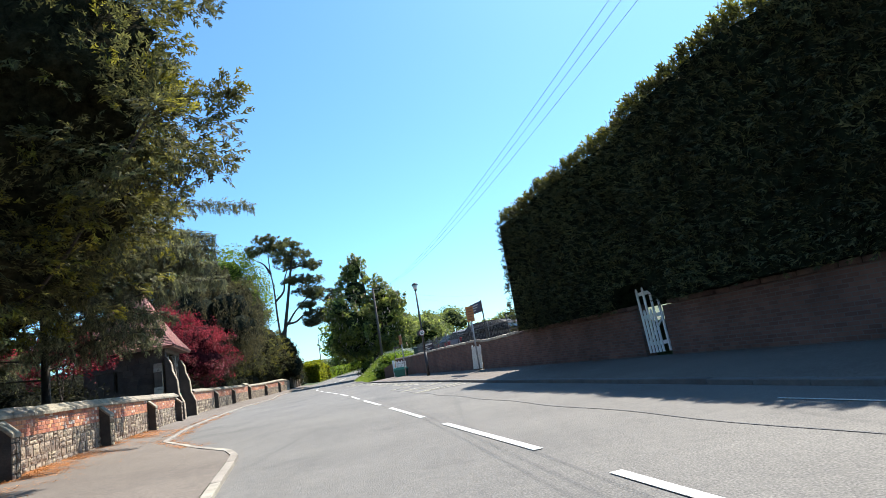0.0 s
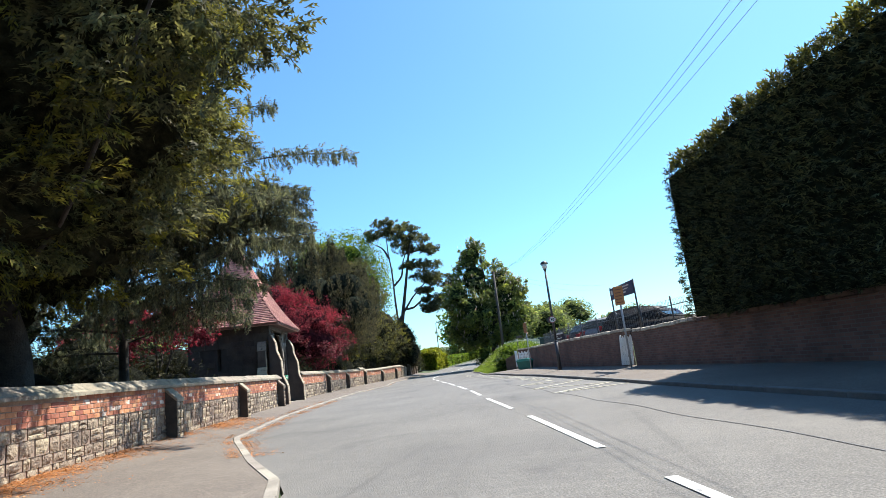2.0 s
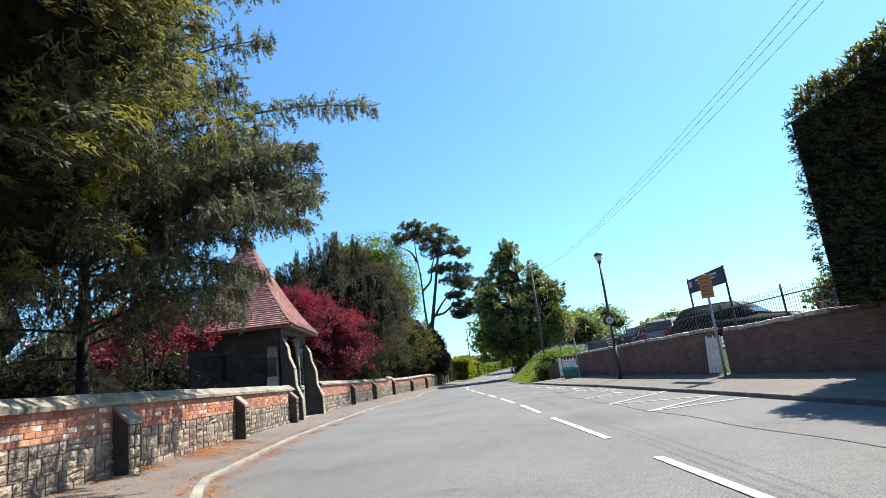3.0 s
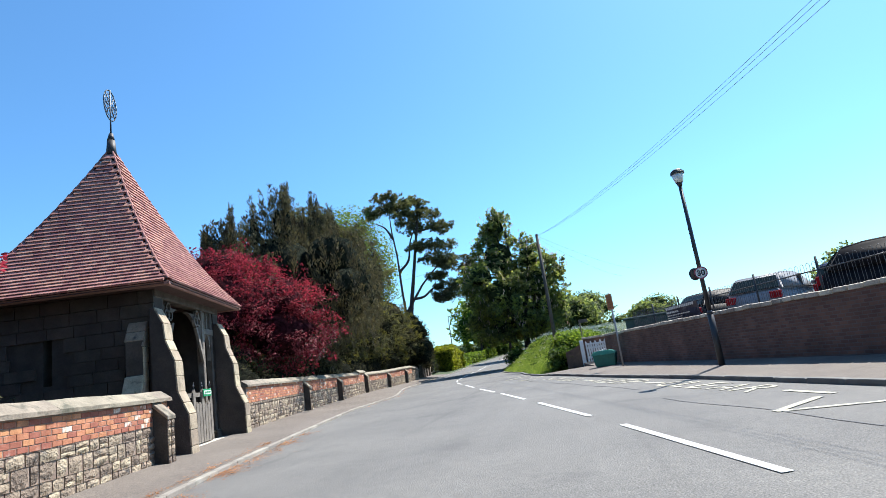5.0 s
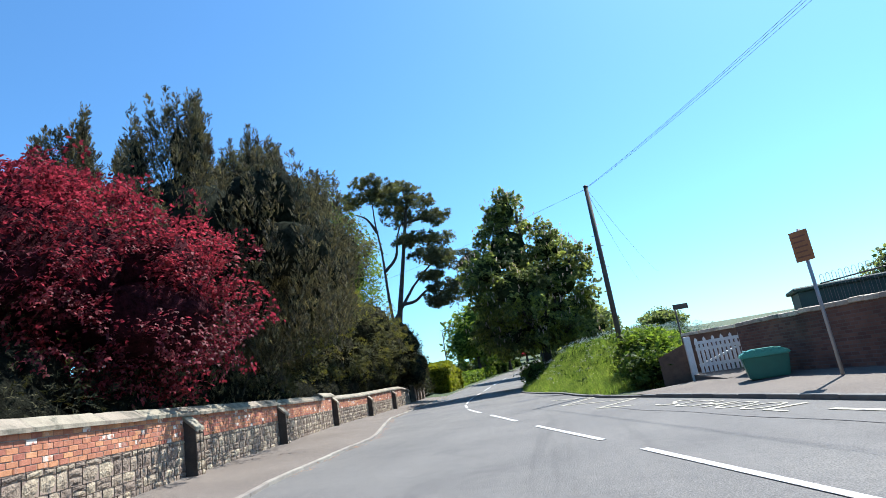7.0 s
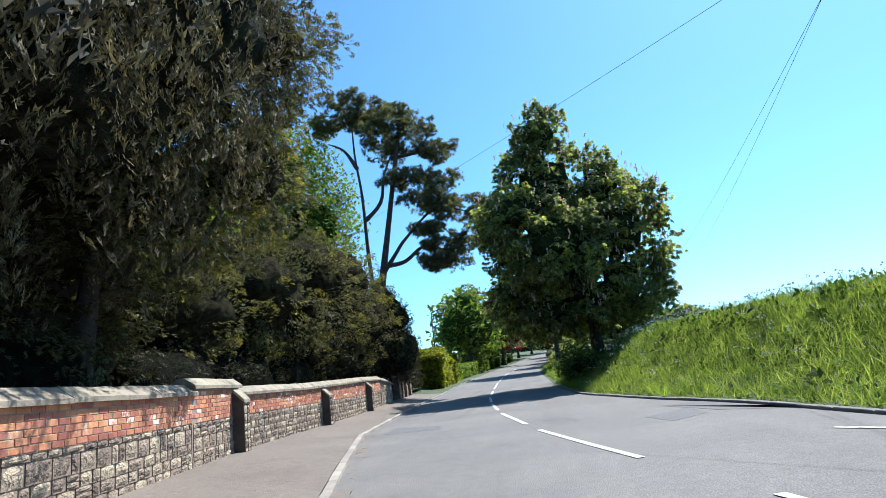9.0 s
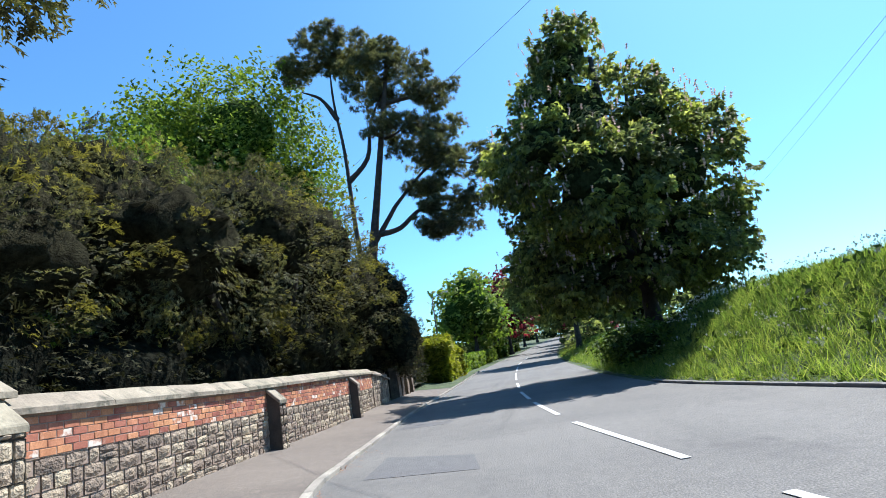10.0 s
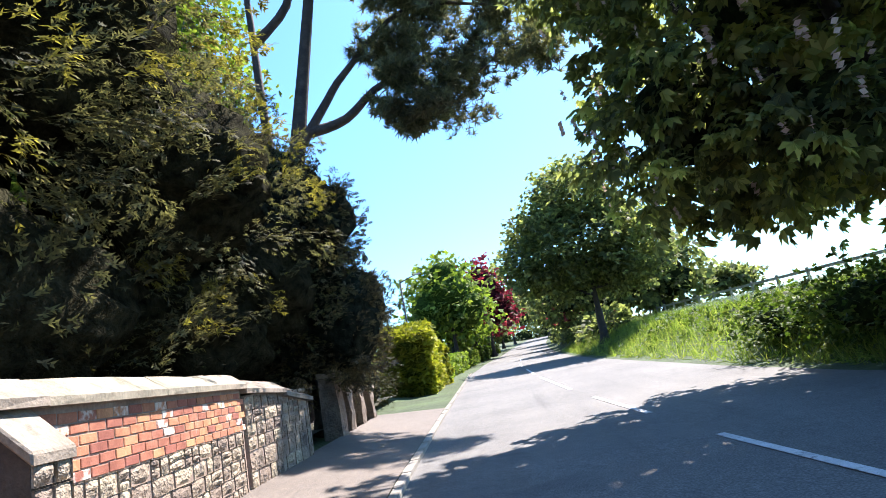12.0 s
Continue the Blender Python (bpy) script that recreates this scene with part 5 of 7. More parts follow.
arms = [[(-0.1, 0, 7.2), (1.6, 0.0, 9.4), (2.6, 0, 10.6), (4.8, 0, 12.3), (7.4, -0.3, 11.6)], [(1.2, 0, 8.8), (2.4, -0.2, 8.9), (3.8, -0.4, 9.7), (5.4, -0.6, 9.2), (7.0, -0.8, 9.3)], [(-0.3, 0, 12.2), (1.0, 0, 13.4), (1.5, 0, 15.6), (2.6, 0.2, 17.8)], [(1.4, 0, 15.2), (2.2, 0, 14.4), (3.4, -0.4, 14.6)], [(-0.5, 0, 16.2), (-1.4, 0.2, 17.8), (-2.6, 0.3, 18.6)], [(2.0, 0.1, 16.6), (3.8, 0.4, 16.8), (5.4, 0.5, 16.8)]]
tree("pine_tree", "tall pine with bare forked stem and flat dark needle plates", (PX, PY, 0.4), plates, "needles", "pine", 2600, 15, -0.8, (0.75, 1.3), 0.42, "pine_bark", shell=0.5, rough=0.45, inside=0, grow=("fans", 0.75, 0.45, 0.35, 0.3, -0.12, 0.05), limbs=arms + [stem[1:]], fork=0.5)

CHESTNUT = [((-0.8, -0.4, 6.2), (4.3, 4.1, 3.4)), ((-1.5, -0.3, 10.2), (2.9, 3.0, 3.3)), ((1.8, -0.8, 7.0), (3.0, 3.0, 2.8)), ((-1.4, -0.1, 13.4), (1.7, 1.8, 2.0)), ((-4.3, 0.2, 8.6), (1.9, 2.2, 1.9)), ((1.4, -0.5, 9.6), (2.1, 2.2, 1.8)), ((1.9, -0.8, 4.5), (2.3, 2.3, 1.6)), ((-3.4, 0, 4.2), (2.2, 2.4, 2.0)), ((-0.6, 0.2, 3.3), (2.4, 2.2, 1.3)), ((3.2, -0.8, 8.6), (1.6, 1.6, 1.6)), ((0.9, -0.4, 11.0), (1.7, 1.8, 1.5)), ((-1.6, -3.6, 6.4), (2.6, 2.2, 2.2)), ((-3.2, -3.2, 8.2), (2.1, 2.0, 1.8)), ((0.6, -2.2, 3.6), (2.2, 1.8, 1.4)), ((-2.4, -1.8, 3.2), (2.0, 1.9, 1.4)), ((2.4, -1.4, 3.5), (1.9, 1.9, 1.4))]
tree("horse_chestnut", "large horse chestnut in flower beside the grassy bank", (-7.4, 80.4, 0.9),
     CHESTNUT,
     "palm", "chestnut", 2600, 22, -0.72, (0.5, 0.9), 0.42, inside=0.5, fork=0.3, rough=0.42, shell=0.5, grow=("fans", 1.15, 0.5, 0.1, 0.6, 0.45, 0.09), lit_young=("chestnut_lit", 0.76, 0.02))
tree("roadside_tree", "round leafy green tree at the road's edge", (-8.4, 108.2, 1.5),
     [((0, 0, 6.5), (4.4, 4.4, 3.6)), ((-2.4, 0.3, 6.0), (3.4, 3.2, 3.0)), ((2.6, 0, 5.6), (2.8, 3, 2.6)), ((0.2, 0, 9.8), (2.8, 2.8, 2.4))], "broad", "chestnut", 1900, 9, 0.36, (1.0, 1.6), 0.3, inside=0, rough=0.35, shell=0.5)
FAR = [(-5.0, 272, 15.0, 9, "chestnut", "leafy green tree closing the view along the road"), (6.0, 268, 14.0, 9, "chestnut", "leafy green tree closing the view along the road"), (-16.0, 262, 15.0, 9, "chestnut", "leafy green tree closing the view along the road"), (-16.6, 172, 8.5, 4.5, "chestnut", "leafy green tree far along the road"),
       (-6.0, 126, 9.0, 4.2, "chestnut", "leafy green tree at the road's edge"), (-5.2, 143, 9.5, 4.6, "chestnut", "leafy green tree at the road's edge"), (-3.0, 172, 11.0, 5.5, "chestnut", "leafy green tree far along the road"), (-20.5, 140, 9.0, 5.0, "lime", "yellow-green tree beyond the hedge"), (-18.5, 165, 11, 5.5, "chestnut", "leafy green tree far along the road"), (-11.0, 205, 12, 7, "chestnut", "leafy green tree far along the road"), (-2.0, 215, 12, 7, "chestnut", "leafy green tree far along the road"), (6.0, 225, 11, 7, "chestnut", "leafy green tree far along the road"),
       (-19.5, 131, 12.0, 4.6, "lime", "round yellow-green tree beyond the hedge"), (-15.8, 148, 13.0, 4.0, "copper", "red-leaved tree far along the road"), (-21.0, 152, 14.5, 5.5, "chestnut", "leafy green tree far along the road"),
       (-14.0, 182, 14.0, 5.5, "chestnut", "leafy green tree far along the road"), (-5.0, 134, 7.5, 3.0, "copper", "dark red tree at the road's edge"), (-1.7, 117, 7.6, 3.6, "chestnut", "leafy green tree on the bank top"), (-3.5, 158, 9.0, 4.0, "chestnut", "leafy green tree far along the road"),
       (-24, 178, 14, 6, "chestnut", "leafy green tree far along the road"), (28.5, 233, 6.8, 6.4, "chestnut", "round field tree on the skyline"), (12.2, 139, 3.6, 3.0, "chestnut", "round leafy tree beyond the bank"), (36, 112, 6.6, 3.0, "chestnut", "round leafy tree beyond the school"),
       (-40, 120, 15, 7, "chestnut", "leafy tree behind the churchyard"), (-46, 90, 14, 7, "lime", "leafy tree behind the churchyard"), (-42, 60, 12, 6, "chestnut", "leafy tree behind the churchyard"), (-36, 30, 12, 6, "chestnut", "leafy tree behind the churchyard"), (-30, 12, 11, 5.5, "chestnut", "leafy tree behind the churchyard")]
for x, y, h, r, mt, lb in FAR:
    tree("distant_tree", lb, (x, y, rz(y) + (0.5 if x < 0 else 2.0)), [((0, 0, h * 0.62), (r, r, h * 0.3)), ((r * 0.4, 0, h * 0.45), (r * 0.7, r * 0.7, h * 0.25)), ((-r * 0.45, 0, h * 0.5), (r * 0.7, r * 0.7, h * 0.26)), ((0, 0, h * 0.8), (r * 0.6, r * 0.6, h * 0.2))], "broad", mt, 300, 5, 0.5, (1.7, 2.9), 0.3, inside=0.6, rough=0.35)


def clipped(name, label, category, stations, left, right, z0, ztop, leaf, mat, count, size, jitter, tuck=0.25, inner=True, back=True):
    """A clipped hedge between two lines, with shoots standing out of its faces."""
    t = thing(name, label, category)
    y0, y1 = stations
    n = count
    y = RNG.uniform(y0, y1, n)
    u = RNG.random(n)
    l = np.array([left(v) for v in y])
    r = np.array([right(v) for v in y])
    zb = np.array([z0(v) for v in y])
    zt = np.array([ztop(v) for v in y])
    face = RNG.random(n)
    ht = zt - zb
    wdt = r - l
    p = np.zeros((n, 3))
    d = np.zeros((n, 3))
    per = (2 if back else 1) * ht + wdt
    s = face * per
    a = s < ht
    b = (s >= ht) & (s < ht + wdt)
    c = s >= ht + wdt
    p[:, 1] = y
    p[a, 0], p[a, 2] = l[a], zb[a] + s[a]
    d[a] = (-1, 0, 0.35)
    p[b, 0], p[b, 2] = l[b] + (s[b] - ht[b]), zt[b]
    d[b] = (0, 0, 1)
    p[c, 0], p[c, 2] = r[c], zb[c] + (s[c] - ht[c] - wdt[c])
    d[c] = (1, 0, 0.35)
    ends = RNG.random(n) < (np.mean(wdt) / max(y1 - y0, 0.1)) * 0.8
    e1 = ends & (RNG.random(n) < 0.5)
    e0 = ends & ~e1
    for e, yy, sg in ((e0, y0, -1), (e1, y1, 1)):
        p[e, 0] = left(yy) + u[e] * (right(yy) - left(yy))
        p[e, 1] = yy
        p[e, 2] = z0(yy) + RNG.random(e.sum()) * (ztop(yy) - z0(yy))
        d[e] = (0, sg, 0.35)
    bulge = wobble(p, 0.6) * jitter * 1.2 + wobble(p, 2.5) * jitter
    p += d * (bulge - tuck * 0.4 * RNG.random(n))[:, None]
    d += RNG.normal(size=(n, 3)) * 0.5
    v, f = scatter(leaf, p, d, RNG.uniform(size[0], size[1], n))
    quads_mesh("leaves", v, f, M[mat], t)
    # added solid core whose dark colour stands in for shade between the leaves
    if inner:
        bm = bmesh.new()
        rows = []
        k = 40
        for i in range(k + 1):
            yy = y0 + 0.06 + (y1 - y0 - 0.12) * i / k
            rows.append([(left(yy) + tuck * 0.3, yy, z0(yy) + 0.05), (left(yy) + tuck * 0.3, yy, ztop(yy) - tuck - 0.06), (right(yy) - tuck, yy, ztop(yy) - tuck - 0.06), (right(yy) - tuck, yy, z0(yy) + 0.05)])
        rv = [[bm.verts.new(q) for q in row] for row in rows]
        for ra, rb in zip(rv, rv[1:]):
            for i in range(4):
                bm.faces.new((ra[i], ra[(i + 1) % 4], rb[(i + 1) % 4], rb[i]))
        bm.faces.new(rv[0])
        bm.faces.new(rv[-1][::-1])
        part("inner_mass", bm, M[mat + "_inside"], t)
    return t


def hedge_top(y):
    """The hedge's uneven clipped top."""
    return 5.62 + 0.5 * smooth01((25 - y) / 12) + 0.06 * math.sin(y * 0.9) + 0.05 * math.sin(y * 2.3)


clipped("tall_hedge", "tall dense dark clipped conifer hedge above the school wall", "hedge", (-3, 25.75), lambda y: wR(y) - 0.42 + 0.08 * math.sin(y * 1.1), lambda y: wR(y) + 2.8, lambda y: 2.02 if 18.0 < y < 19.5 else 1.46, hedge_top, "scale", "cypress", 40000, (0.8, 1.5), 0.09, tuck=0.1, back=False)
shoots = RNG.uniform(-3, 25.7, 5200)
sx = np.array([wR(v) for v in shoots]) - 0.4 + 2.9 * RNG.random(len(shoots)) ** 2.2
sz = np.array([hedge_top(v) for v in shoots]) - 0.02 + 0.14 * wobble(np.column_stack([sx, shoots, sx * 0]), 1.5)
v, f = scatter("scale", np.column_stack([sx, shoots, sz]), np.column_stack([RNG.normal(0, 0.35, len(sx)), RNG.normal(0, 0.35, len(sx)), np.ones(len(sx))]), RNG.uniform(0.8, 2.3, len(sx)))
quads_mesh("shoot_fringe", v, f, M["shoots"], bpy.data.objects["tall_hedge"])


# ---- lychgate ----
def lychgate():
    t = thing("lychgate", "stone and oak lychgate with a steep red tiled roof", "lychgate", (-11.32, 32.31, 0.15), turn=15.9)
    X0, X1, Y0, Y1, EZ = -4.3, 0.0, 0.0, 5.0, 3.55
    wx0, wx1, wy0, wy1 = X0 + 0.4, X1 - 0.42, Y0 + 0.42, Y1 - 0.42
    th = 0.4
    # end wall towards the south, with a slit window cut through, and the north wall
    for nm, ya, yb, slit in (("south_wall", wy0, wy0 + th, True), ("north_wall", wy1 - th, wy1, False)):
        bm = bmesh.new()
        if slit:
            sx = -2.6
            box(bm, wx0, sx - 0.09, ya, yb, -0.2, EZ)
            box(bm, sx + 0.09, wx1, ya, yb, -0.2, EZ)
            box(bm, sx - 0.09, sx + 0.09, ya, yb, -0.2, 1.75)
            box(bm, sx - 0.09, sx + 0.09, ya, yb, 2.75, EZ)
        else:
            box(bm, wx0, wx1, ya, yb, -0.2, EZ)
        # wall and blocks are coloured dark to hold the shade on these faces
        wall = part(nm, bm, M["mortar_ashlar"], t, "shade-dark coursed ashlar stone end wall")
        r = random.Random(len(nm))
        out = ya - 0.02 if slit else yb + 0.02
        z = 0.0
        while z < EZ - 0.1:
            h = min(r.choice((0.24, 0.28, 0.3)), EZ - z)
            x = wx0
            while x < wx1 - 0.05:
                w = min(r.uniform(0.4, 0.8), wx1 - x)
                if not (slit and x < -2.45 and x + w > -2.75 and 1.6 < z + h / 2 < 2.8):
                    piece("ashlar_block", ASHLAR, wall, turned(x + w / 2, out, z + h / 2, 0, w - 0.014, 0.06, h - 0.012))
                x += w
            z += h
    # stepped corner buttresses towards the road and the south
    prof = [(0, 0), (0.72, 0), (0.7, 0.95), (0.5, 1.42), (0.47, 2.05), (0.3, 2.5), (0.27, 2.85), (0.1, 3.2), (0, 3.2)]
    for y0, y1 in ((wy0 - 0.3, wy0 + 0.1), (wy1 - 0.4, wy1 + 0.03)):
        bm = bmesh.new()
        prism(bm, prof, lambda p, q: Vector((wx1 + p, y0, q - 0.15)), lambda p, q: Vector((wx1 + p, y1, q - 0.15)))
        bmesh.ops.recalc_face_normals(bm, faces=bm.faces[:])
        bmesh.ops.bevel(bm, geom=bm.edges[:], offset=0.015, segments=1, affect="EDGES")
        # the body's dark tone stands in for its shaded south side
        b = part("buttress", bm, M["shaded_ashlar"], t, "stepped stone buttress, shade-dark with pale worn, sunlit edges")
        # pale stones along the outer edge put the sunlight there into colour
        for (pa, za), (pb, zb) in zip(prof[1:-2], prof[2:-1]):
            run, ln = Vector((pb - pa, 0, zb - za)), math.hypot(pb - pa, zb - za)
            k = max(1, round(ln / 0.3))
            tilt = math.atan2(pb - pa, zb - za)
            for q in range(k):
                u = (q + 0.5) / k
                m = Matrix.Translation((wx1 + pa + (pb - pa) * u - 0.012 * math.cos(tilt), (y0 + y1) / 2, za + (zb - za) * u - 0.15 + 0.012 * math.sin(tilt))) @ Matrix.Rotation(tilt, 4, "Y") @ Matrix.Diagonal((0.06, y1 - y0 - 0.004, ln / k - 0.012, 1))
                piece("edge_stone", QUOIN, b, m)
    for x0, x1 in ((wx1 - 0.5, wx1 - 0.14),):
        bm = bmesh.new()
        pr = [(0, 0), (0.5, 0), (0.5, 1.45), (0.3, 1.85), (0.3, 2.55), (0.08, 2.95), (0, 2.95)]
        prism(bm, pr, lambda p, q: Vector((x0, wy0 - p, q - 0.15)), lambda p, q: Vector((x1, wy0 - p, q - 0.15)))
        bmesh.ops.recalc_face_normals(bm, faces=bm.faces[:])
        bmesh.ops.bevel(bm, geom=bm.edges[:], offset=0.015, segments=1, affect="EDGES")
        # again a body darkened for shade, with paler stones where sun falls
        b = part("buttress", bm, M["shaded_ashlar"], t, "stepped stone buttress, shade-dark with pale worn, sunlit edges")
        for (pa, za), (pb, zb) in zip(pr[1:-1], pr[2:]):
            if abs(pa - pb) < 0.01:
                continue
            ln = math.hypot(pb - pa, zb - za)
            k = max(1, round(ln / 0.3))
            tilt = math.atan2(pb - pa, zb - za)
            for q in range(k):
                u = (q + 0.5) / k
                m = Matrix.Translation(((x0 + x1) / 2, wy0 - (pa + (pb - pa) * u - 0.06 * math.cos(tilt)), za + (zb - za) * u - 0.15 + 0.06 * math.sin(tilt))) @ Matrix.Rotation(tilt, 4, "X") @ Matrix.Diagonal((x1 - x0 + 0.024, 0.15, ln / k - 0.012, 1))
                piece("edge_stone", QUOIN, b, m)
        # pale facing on the east side only, as painted sunlight
        for outl in ([(0.24, 0.3), (0.5, 0.3), (0.5, 0.62), (0.24, 0.62)], [(0.22, 0.63), (0.5, 0.63), (0.5, 1.02), (0.22, 1.02)], [(0.26, 1.03), (0.5, 1.03), (0.5, 1.3), (0.26, 1.3)], [(0.14, 1.31), (0.56, 1.31), (0.28, 1.72), (0.14, 1.72)], [(0.12, 1.73), (0.3, 1.73), (0.3, 2.1), (0.12, 2.1)], [(0.1, 2.11), (0.3, 2.11), (0.3, 2.42), (0.1, 2.42)], [(0.02, 2.43), (0.36, 2.43), (0.06, 2.85)]):
            bm = bmesh.new()
            prism(bm, outl, lambda p, q: Vector((x1 - 0.01, wy0 - p, q - 0.15)), lambda p, q: Vector((x1 + 0.02, wy0 - p, q - 0.15)))
            bmesh.ops.recalc_face_normals(bm, faces=bm.faces[:])
            part("facing_stone", bm, M["edge_stone"], b)
    # rear wall with boarding inside, plinth and floor
    boxed("rear_boarding", (wx0, wx0 + 0.08, wy0 + th, wy1 - th, 0, EZ), M["dark_oak"], t)
    boxed("floor_slab", (wx0, wx1 + 0.55, wy0 - 0.02, wy1, -0.12, 0.03), M["pale_slab"], t)
    # front frame: plate, posts, braces, roundels, panels
    px = wx1 - 0.1
    boxed("wall_plate", (px - 0.12, px + 0.12, wy0, wy1, EZ - 0.22, EZ), M["dark_oak"], t, 0.015)
    for y in (wy0 + 0.46, 3.42, wy1 - 0.5):
        # pale wood only where sun reaches; dark oak puts shade on the others
        boxed("post", (px - 0.08, px + 0.08, y - 0.08, y + 0.08, 0.2, EZ - 0.2), M["old_wood"] if y == 3.42 else M["dark_oak"], t, 0.015)
        boxed("post_base", (px - 0.15, px + 0.15, y - 0.16, y + 0.16, -0.05, 0.24), M["ashlar"], t, 0.03)
    boxed("lintel", (px - 0.07, px + 0.09, 3.42, wy1 - 0.4, 2.72, 2.88), M["old_wood"], t, 0.012)
    boxed("frieze", (px - 0.05, px + 0.01, 3.5, wy1 - 0.5, 2.88, EZ - 0.2), M["dark_oak"], t)
    for i in range(4):
        y = 3.62 + 0.2 * i
        boxed("stud", (px - 0.02, px + 0.05, y - 0.025, y + 0.025, 2.88, EZ - 0.2), M["old_wood"], t)

    def brace(ya, za, yb, zb, hollow, mat, nm="brace"):
        bm = bmesh.new()
        n = 8
        pts = []
        for i in range(n + 1):
            u = i / n
            pts.append((ya + (yb - ya) * (1 - math.cos(u * math.pi / 2)), za + (zb - za) * math.sin(u * math.pi / 2)))
        outl = pts + [(ya, zb)] if hollow else pts + [(p + 0.0, q + 0.16) for p, q in reversed(pts)]
        prism(bm, outl, lambda p, q: Vector((px - 0.04, p, q)), lambda p, q: Vector((px + 0.05, p, q)))
        bmesh.ops.recalc_face_normals(bm, faces=bm.faces[:])
        part(nm, bm, mat, t)

    ym = (3.5 + wy1 - 0.58) / 2
    brace(3.5, 2.05, ym, 2.72, True, M["old_wood"])
    brace(wy1 - 0.58, 2.05, ym, 2.72, True, M["old_wood"])
    brace(3.34, 2.0, 2.35, 3.2, True, M["dark_oak"])
    brace(wy0 + 0.54, 2.0, 1.9, 3.2, True, M["dark_oak"])
    for ya, yb in ((3.3, 2.95), (wy0 + 0.58, wy0 + 0.9)):
        bm = bmesh.new()
        outl = [(ya, 1.95), (ya, 2.15), (yb, 2.85), (yb - 0.12 * (1 if yb < ya else -1), 2.85)]
        prism(bm, outl, lambda p, q: Vector((px + 0.05, p, q)), lambda p, q: Vector((px + 0.11, p, q)))
        bmesh.ops.recalc_face_normals(bm, faces=bm.faces[:])
        # the southern brace is darkened for shade by the choice of wood
        part("knee_brace", bm, M["old_wood"] if ya > 2 else M["dark_oak"], t)
    for y in (wy0 + 0.78, 3.02):
        bm = bmesh.new()
        for k in range(3):
            a = math.pi / 2 + k * 2 * math.pi / 3
            c = (y + 0.11 * math.cos(a), 3.07 + 0.11 * math.sin(a))
            ring = []
            for i in range(12):
                w = 2 * math.pi * i / 12
                ring.append([bm.verts.new((px + dx, c[0] + rr * math.cos(w), c[1] + rr * math.sin(w))) for dx, rr in ((0.02, 0.085), (0.09, 0.085), (0.09, 0.13), (0.02, 0.13))])
            for i in range(12):
                for j in range(4):
                    bm.faces.new((ring[i][j], ring[i][(j + 1) % 4], ring[(i + 1) % 12][(j + 1) % 4], ring[(i + 1) % 12][j]))
        bmesh.ops.recalc_face_normals(bm, faces=bm.faces[:])
        # likewise a sunlit pale roundel and a shade-dark one
        part("trefoil_roundel", bm, M["old_wood"] if y > 2 else M["dark_oak"], t, "carved trefoil oak roundel")
    # small pointed light in the rear boarding
    boxed("side_door", (px - 0.9, px - 0.84, 3.55, wy1 - 0.55, 0.05, 2.5), M["dark_oak"], t)
    boxed("notice_frame", (px - 0.84, px - 0.82, 3.75, 4.1, 1.45, 1.75), M["old_wood"], t)
    # roof: bell-cast hipped tiles in courses
    ax, ay, AZ = (X0 + X1) / 2, (Y0 + Y1) / 2 - 0.08, 7.75
    courses = 40
    corners = [(X1, Y0), (X1, Y1), (X0, Y1), (X0, Y0)]
    bm = bmesh.new()

    def hip(c, u):
        k = u ** 1.0
        flare = 0.16 * (1 - u) ** 6
        x, y = corners[c]
        sx, sy = (x - ax), (y - ay)
        return Vector((ax + sx * (1 - k) * (1 + flare * 0.3), ay + sy * (1 - k) * (1 + flare * 0.3), EZ + (AZ - EZ) * (u - 0.22 * u * (1 - u))))

    base = [[bm.verts.new(hip(c, i / 10) - Vector((0, 0, 0.06))) for c in range(4)] for i in range(11)]
    for a, b in zip(base, base[1:]):
        for c in range(4):
            bm.faces.new((a[c], a[(c + 1) % 4], b[(c + 1) % 4], b[c]))
    bm.faces.new(base[0][::-1])
    roof = part("roof", bm, M["tile_under"], t, "steep hipped roof of red clay tiles")
    pile = Pile()
    tiles = 0
    for side in range(4):
        c0, c1 = side, (side + 1) % 4
        for i in range(courses):
            u = i / courses
            a, b = hip(c0, u), hip(c1, u)
            a2, b2 = hip(c0, min(1, u + 1 / courses)), hip(c1, min(1, u + 1 / courses))
            ln = (b - a).length
            n = int(ln / 0.17)
            if n < 1:
                continue
            up = ((a2 + b2) / 2 - (a + b) / 2)
            run = (b - a).normalized()
            up = (up - run * up.dot(run))
            hgt = up.length
            upn = up.normalized()
            nor = run.cross(upn)
            if nor.z < 0:
                nor = -nor
            shift = 0.5 if i % 2 else 0.0
            for k in range(n + 1):
                s = (k + shift) / n
                if s > 1.001 - 0.3 / n or s < 0.3 / n:
                    continue
                p = a.lerp(b, s) + up * 0.45 + nor * 0.018
                m = Matrix.Translation(p) @ Matrix((run, upn, nor)).transposed().to_4x4() @ Matrix.Rotation(-0.24, 4, "X") @ Matrix.Diagonal((ln / n - 0.008, hgt * 1.3, 0.045, 1))
                if side == 0 and tiles < 300 and i < 12:
                    piece("roof_tile", TILE, roof, m)
                    tiles += 1
                else:
                    pile.add(TILE, m)
    pile.done("roof_tiles_rest", M["tile"], roof)
    for c in range(4):
        bm = bmesh.new()
        limb(bm, [hip(c, u / 6) + Vector((0, 0, 0.02)) for u in range(7)], 0.035, 0.03, 6)
        part("hip_ridge", bm, M["tile"], roof)
    for c in range(4):
        bm = bmesh.new()
        a, b = hip(c, 0), hip((c + 1) % 4, 0)
        d = (b - a).normalized()
        n = Vector((d.y, -d.x, 0))
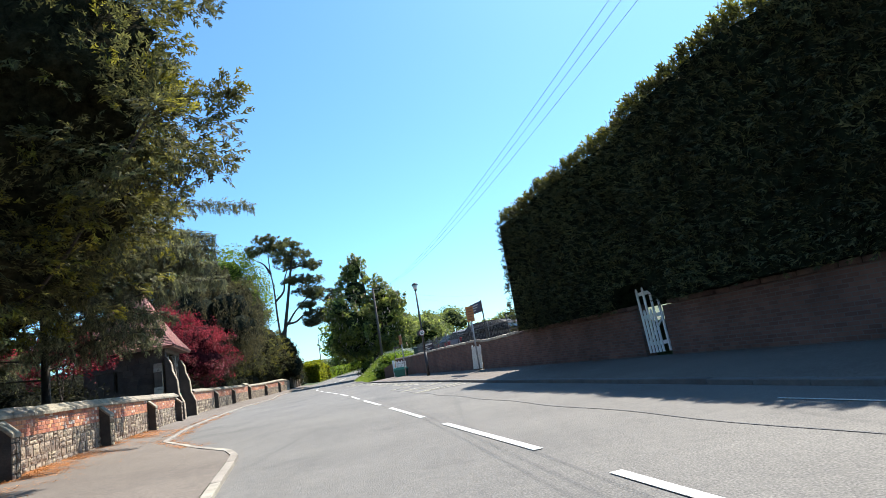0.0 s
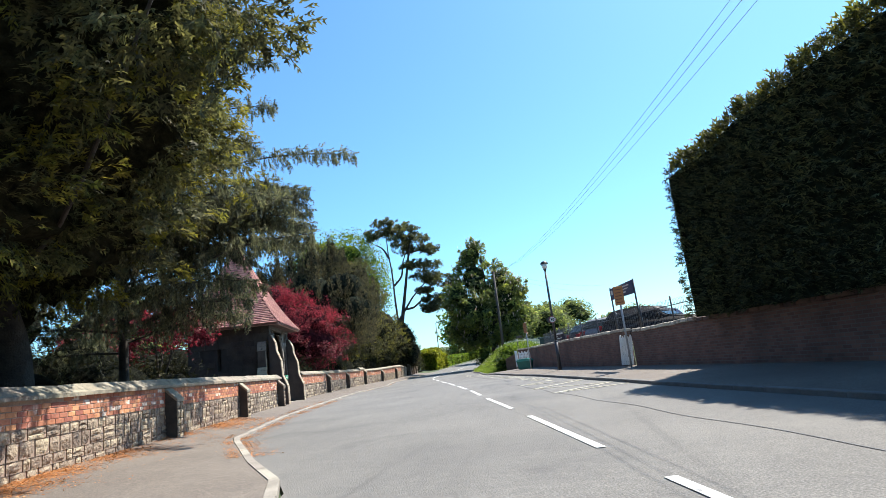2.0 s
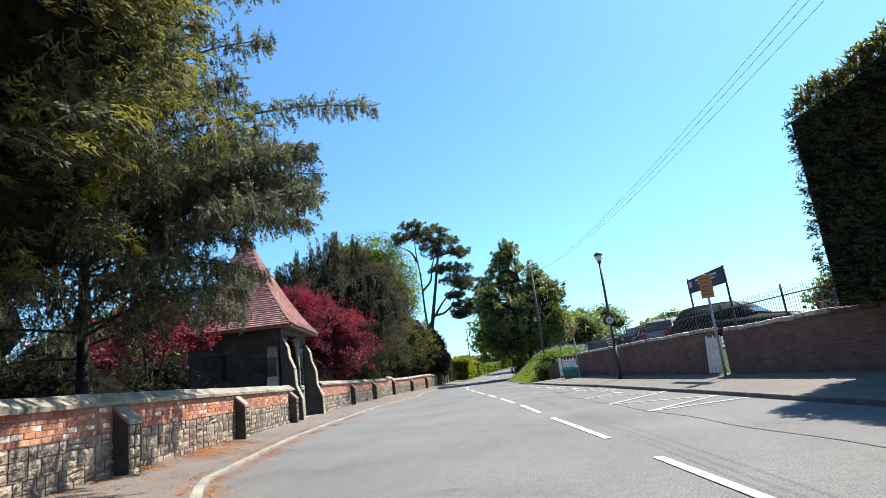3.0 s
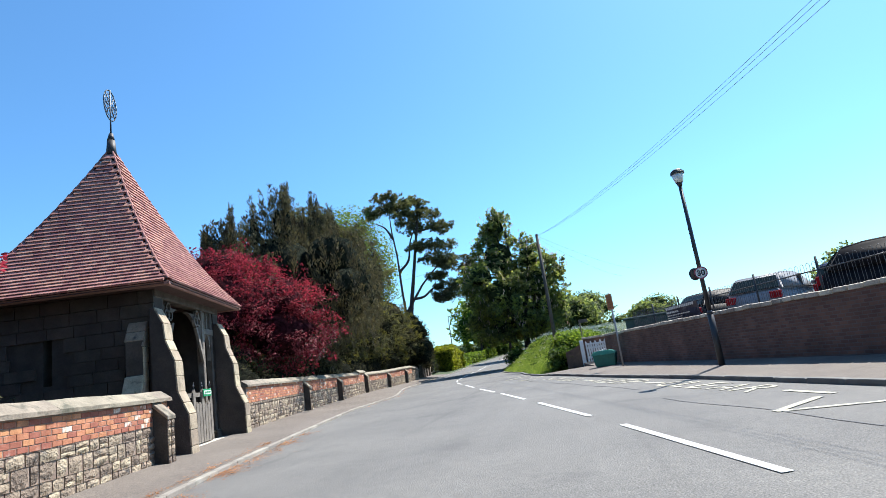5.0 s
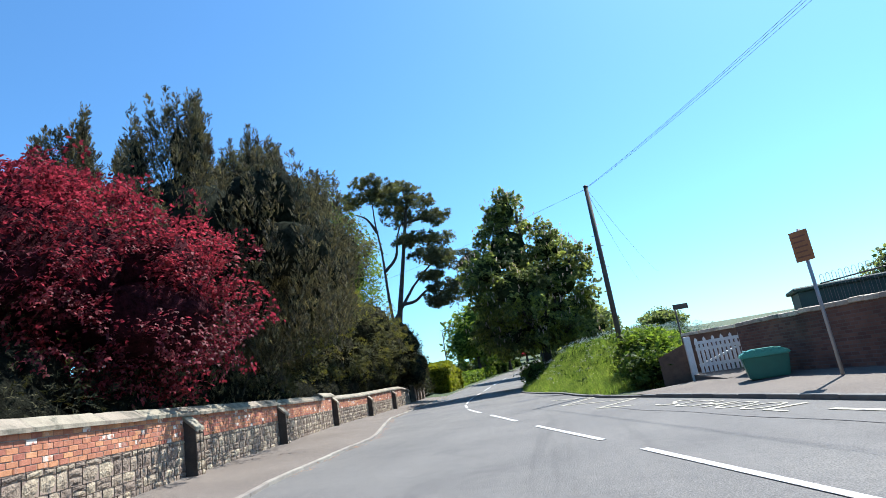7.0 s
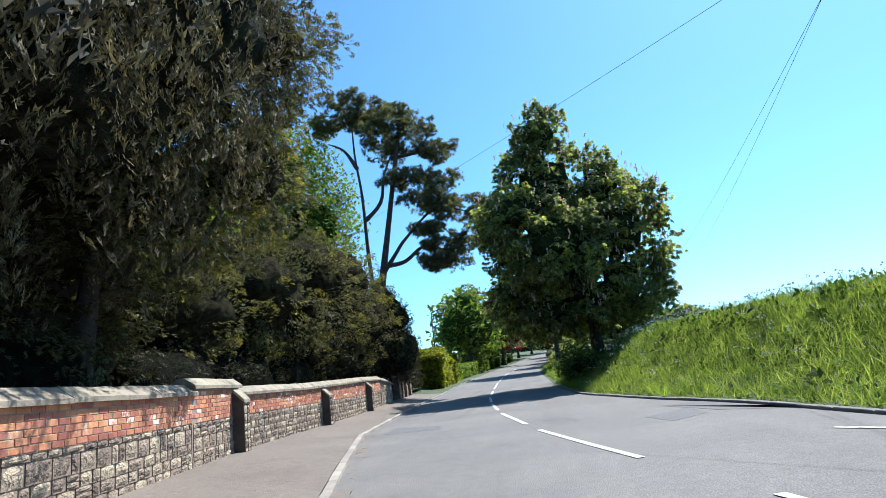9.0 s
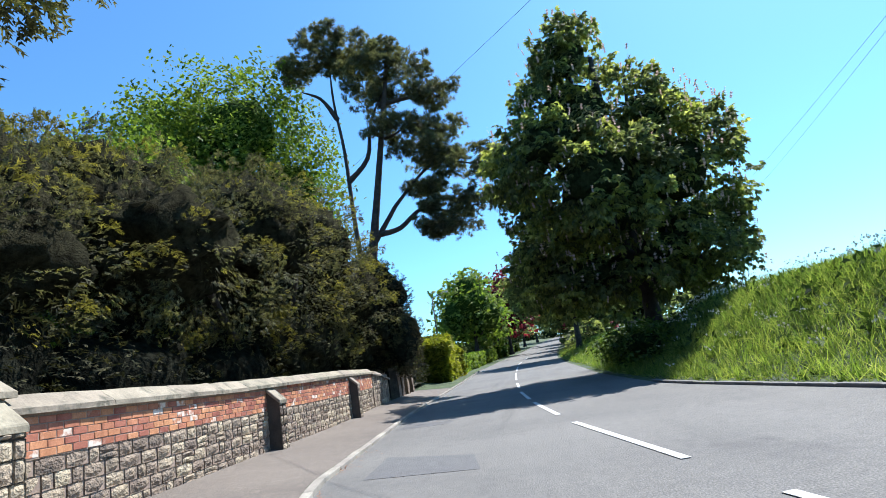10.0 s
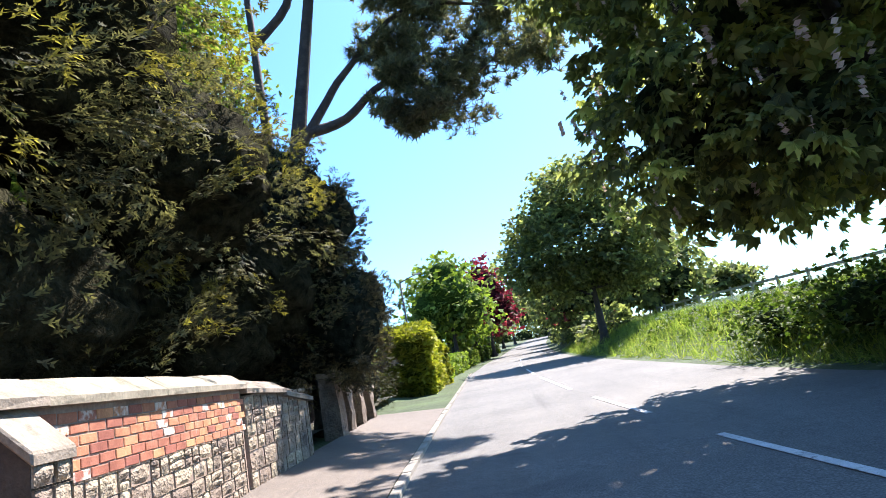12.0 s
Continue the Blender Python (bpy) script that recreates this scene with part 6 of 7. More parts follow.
        vs = [bm.verts.new(q) for q in (a + Vector((0, 0, -0.09)) - n * 0.05, b + Vector((0, 0, -0.09)) - n * 0.05, b + Vector((0, 0, -0.02)), a + Vector((0, 0, -0.02)), a + Vector((0, 0, -0.09)) - n * 0.1, b + Vector((0, 0, -0.09)) - n * 0.1, b + Vector((0, 0, -0.02)) - n * 0.1, a + Vector((0, 0, -0.02)) - n * 0.1)]
        for f in ((0, 1, 2, 3), (7, 6, 5, 4), (0, 4, 5, 1), (3, 2, 6, 7), (0, 3, 7, 4), (1, 5, 6, 2)):
            bm.faces.new([vs[i] for i in f])
        bmesh.ops.recalc_face_normals(bm, faces=bm.faces[:])
        part("eaves_board", bm, M["eaves"], t)
    # finial: lead cap, stem and a pierced iron cross in a ring
    top = Vector((ax, ay, AZ))
    bm = bmesh.new()
    rod(bm, top + Vector((0, 0, -0.25)), top + Vector((0, 0, 0.2)), 0.14, 0.1, 8)
    rod(bm, top + Vector((0, 0, 0.2)), top + Vector((0, 0, 0.4)), 0.1, 0.05, 8)
    part("finial_cap", bm, M["lead"], t, "dark lead finial cap")
    bm = bmesh.new()
    rod(bm, top + Vector((0, 0, 0.3)), top + Vector((0, 0, 1.65)), 0.022, 0.018, 6)
    cz = 1.2
    n = 20
    for i in range(n):
        a, b = 2 * math.pi * i / n, 2 * math.pi * (i + 1) / n
        rod(bm, top + Vector((0, 0.33 * math.cos(a), cz + 0.42 * math.sin(a))), top + Vector((0, 0.33 * math.cos(b), cz + 0.42 * math.sin(b))), 0.016, None, 5)
    for a in range(0, 180, 45):
        w = radians(a)
        rod(bm, top + Vector((0, 0.33 * math.cos(w), cz + 0.42 * math.sin(w))), top + Vector((0, -0.33 * math.cos(w), cz - 0.42 * math.sin(w))), 0.014, None, 5)
    for a in range(0, 360, 45):
        w = radians(a + 22)
        c = top + Vector((0, 0.2 * math.cos(w), cz + 0.25 * math.sin(w)))
        for i in range(8):
            p, q = 2 * math.pi * i / 8, 2 * math.pi * (i + 1) / 8
            rod(bm, c + Vector((0, 0.07 * math.cos(p), 0.07 * math.sin(p))), c + Vector((0, 0.07 * math.cos(q), 0.07 * math.sin(q))), 0.01, None, 4)
    part("weather_cross", bm, M["iron"], t, "pierced wrought-iron cross in a ring")
    # picket gate between the buttress and the post
    g0, g1 = wy0 + 0.42, 3.34
    gate = part("gate", bmesh.new(), M["old_wood"], t, "weathered grey oak picket gate")
    gx = px + 0.22
    n = 13
    for i in range(n):
        y = g0 + (g1 - g0) * (i + 0.5) / n
        h = 0.98 + 0.05 * math.sin(i * 1.9) if i % 3 else 1.32
        w = 0.075 if i % 3 == 0 else 0.085
        bm = bmesh.new()
        prism(bm, [(y - w, 0.06), (y + w, 0.06), (y + w, h - 0.08), (y, h), (y - w, h - 0.08)], lambda p, q: Vector((gx - 0.02, p, q)), lambda p, q: Vector((gx + 0.02, p, q)))
        bmesh.ops.recalc_face_normals(bm, faces=bm.faces[:])
        part("picket", bm, M["old_wood"], gate)
        if i % 3 == 0:
            bm = bmesh.new()
            rod(bm, (gx, y, h), (gx, y, h + 0.16), 0.016, 0.006, 5)
            rod(bm, (gx, y - 0.07, h + 0.07), (gx, y + 0.07, h + 0.07), 0.01, None, 5)
            part("spike", bm, M["iron"], gate)
    for z in (0.25, 0.85, 1.18):
        boxed("rail", (gx - 0.06, gx - 0.02, g0, g1, z - 0.05, z + 0.05), M["old_wood"], gate)
    bm = bmesh.new()
    box(bm, gx + 0.03, gx + 0.05, 2.62, 3.2, 1.12, 1.3, 0.008)
    sign = part("sign_plate", bm, M["sign_green"], t, "small green sign with a white panel")
    bm = bmesh.new()
    box(bm, gx + 0.05, gx + 0.054, 2.66, 3.16, 1.17, 1.26)
    part("sign_panel", bm, M["white_wood"], sign)
    bm = bmesh.new()
    for i in range(8):
        box(bm, gx + 0.054, gx + 0.057, 2.7 + 0.055 * i, 2.735 + 0.055 * i, 1.19, 1.24)
    part("lettering", bm, M["sign_green"], sign)


# Joints are darkened with the blocks, shade being put into both tones.
M["mortar_ashlar"] = grainy("ashlar_mortar", (0.03, 0.025, 0.022), (0.07, 0.058, 0.05), 3, 40)
M["pale_slab"] = grainy("pale_stone_slab", (0.45, 0.41, 0.34), (0.6, 0.56, 0.48), 2, 30)
M["tile_under"] = grainy("roof_felt", (0.06, 0.035, 0.03), (0.1, 0.055, 0.05), 3, 30)
M["eaves"] = plain("stained_eaves_board", (0.3, 0.16, 0.13), 0.7)
M["lead"] = plain("dull_lead", (0.035, 0.033, 0.035), 0.6, 0.1)
M["iron"] = plain("dark_iron", (0.05, 0.06, 0.075), 0.5, 0.4)
M["sign_green"] = plain("green_sign_paint", (0.01, 0.26, 0.1), 0.5)
M["tile_piece"] = grainy("clay_tile_piece", (0.26, 0.11, 0.092), (0.43, 0.205, 0.175), 2.5, 40, vary=0.25)
# Shade on the lychgate's stone is put into this dark colour.
M["shaded_ashlar"] = grainy("shaded_ashlar", (0.035, 0.028, 0.024), (0.09, 0.07, 0.057), 1.6, 30, bump=0.6, depth=0.015, vary=0.2)
ASHLAR = block_mesh("ashlar_block", M["shaded_ashlar"], 0, 0.02)
# Worn edge stone, made paler to carry the sunlight on it.
QUOIN = block_mesh("edge_stone", M["edge_stone"] if "edge_stone" in M else M.setdefault("edge_stone", grainy("sunlit_worn_sandstone", (0.26, 0.21, 0.145), (0.5, 0.41, 0.29), 3, 40, bump=0.6, depth=0.015, vary=0.25, stain=((0.06, 0.05, 0.042), 4, 0.58))), 0, 0.05)
TILE = block_mesh("roof_tile", M["tile_piece"], 0, 0)
lychgate()


# ---- street furniture ----
def street_lamp():
    t = thing("street_lamp", "black street lamp with a white lantern and speed roundels", "street lamp", (0.345, 38.44, 0.2))
    bm = bmesh.new()
    rod(bm, (0, 0, -0.1), (0, 0, 1.3), 0.085, 0.085, 12)
    rod(bm, (0, 0, 1.3), (0, 0, 1.4), 0.085, 0.06, 12)
    rod(bm, (0, 0, 1.4), (0, 0, 4.9), 0.06, 0.048, 12)
    part("post", bm, M["black_metal"], t)
    bm = bmesh.new()
    rod(bm, (0, 0, 4.9), (0, 0, 5.0), 0.06, 0.09, 12)
    part("collar", bm, M["black_metal"], t)
    bm = bmesh.new()
    rod(bm, (0, 0, 5.0), (0, 0, 5.24), 0.1, 0.17, 14)
    part("lantern", bm, M["lantern"], t, "white bowl lantern")
    bm = bmesh.new()
    rod(bm, (0, 0, 5.24), (0, 0, 5.3), 0.19, 0.19, 14)
    rod(bm, (0, 0, 5.3), (0, 0, 5.38), 0.19, 0.1, 14)
    part("hood", bm, M["black_metal"], t)
    for turn, mt in ((0, True), (38, False)):
        m = pose(0, 0, 2.42, 0, 0, -17 + turn) @ pose(0.02 if mt else -0.1, -0.1 if mt else 0.11, 0.0)
        bm = bmesh.new()
        rod(bm, (0, -0.006, 0), (0, 0.006, 0), 0.17, None, 24)
        bm.transform(m)
        plate = part("roundel", bm, M["white_wood"] if mt else M["black_metal"], t, "round speed limit plate")
        if mt:
            bm = bmesh.new()
            n = 28
            rin = [[bm.verts.new((r * math.cos(2 * math.pi * i / n), -0.009, r * math.sin(2 * math.pi * i / n))) for r in (0.137, 0.17)] for i in range(n)]
            for i in range(n):
                bm.faces.new((rin[i][0], rin[i][1], rin[(i + 1) % n][1], rin[(i + 1) % n][0]))
            bm.transform(m)
            part("red_ring", bm, M["red_ring"], plate)
            cu = bpy.data.curves.new("numerals", "FONT")
            cu.body, cu.size, cu.align_x, cu.extrude, cu.offset = "30", 0.205, "CENTER", 0.001, 0.006
            tmp = bpy.data.objects.new("numerals", cu)
            me = bpy.data.meshes.new_from_object(tmp)
            bpy.data.objects.remove(tmp)
            me.materials.clear()
            me.materials.append(M["black_metal"])
            me.transform(m @ pose(0, -0.01, -0.072, 90))
            ob = new("numerals", me)
            ob.parent = plate


M["lantern"] = plain("opal_lantern", (0.75, 0.74, 0.7), 0.4)
M["red_ring"] = plain("red_sign_ring", (0.3, 0.06, 0.09), 0.5)
M["board"] = plain("navy_board", (0.035, 0.035, 0.08), 0.45)
M["orange"] = plain("orange_sign", (0.5, 0.2, 0.07), 0.6)
M["brown_sign"] = plain("brown_sign_back", (0.2, 0.08, 0.05), 0.6)
M["banner"] = plain("dark_banner", (0.025, 0.02, 0.035), 0.7)
M["grey_text"] = plain("pale_print", (0.55, 0.53, 0.5), 0.7)
street_lamp()


def sign_post(label, at, top, plate, mat, turn, lines, back=None):
    t = thing("sign_post", label, "sign", at)
    bm = bmesh.new()
    rod(bm, (0, 0, -0.1), (0, 0, top), 0.035, None, 10)
    part("post", bm, M["grey_metal"], t)
    w, z0, z1 = plate
    bm = bmesh.new()
    box(bm, -w / 2, w / 2, -0.055, -0.04, z0, z1, 0.004)
    bm.transform(pose(0, 0, 0, 0, 0, turn))
    p = part("plate", bm, mat, t)
    if lines:
        bm = bmesh.new()
        for i in range(lines):
            z = z1 - 0.1 - (z1 - z0 - 0.1) * i / lines
            box(bm, -w * 0.36, w * (0.36 - 0.1 * (i % 2)), -0.0585, -0.056, z - 0.03, z)
        bm.transform(pose(0, 0, 0, 0, 0, turn))
        part("lettering", bm, M["brown_sign"], p)
    return t


sign_post("orange notice plate on a grey metal post", (2.9, 30.7, 0.2), 2.9, (0.34, 2.2, 2.88), M["orange"], -14, 5)
M["faded_orange"] = plain("faded_orange_sign", (0.36, 0.16, 0.065), 0.6)
sign_post("faded orange notice plate on a grey metal post", (-1.5, 46.24, 0.2), 2.9, (0.4, 2.24, 2.86), M["faded_orange"], -58, 5)

t = thing("school_board", "dark blue name board on two thin posts", "sign board", (0, 0, 0))
for x, y in ((2.86, 33.2), (3.48, 30.8)):
    bm = bmesh.new()
    rod(bm, (x, y, 1.0), (x, y, 3.3), 0.03, None, 8)
    part("post", bm, M["black_metal"], t)
bm = bmesh.new()
prism(bm, [(0, 2.8), (1, 2.78), (1, 3.27), (0, 3.24)], lambda p, q: Vector((2.86 + 0.62 * p, 33.2 - 2.4 * p, q)), lambda p, q: Vector((2.82 + 0.62 * p, 33.19 - 2.4 * p, q)))
bmesh.ops.recalc_face_normals(bm, faces=bm.faces[:])
brd = part("board", bm, M["board"], t)
bm = bmesh.new()
for u0, u1, z0, z1 in ((0.05, 0.14, 2.98, 3.16), (0.25, 0.85, 3.12, 3.17), (0.3, 0.8, 3.02, 3.06), (0.4, 0.7, 2.9, 2.95)):
    prism(bm, [(u0, z0), (u1, z0), (u1, z1), (u0, z1)], lambda p, q: Vector((2.815 + 0.62 * p, 33.19 - 2.4 * p, q)), lambda p, q: Vector((2.811 + 0.62 * p, 33.189 - 2.4 * p, q)))
bmesh.ops.recalc_face_normals(bm, faces=bm.faces[:])
part("lettering", bm, M["grey_text"], brd)


M["bow_metal"] = plain("worn_dark_rail_paint", (0.09, 0.095, 0.1), 0.6)


# ---- bow-topped railings on the school wall ----
def railings(y0, y1, z0, h):
    t = thing("railing_fence", "black bow-topped metal railings above the school wall", "fence")
    segs = along(line_points(lambda y: wR(y) + 0.55, y0, y1), 2.45)
    for (px, py), a, ln in segs:
        c = Vector((px, py, z0))
        d = Vector((math.cos(a), math.sin(a), 0))
        bm = bmesh.new()
        rod(bm, c - d * ln / 2 + Vector((0, 0, -0.3)), c - d * ln / 2 + Vector((0, 0, h + 0.1)), 0.028, None, 8)
        part("post", bm, M["black_metal"], t)
        for z in (0.12, h - 0.2):
            bm = bmesh.new()
            rod(bm, c - d * ln / 2 + Vector((0, 0, z)), c + d * ln / 2 + Vector((0, 0, z)), 0.016, None, 5)
            part("rail", bm, M["black_metal"], t)
        n = int(ln / 0.2)
        for i in range(n):
            s0, s1 = -ln / 2 + ln * (i + 0.2) / n, -ln / 2 + ln * (i + 0.8) / n
            bm = bmesh.new()
            r = (s1 - s0) / 2
            pts = [c + d * s0, c + d * s0 + Vector((0, 0, h - r))] + [c + d * ((s0 + s1) / 2 - r * math.cos(k * math.pi / 6)) + Vector((0, 0, h - r + r * math.sin(k * math.pi / 6))) for k in range(1, 6)] + [c + d * s1 + Vector((0, 0, h - r)), c + d * s1]
            for p, q in zip(pts, pts[1:]):
                rod(bm, p, q, 0.0052, None, 4, False)
            part("bow", bm, M["bow_metal"], t)


railings(26.6, 50.4, 1.42, 0.86)


# ---- timber picket gates ----
def picket_gate(label, at, turn, width, low, high, n, mat, missing=(), lean=0.0, w=0.04):
    t = thing("picket_gate", label, "gate", at, turn=turn)
    t.matrix_world = t.matrix_world @ pose(0, 0, 0, 0, lean, 0)
    for i in range(n):
        x = width * (i + 0.5) / n
        tall = i % 2 == 0
        h = high if tall else low
        bm = bmesh.new()
        prism(bm, [(x - w, 0.08), (x + w, 0.08), (x + w, h - 0.06), (x, h), (x - w, h - 0.06)], lambda p, q: Vector((p, -0.015, q)), lambda p, q: Vector((p, 0.015, q)))
        bmesh.ops.recalc_face_normals(bm, faces=bm.faces[:])
        if i not in missing:
            part("picket", bm, mat, t)
        else:
            bm.free()
    for z in (0.3, low - 0.18, high - 0.16):
        boxed("rail", (0, width, 0.015, 0.05, z - 0.045, z + 0.045), mat, t)
    bm = bmesh.new()
    d = Vector((width, 0, low - 0.5)).normalized()
    rod(bm, (0.03, 0.035, 0.3), (width - 0.03, 0.035, low - 0.2), 0.03, None, 4)
    part("diagonal_brace", bm, mat, t)
    return t


picket_gate("white painted picket gate hung beside a square post", (-2.66, 52.42, 0.26), -19, 1.32, 0.95, 1.12, 11, M["white_wood"])
t = thing("gate_post", "square white painted timber gate post", "gate post", (-2.83, 52.5, 0.2))
bm = bmesh.new()
box(bm, -0.09, 0.09, -0.07, 0.07, -0.1, 1.25, 0.01)
part("shaft", bm, M["white_wood"], t)
picket_gate("broken white picket gate with missing slats under the hedge", (6.56, 19.15, 0.2), -71, 0.85, 1.15, 1.72, 7, M["white_wood"], (5,), -2, 0.03)
picket_gate("narrow white picket gate in a gap of the wall", (2.66, 31.68, 0.2), -14, 0.45, 1.12, 1.18, 5, M["white_wood"], lean=4)


def grit_bin():
    t = thing("grit_bin", "green plastic grit bin with a ridged pale green lid", "grit bin", (-2.0, 48.75, 0.17), turn=-12)
    bm = bmesh.new()
    prism(bm, [(-0.42, 0), (0.42, 0), (0.5, 0.52), (-0.5, 0.52)], lambda p, q: Vector((p, -0.28 - 0.05 * q, q)), lambda p, q: Vector((p, 0.28 + 0.05 * q, q)))
    bmesh.ops.recalc_face_normals(bm, faces=bm.faces[:])
    bmesh.ops.bevel(bm, geom=bm.edges[:], offset=0.03, segments=2, affect="EDGES")
    part("tub", bm, M["green_plastic"], t)
    bm = bmesh.new()
    prism(bm, [(-0.55, 0.5), (0.55, 0.5), (0.5, 0.6), (0.25, 0.68), (-0.25, 0.68), (-0.5, 0.6)], lambda p, q: Vector((p, -0.36, q)), lambda p, q: Vector((p, 0.34, q)))
    bmesh.ops.recalc_face_normals(bm, faces=bm.faces[:])
    bmesh.ops.bevel(bm, geom=bm.edges[:], offset=0.025, segments=2, affect="EDGES")
    lid = part("lid", bm, M["lid_green"], t, "pale green ridged lid")
    for i in range(5):
        boxed("lid_rib", (-0.42 + 0.18 * i, -0.36 + 0.18 * i, -0.37, 0.33, 0.6, 0.665), M["lid_green"], lid, 0.01)


M["lid_green"] = plain("green_lid", (0.04, 0.3, 0.24), 0.35)
grit_bin()


# ---- telegraph pole and wires ----
t = thing("telegraph_pole", "tall dark timber telegraph pole rising from a shrub", "telegraph pole", (-4.2, 57.6, 0.6))
bm = bmesh.new()
rod(bm, (0, 0, -0.3), (0.0, 0, 7.7), 0.115, 0.085, 12)
part("post", bm, M["pole_wood"], t)
bm = bmesh.new()
rod(bm, (0, 0, 7.7), (0, 0, 7.76), 0.11, 0.05, 12)
part("cap", bm, M["black_metal"], t)
for s in range(5):
    bm = bmesh.new()
    rod(bm, (-0.2 * (1 if s % 2 else -1), 0, 4.2 + 0.45 * s), (0, 0, 4.2 + 0.45 * s), 0.012, None, 5)
    part("step_iron", bm, M["black_metal"], t)


def wire(a, b, sag, r=0.007):
    w = thing("overhead_wire", "thin black overhead telephone wire", "wire", group="overhead wires")
    bm = bmesh.new()
    a, b = Vector(a), Vector(b)
    n = 24
    pts = [a.lerp(b, i / n) - Vector((0, 0, sag * 4 * (i / n) * (1 - i / n))) for i in range(n + 1)]
    limb(bm, pts, r, r, 4)
    part("cable", bm, M["black_metal"], w)


for dx, dz in ((0.08, 0), (0.26, -0.08), (0.48, -0.2)):
    wire((-4.2, 57.6, 8.25 + dz * 0.2), (7.95 + dx, -8, 6.4 + dz), 2.0, 0.0045)
t = thing("telegraph_pole", "dark timber telegraph pole standing in the hedge", "telegraph pole", (8.3, -8.15, 0.1))
bm = bmesh.new()
rod(bm, (0, 0, -0.3), (0.0, 0, 6.6), 0.14, 0.1, 12)
part("post", bm, M["pole_wood"], t)
wire((-4.2, 57.6, 8.2), (-34, 100, 13.5), 0.5)
wire((-4.2, 57.6, 8.1), (7.0, 120, 11.5), 0.5)
wire((-4.2, 57.6, 8.25), (9.5, 118, 12), 0.5)

# far street lamp with a bent arm
t = thing("street_lamp", "tall thin street lamp with a bent arm", "street lamp", (-21.9, 114.9, rz(114.9)))
bm = bmesh.new()
rod(bm, (0, 0, -0.1), (0, 0, 7.9), 0.09, 0.06, 8)
rod(bm, (0, 0, 7.9), (1.3, 0.1, 8.35), 0.055, 0.045, 8)
part("post", bm, M["black_metal"], t)
bm = bmesh.new()
box(bm, 1.2, 1.75, 0.0, 0.2, 8.3, 8.42, 0.03)
part("lantern", bm, M["grey_metal"], t)

# finger sign above the gate
t = thing("finger_sign", "small dark finger sign on a thin post", "sign", (-2.7, 53.7, 0.6))
bm = bmesh.new()
rod(bm, (0, 0, -0.3), (0, 0, 1.95), 0.03, None, 8)
part("post", bm, M["dark_oak"], t)
boxed("plate", (-0.05, 0.42, -0.03, -0.01, 1.78, 1.95), M["dark_oak"], t, 0.004)

# brick wall turning in behind the white gate
t = thing("wall_return", "dark brick wall with worn coping behind the white gate", "wall", kind="structure")
bm = bmesh.new()
sweep(bm, [(-2.75, 53.5, 0), (-0.84, 52.55, 0), (0.6, 51.8, 0)], [(0, 0), (0, 1.5), (-0.28, 1.5), (-0.28, 0)])
part("brickwork", bm, M["dark_wall"], t)
cope = block_mesh("coping_block", M["school_cope"], 0, 0.06)
for k in range(7):
    u = (k + 0.5) / 7
    piece("coping_block", cope, t, turned(-2.75 + 3.35 * u + 0.06, 53.5 - 1.7 * u + 0.12, 1.55, math.atan2(-1.7, 3.35), 0.52, 0.38, 0.1))
bm = bmesh.new()
prism(bm, [(50.7, 0.1), (52.9, 0.1), (52.9, 0.36), (50.7, 0.185)], lambda p, q: Vector((-2.72 - 0.25 * (p - 51.8), p, q)), lambda p, q: Vector((-1.3 - 0.25 * (p - 51.8), p, q)))
bmesh.ops.recalc_face_normals(bm, faces=bm.faces[:])
tagged(link_mesh("entrance_ramp", bm, M["pavement"]), "worn concrete ramp rising to the white gate", "ramp", kind="structure")
# brick stub and pier beside the white gate
for (x, y, a, w, h, d) in ((-3.2, 52.9, -16, 0.95, 1.15, 0.3),):
    t = thing("brick_wall_stub", "short dark brick wall end beside the gate", "wall", (x, y, 0.15), kind="structure")
    bm = bmesh.new()
    prism(bm, [(-w / 2, -0.1), (w / 2, -0.1), (w / 2, h), (-w / 2, h - 0.35)], lambda p, q: Vector((p, -d / 2, q)), lambda p, q: Vector((p, d / 2, q)))
    bmesh.ops.recalc_face_normals(bm, faces=bm.faces[:])
    bm.transform(pose(0, 0, 0, 0, 0, a))
    part("brickwork", bm, M["dark_wall"], t)
t = thing("brick_pier", "low brick pier with a pale plate, half overgrown", "pier", (-4.15, 54.9, 0.25))
boxed("shaft", (-0.24, 0.24, -0.24, 0.24, -0.2, 0.95), M["dark_wall"], t, 0.015)
boxed("plate", (-0.12, 0.1, -0.26, -0.243, 0.4, 0.72), M["grey_text"], t)

# banner on the railings
t = thing("banner", "dark printed banner tied to the railings", "banner")
bm = bmesh.new()
pts = []
for i in range(13):
    y = 44.4 - 2.5 * i / 12
    pts.append((wR(y) + 0.48 + 0.03 * math.sin(i * 1.3), y))
rows = [[bm.verts.new((x + 0.03 * math.sin(k * 2 + i), y, 1.5 + 0.2 * k + 0.02 * math.sin(i * 0.9))) for i, (x, y) in enumerate(pts)] for k in range(4)]
for a, b in zip(rows, rows[1:]):
    for i in range(12):
        bm.faces.new((a[i], a[i + 1], b[i + 1], b[i]))
sheet = part("sheet", bm, M["banner"], t)
sheet.modifiers.new("thick", "SOLIDIFY").thickness = 0.006
bm = bmesh.new()
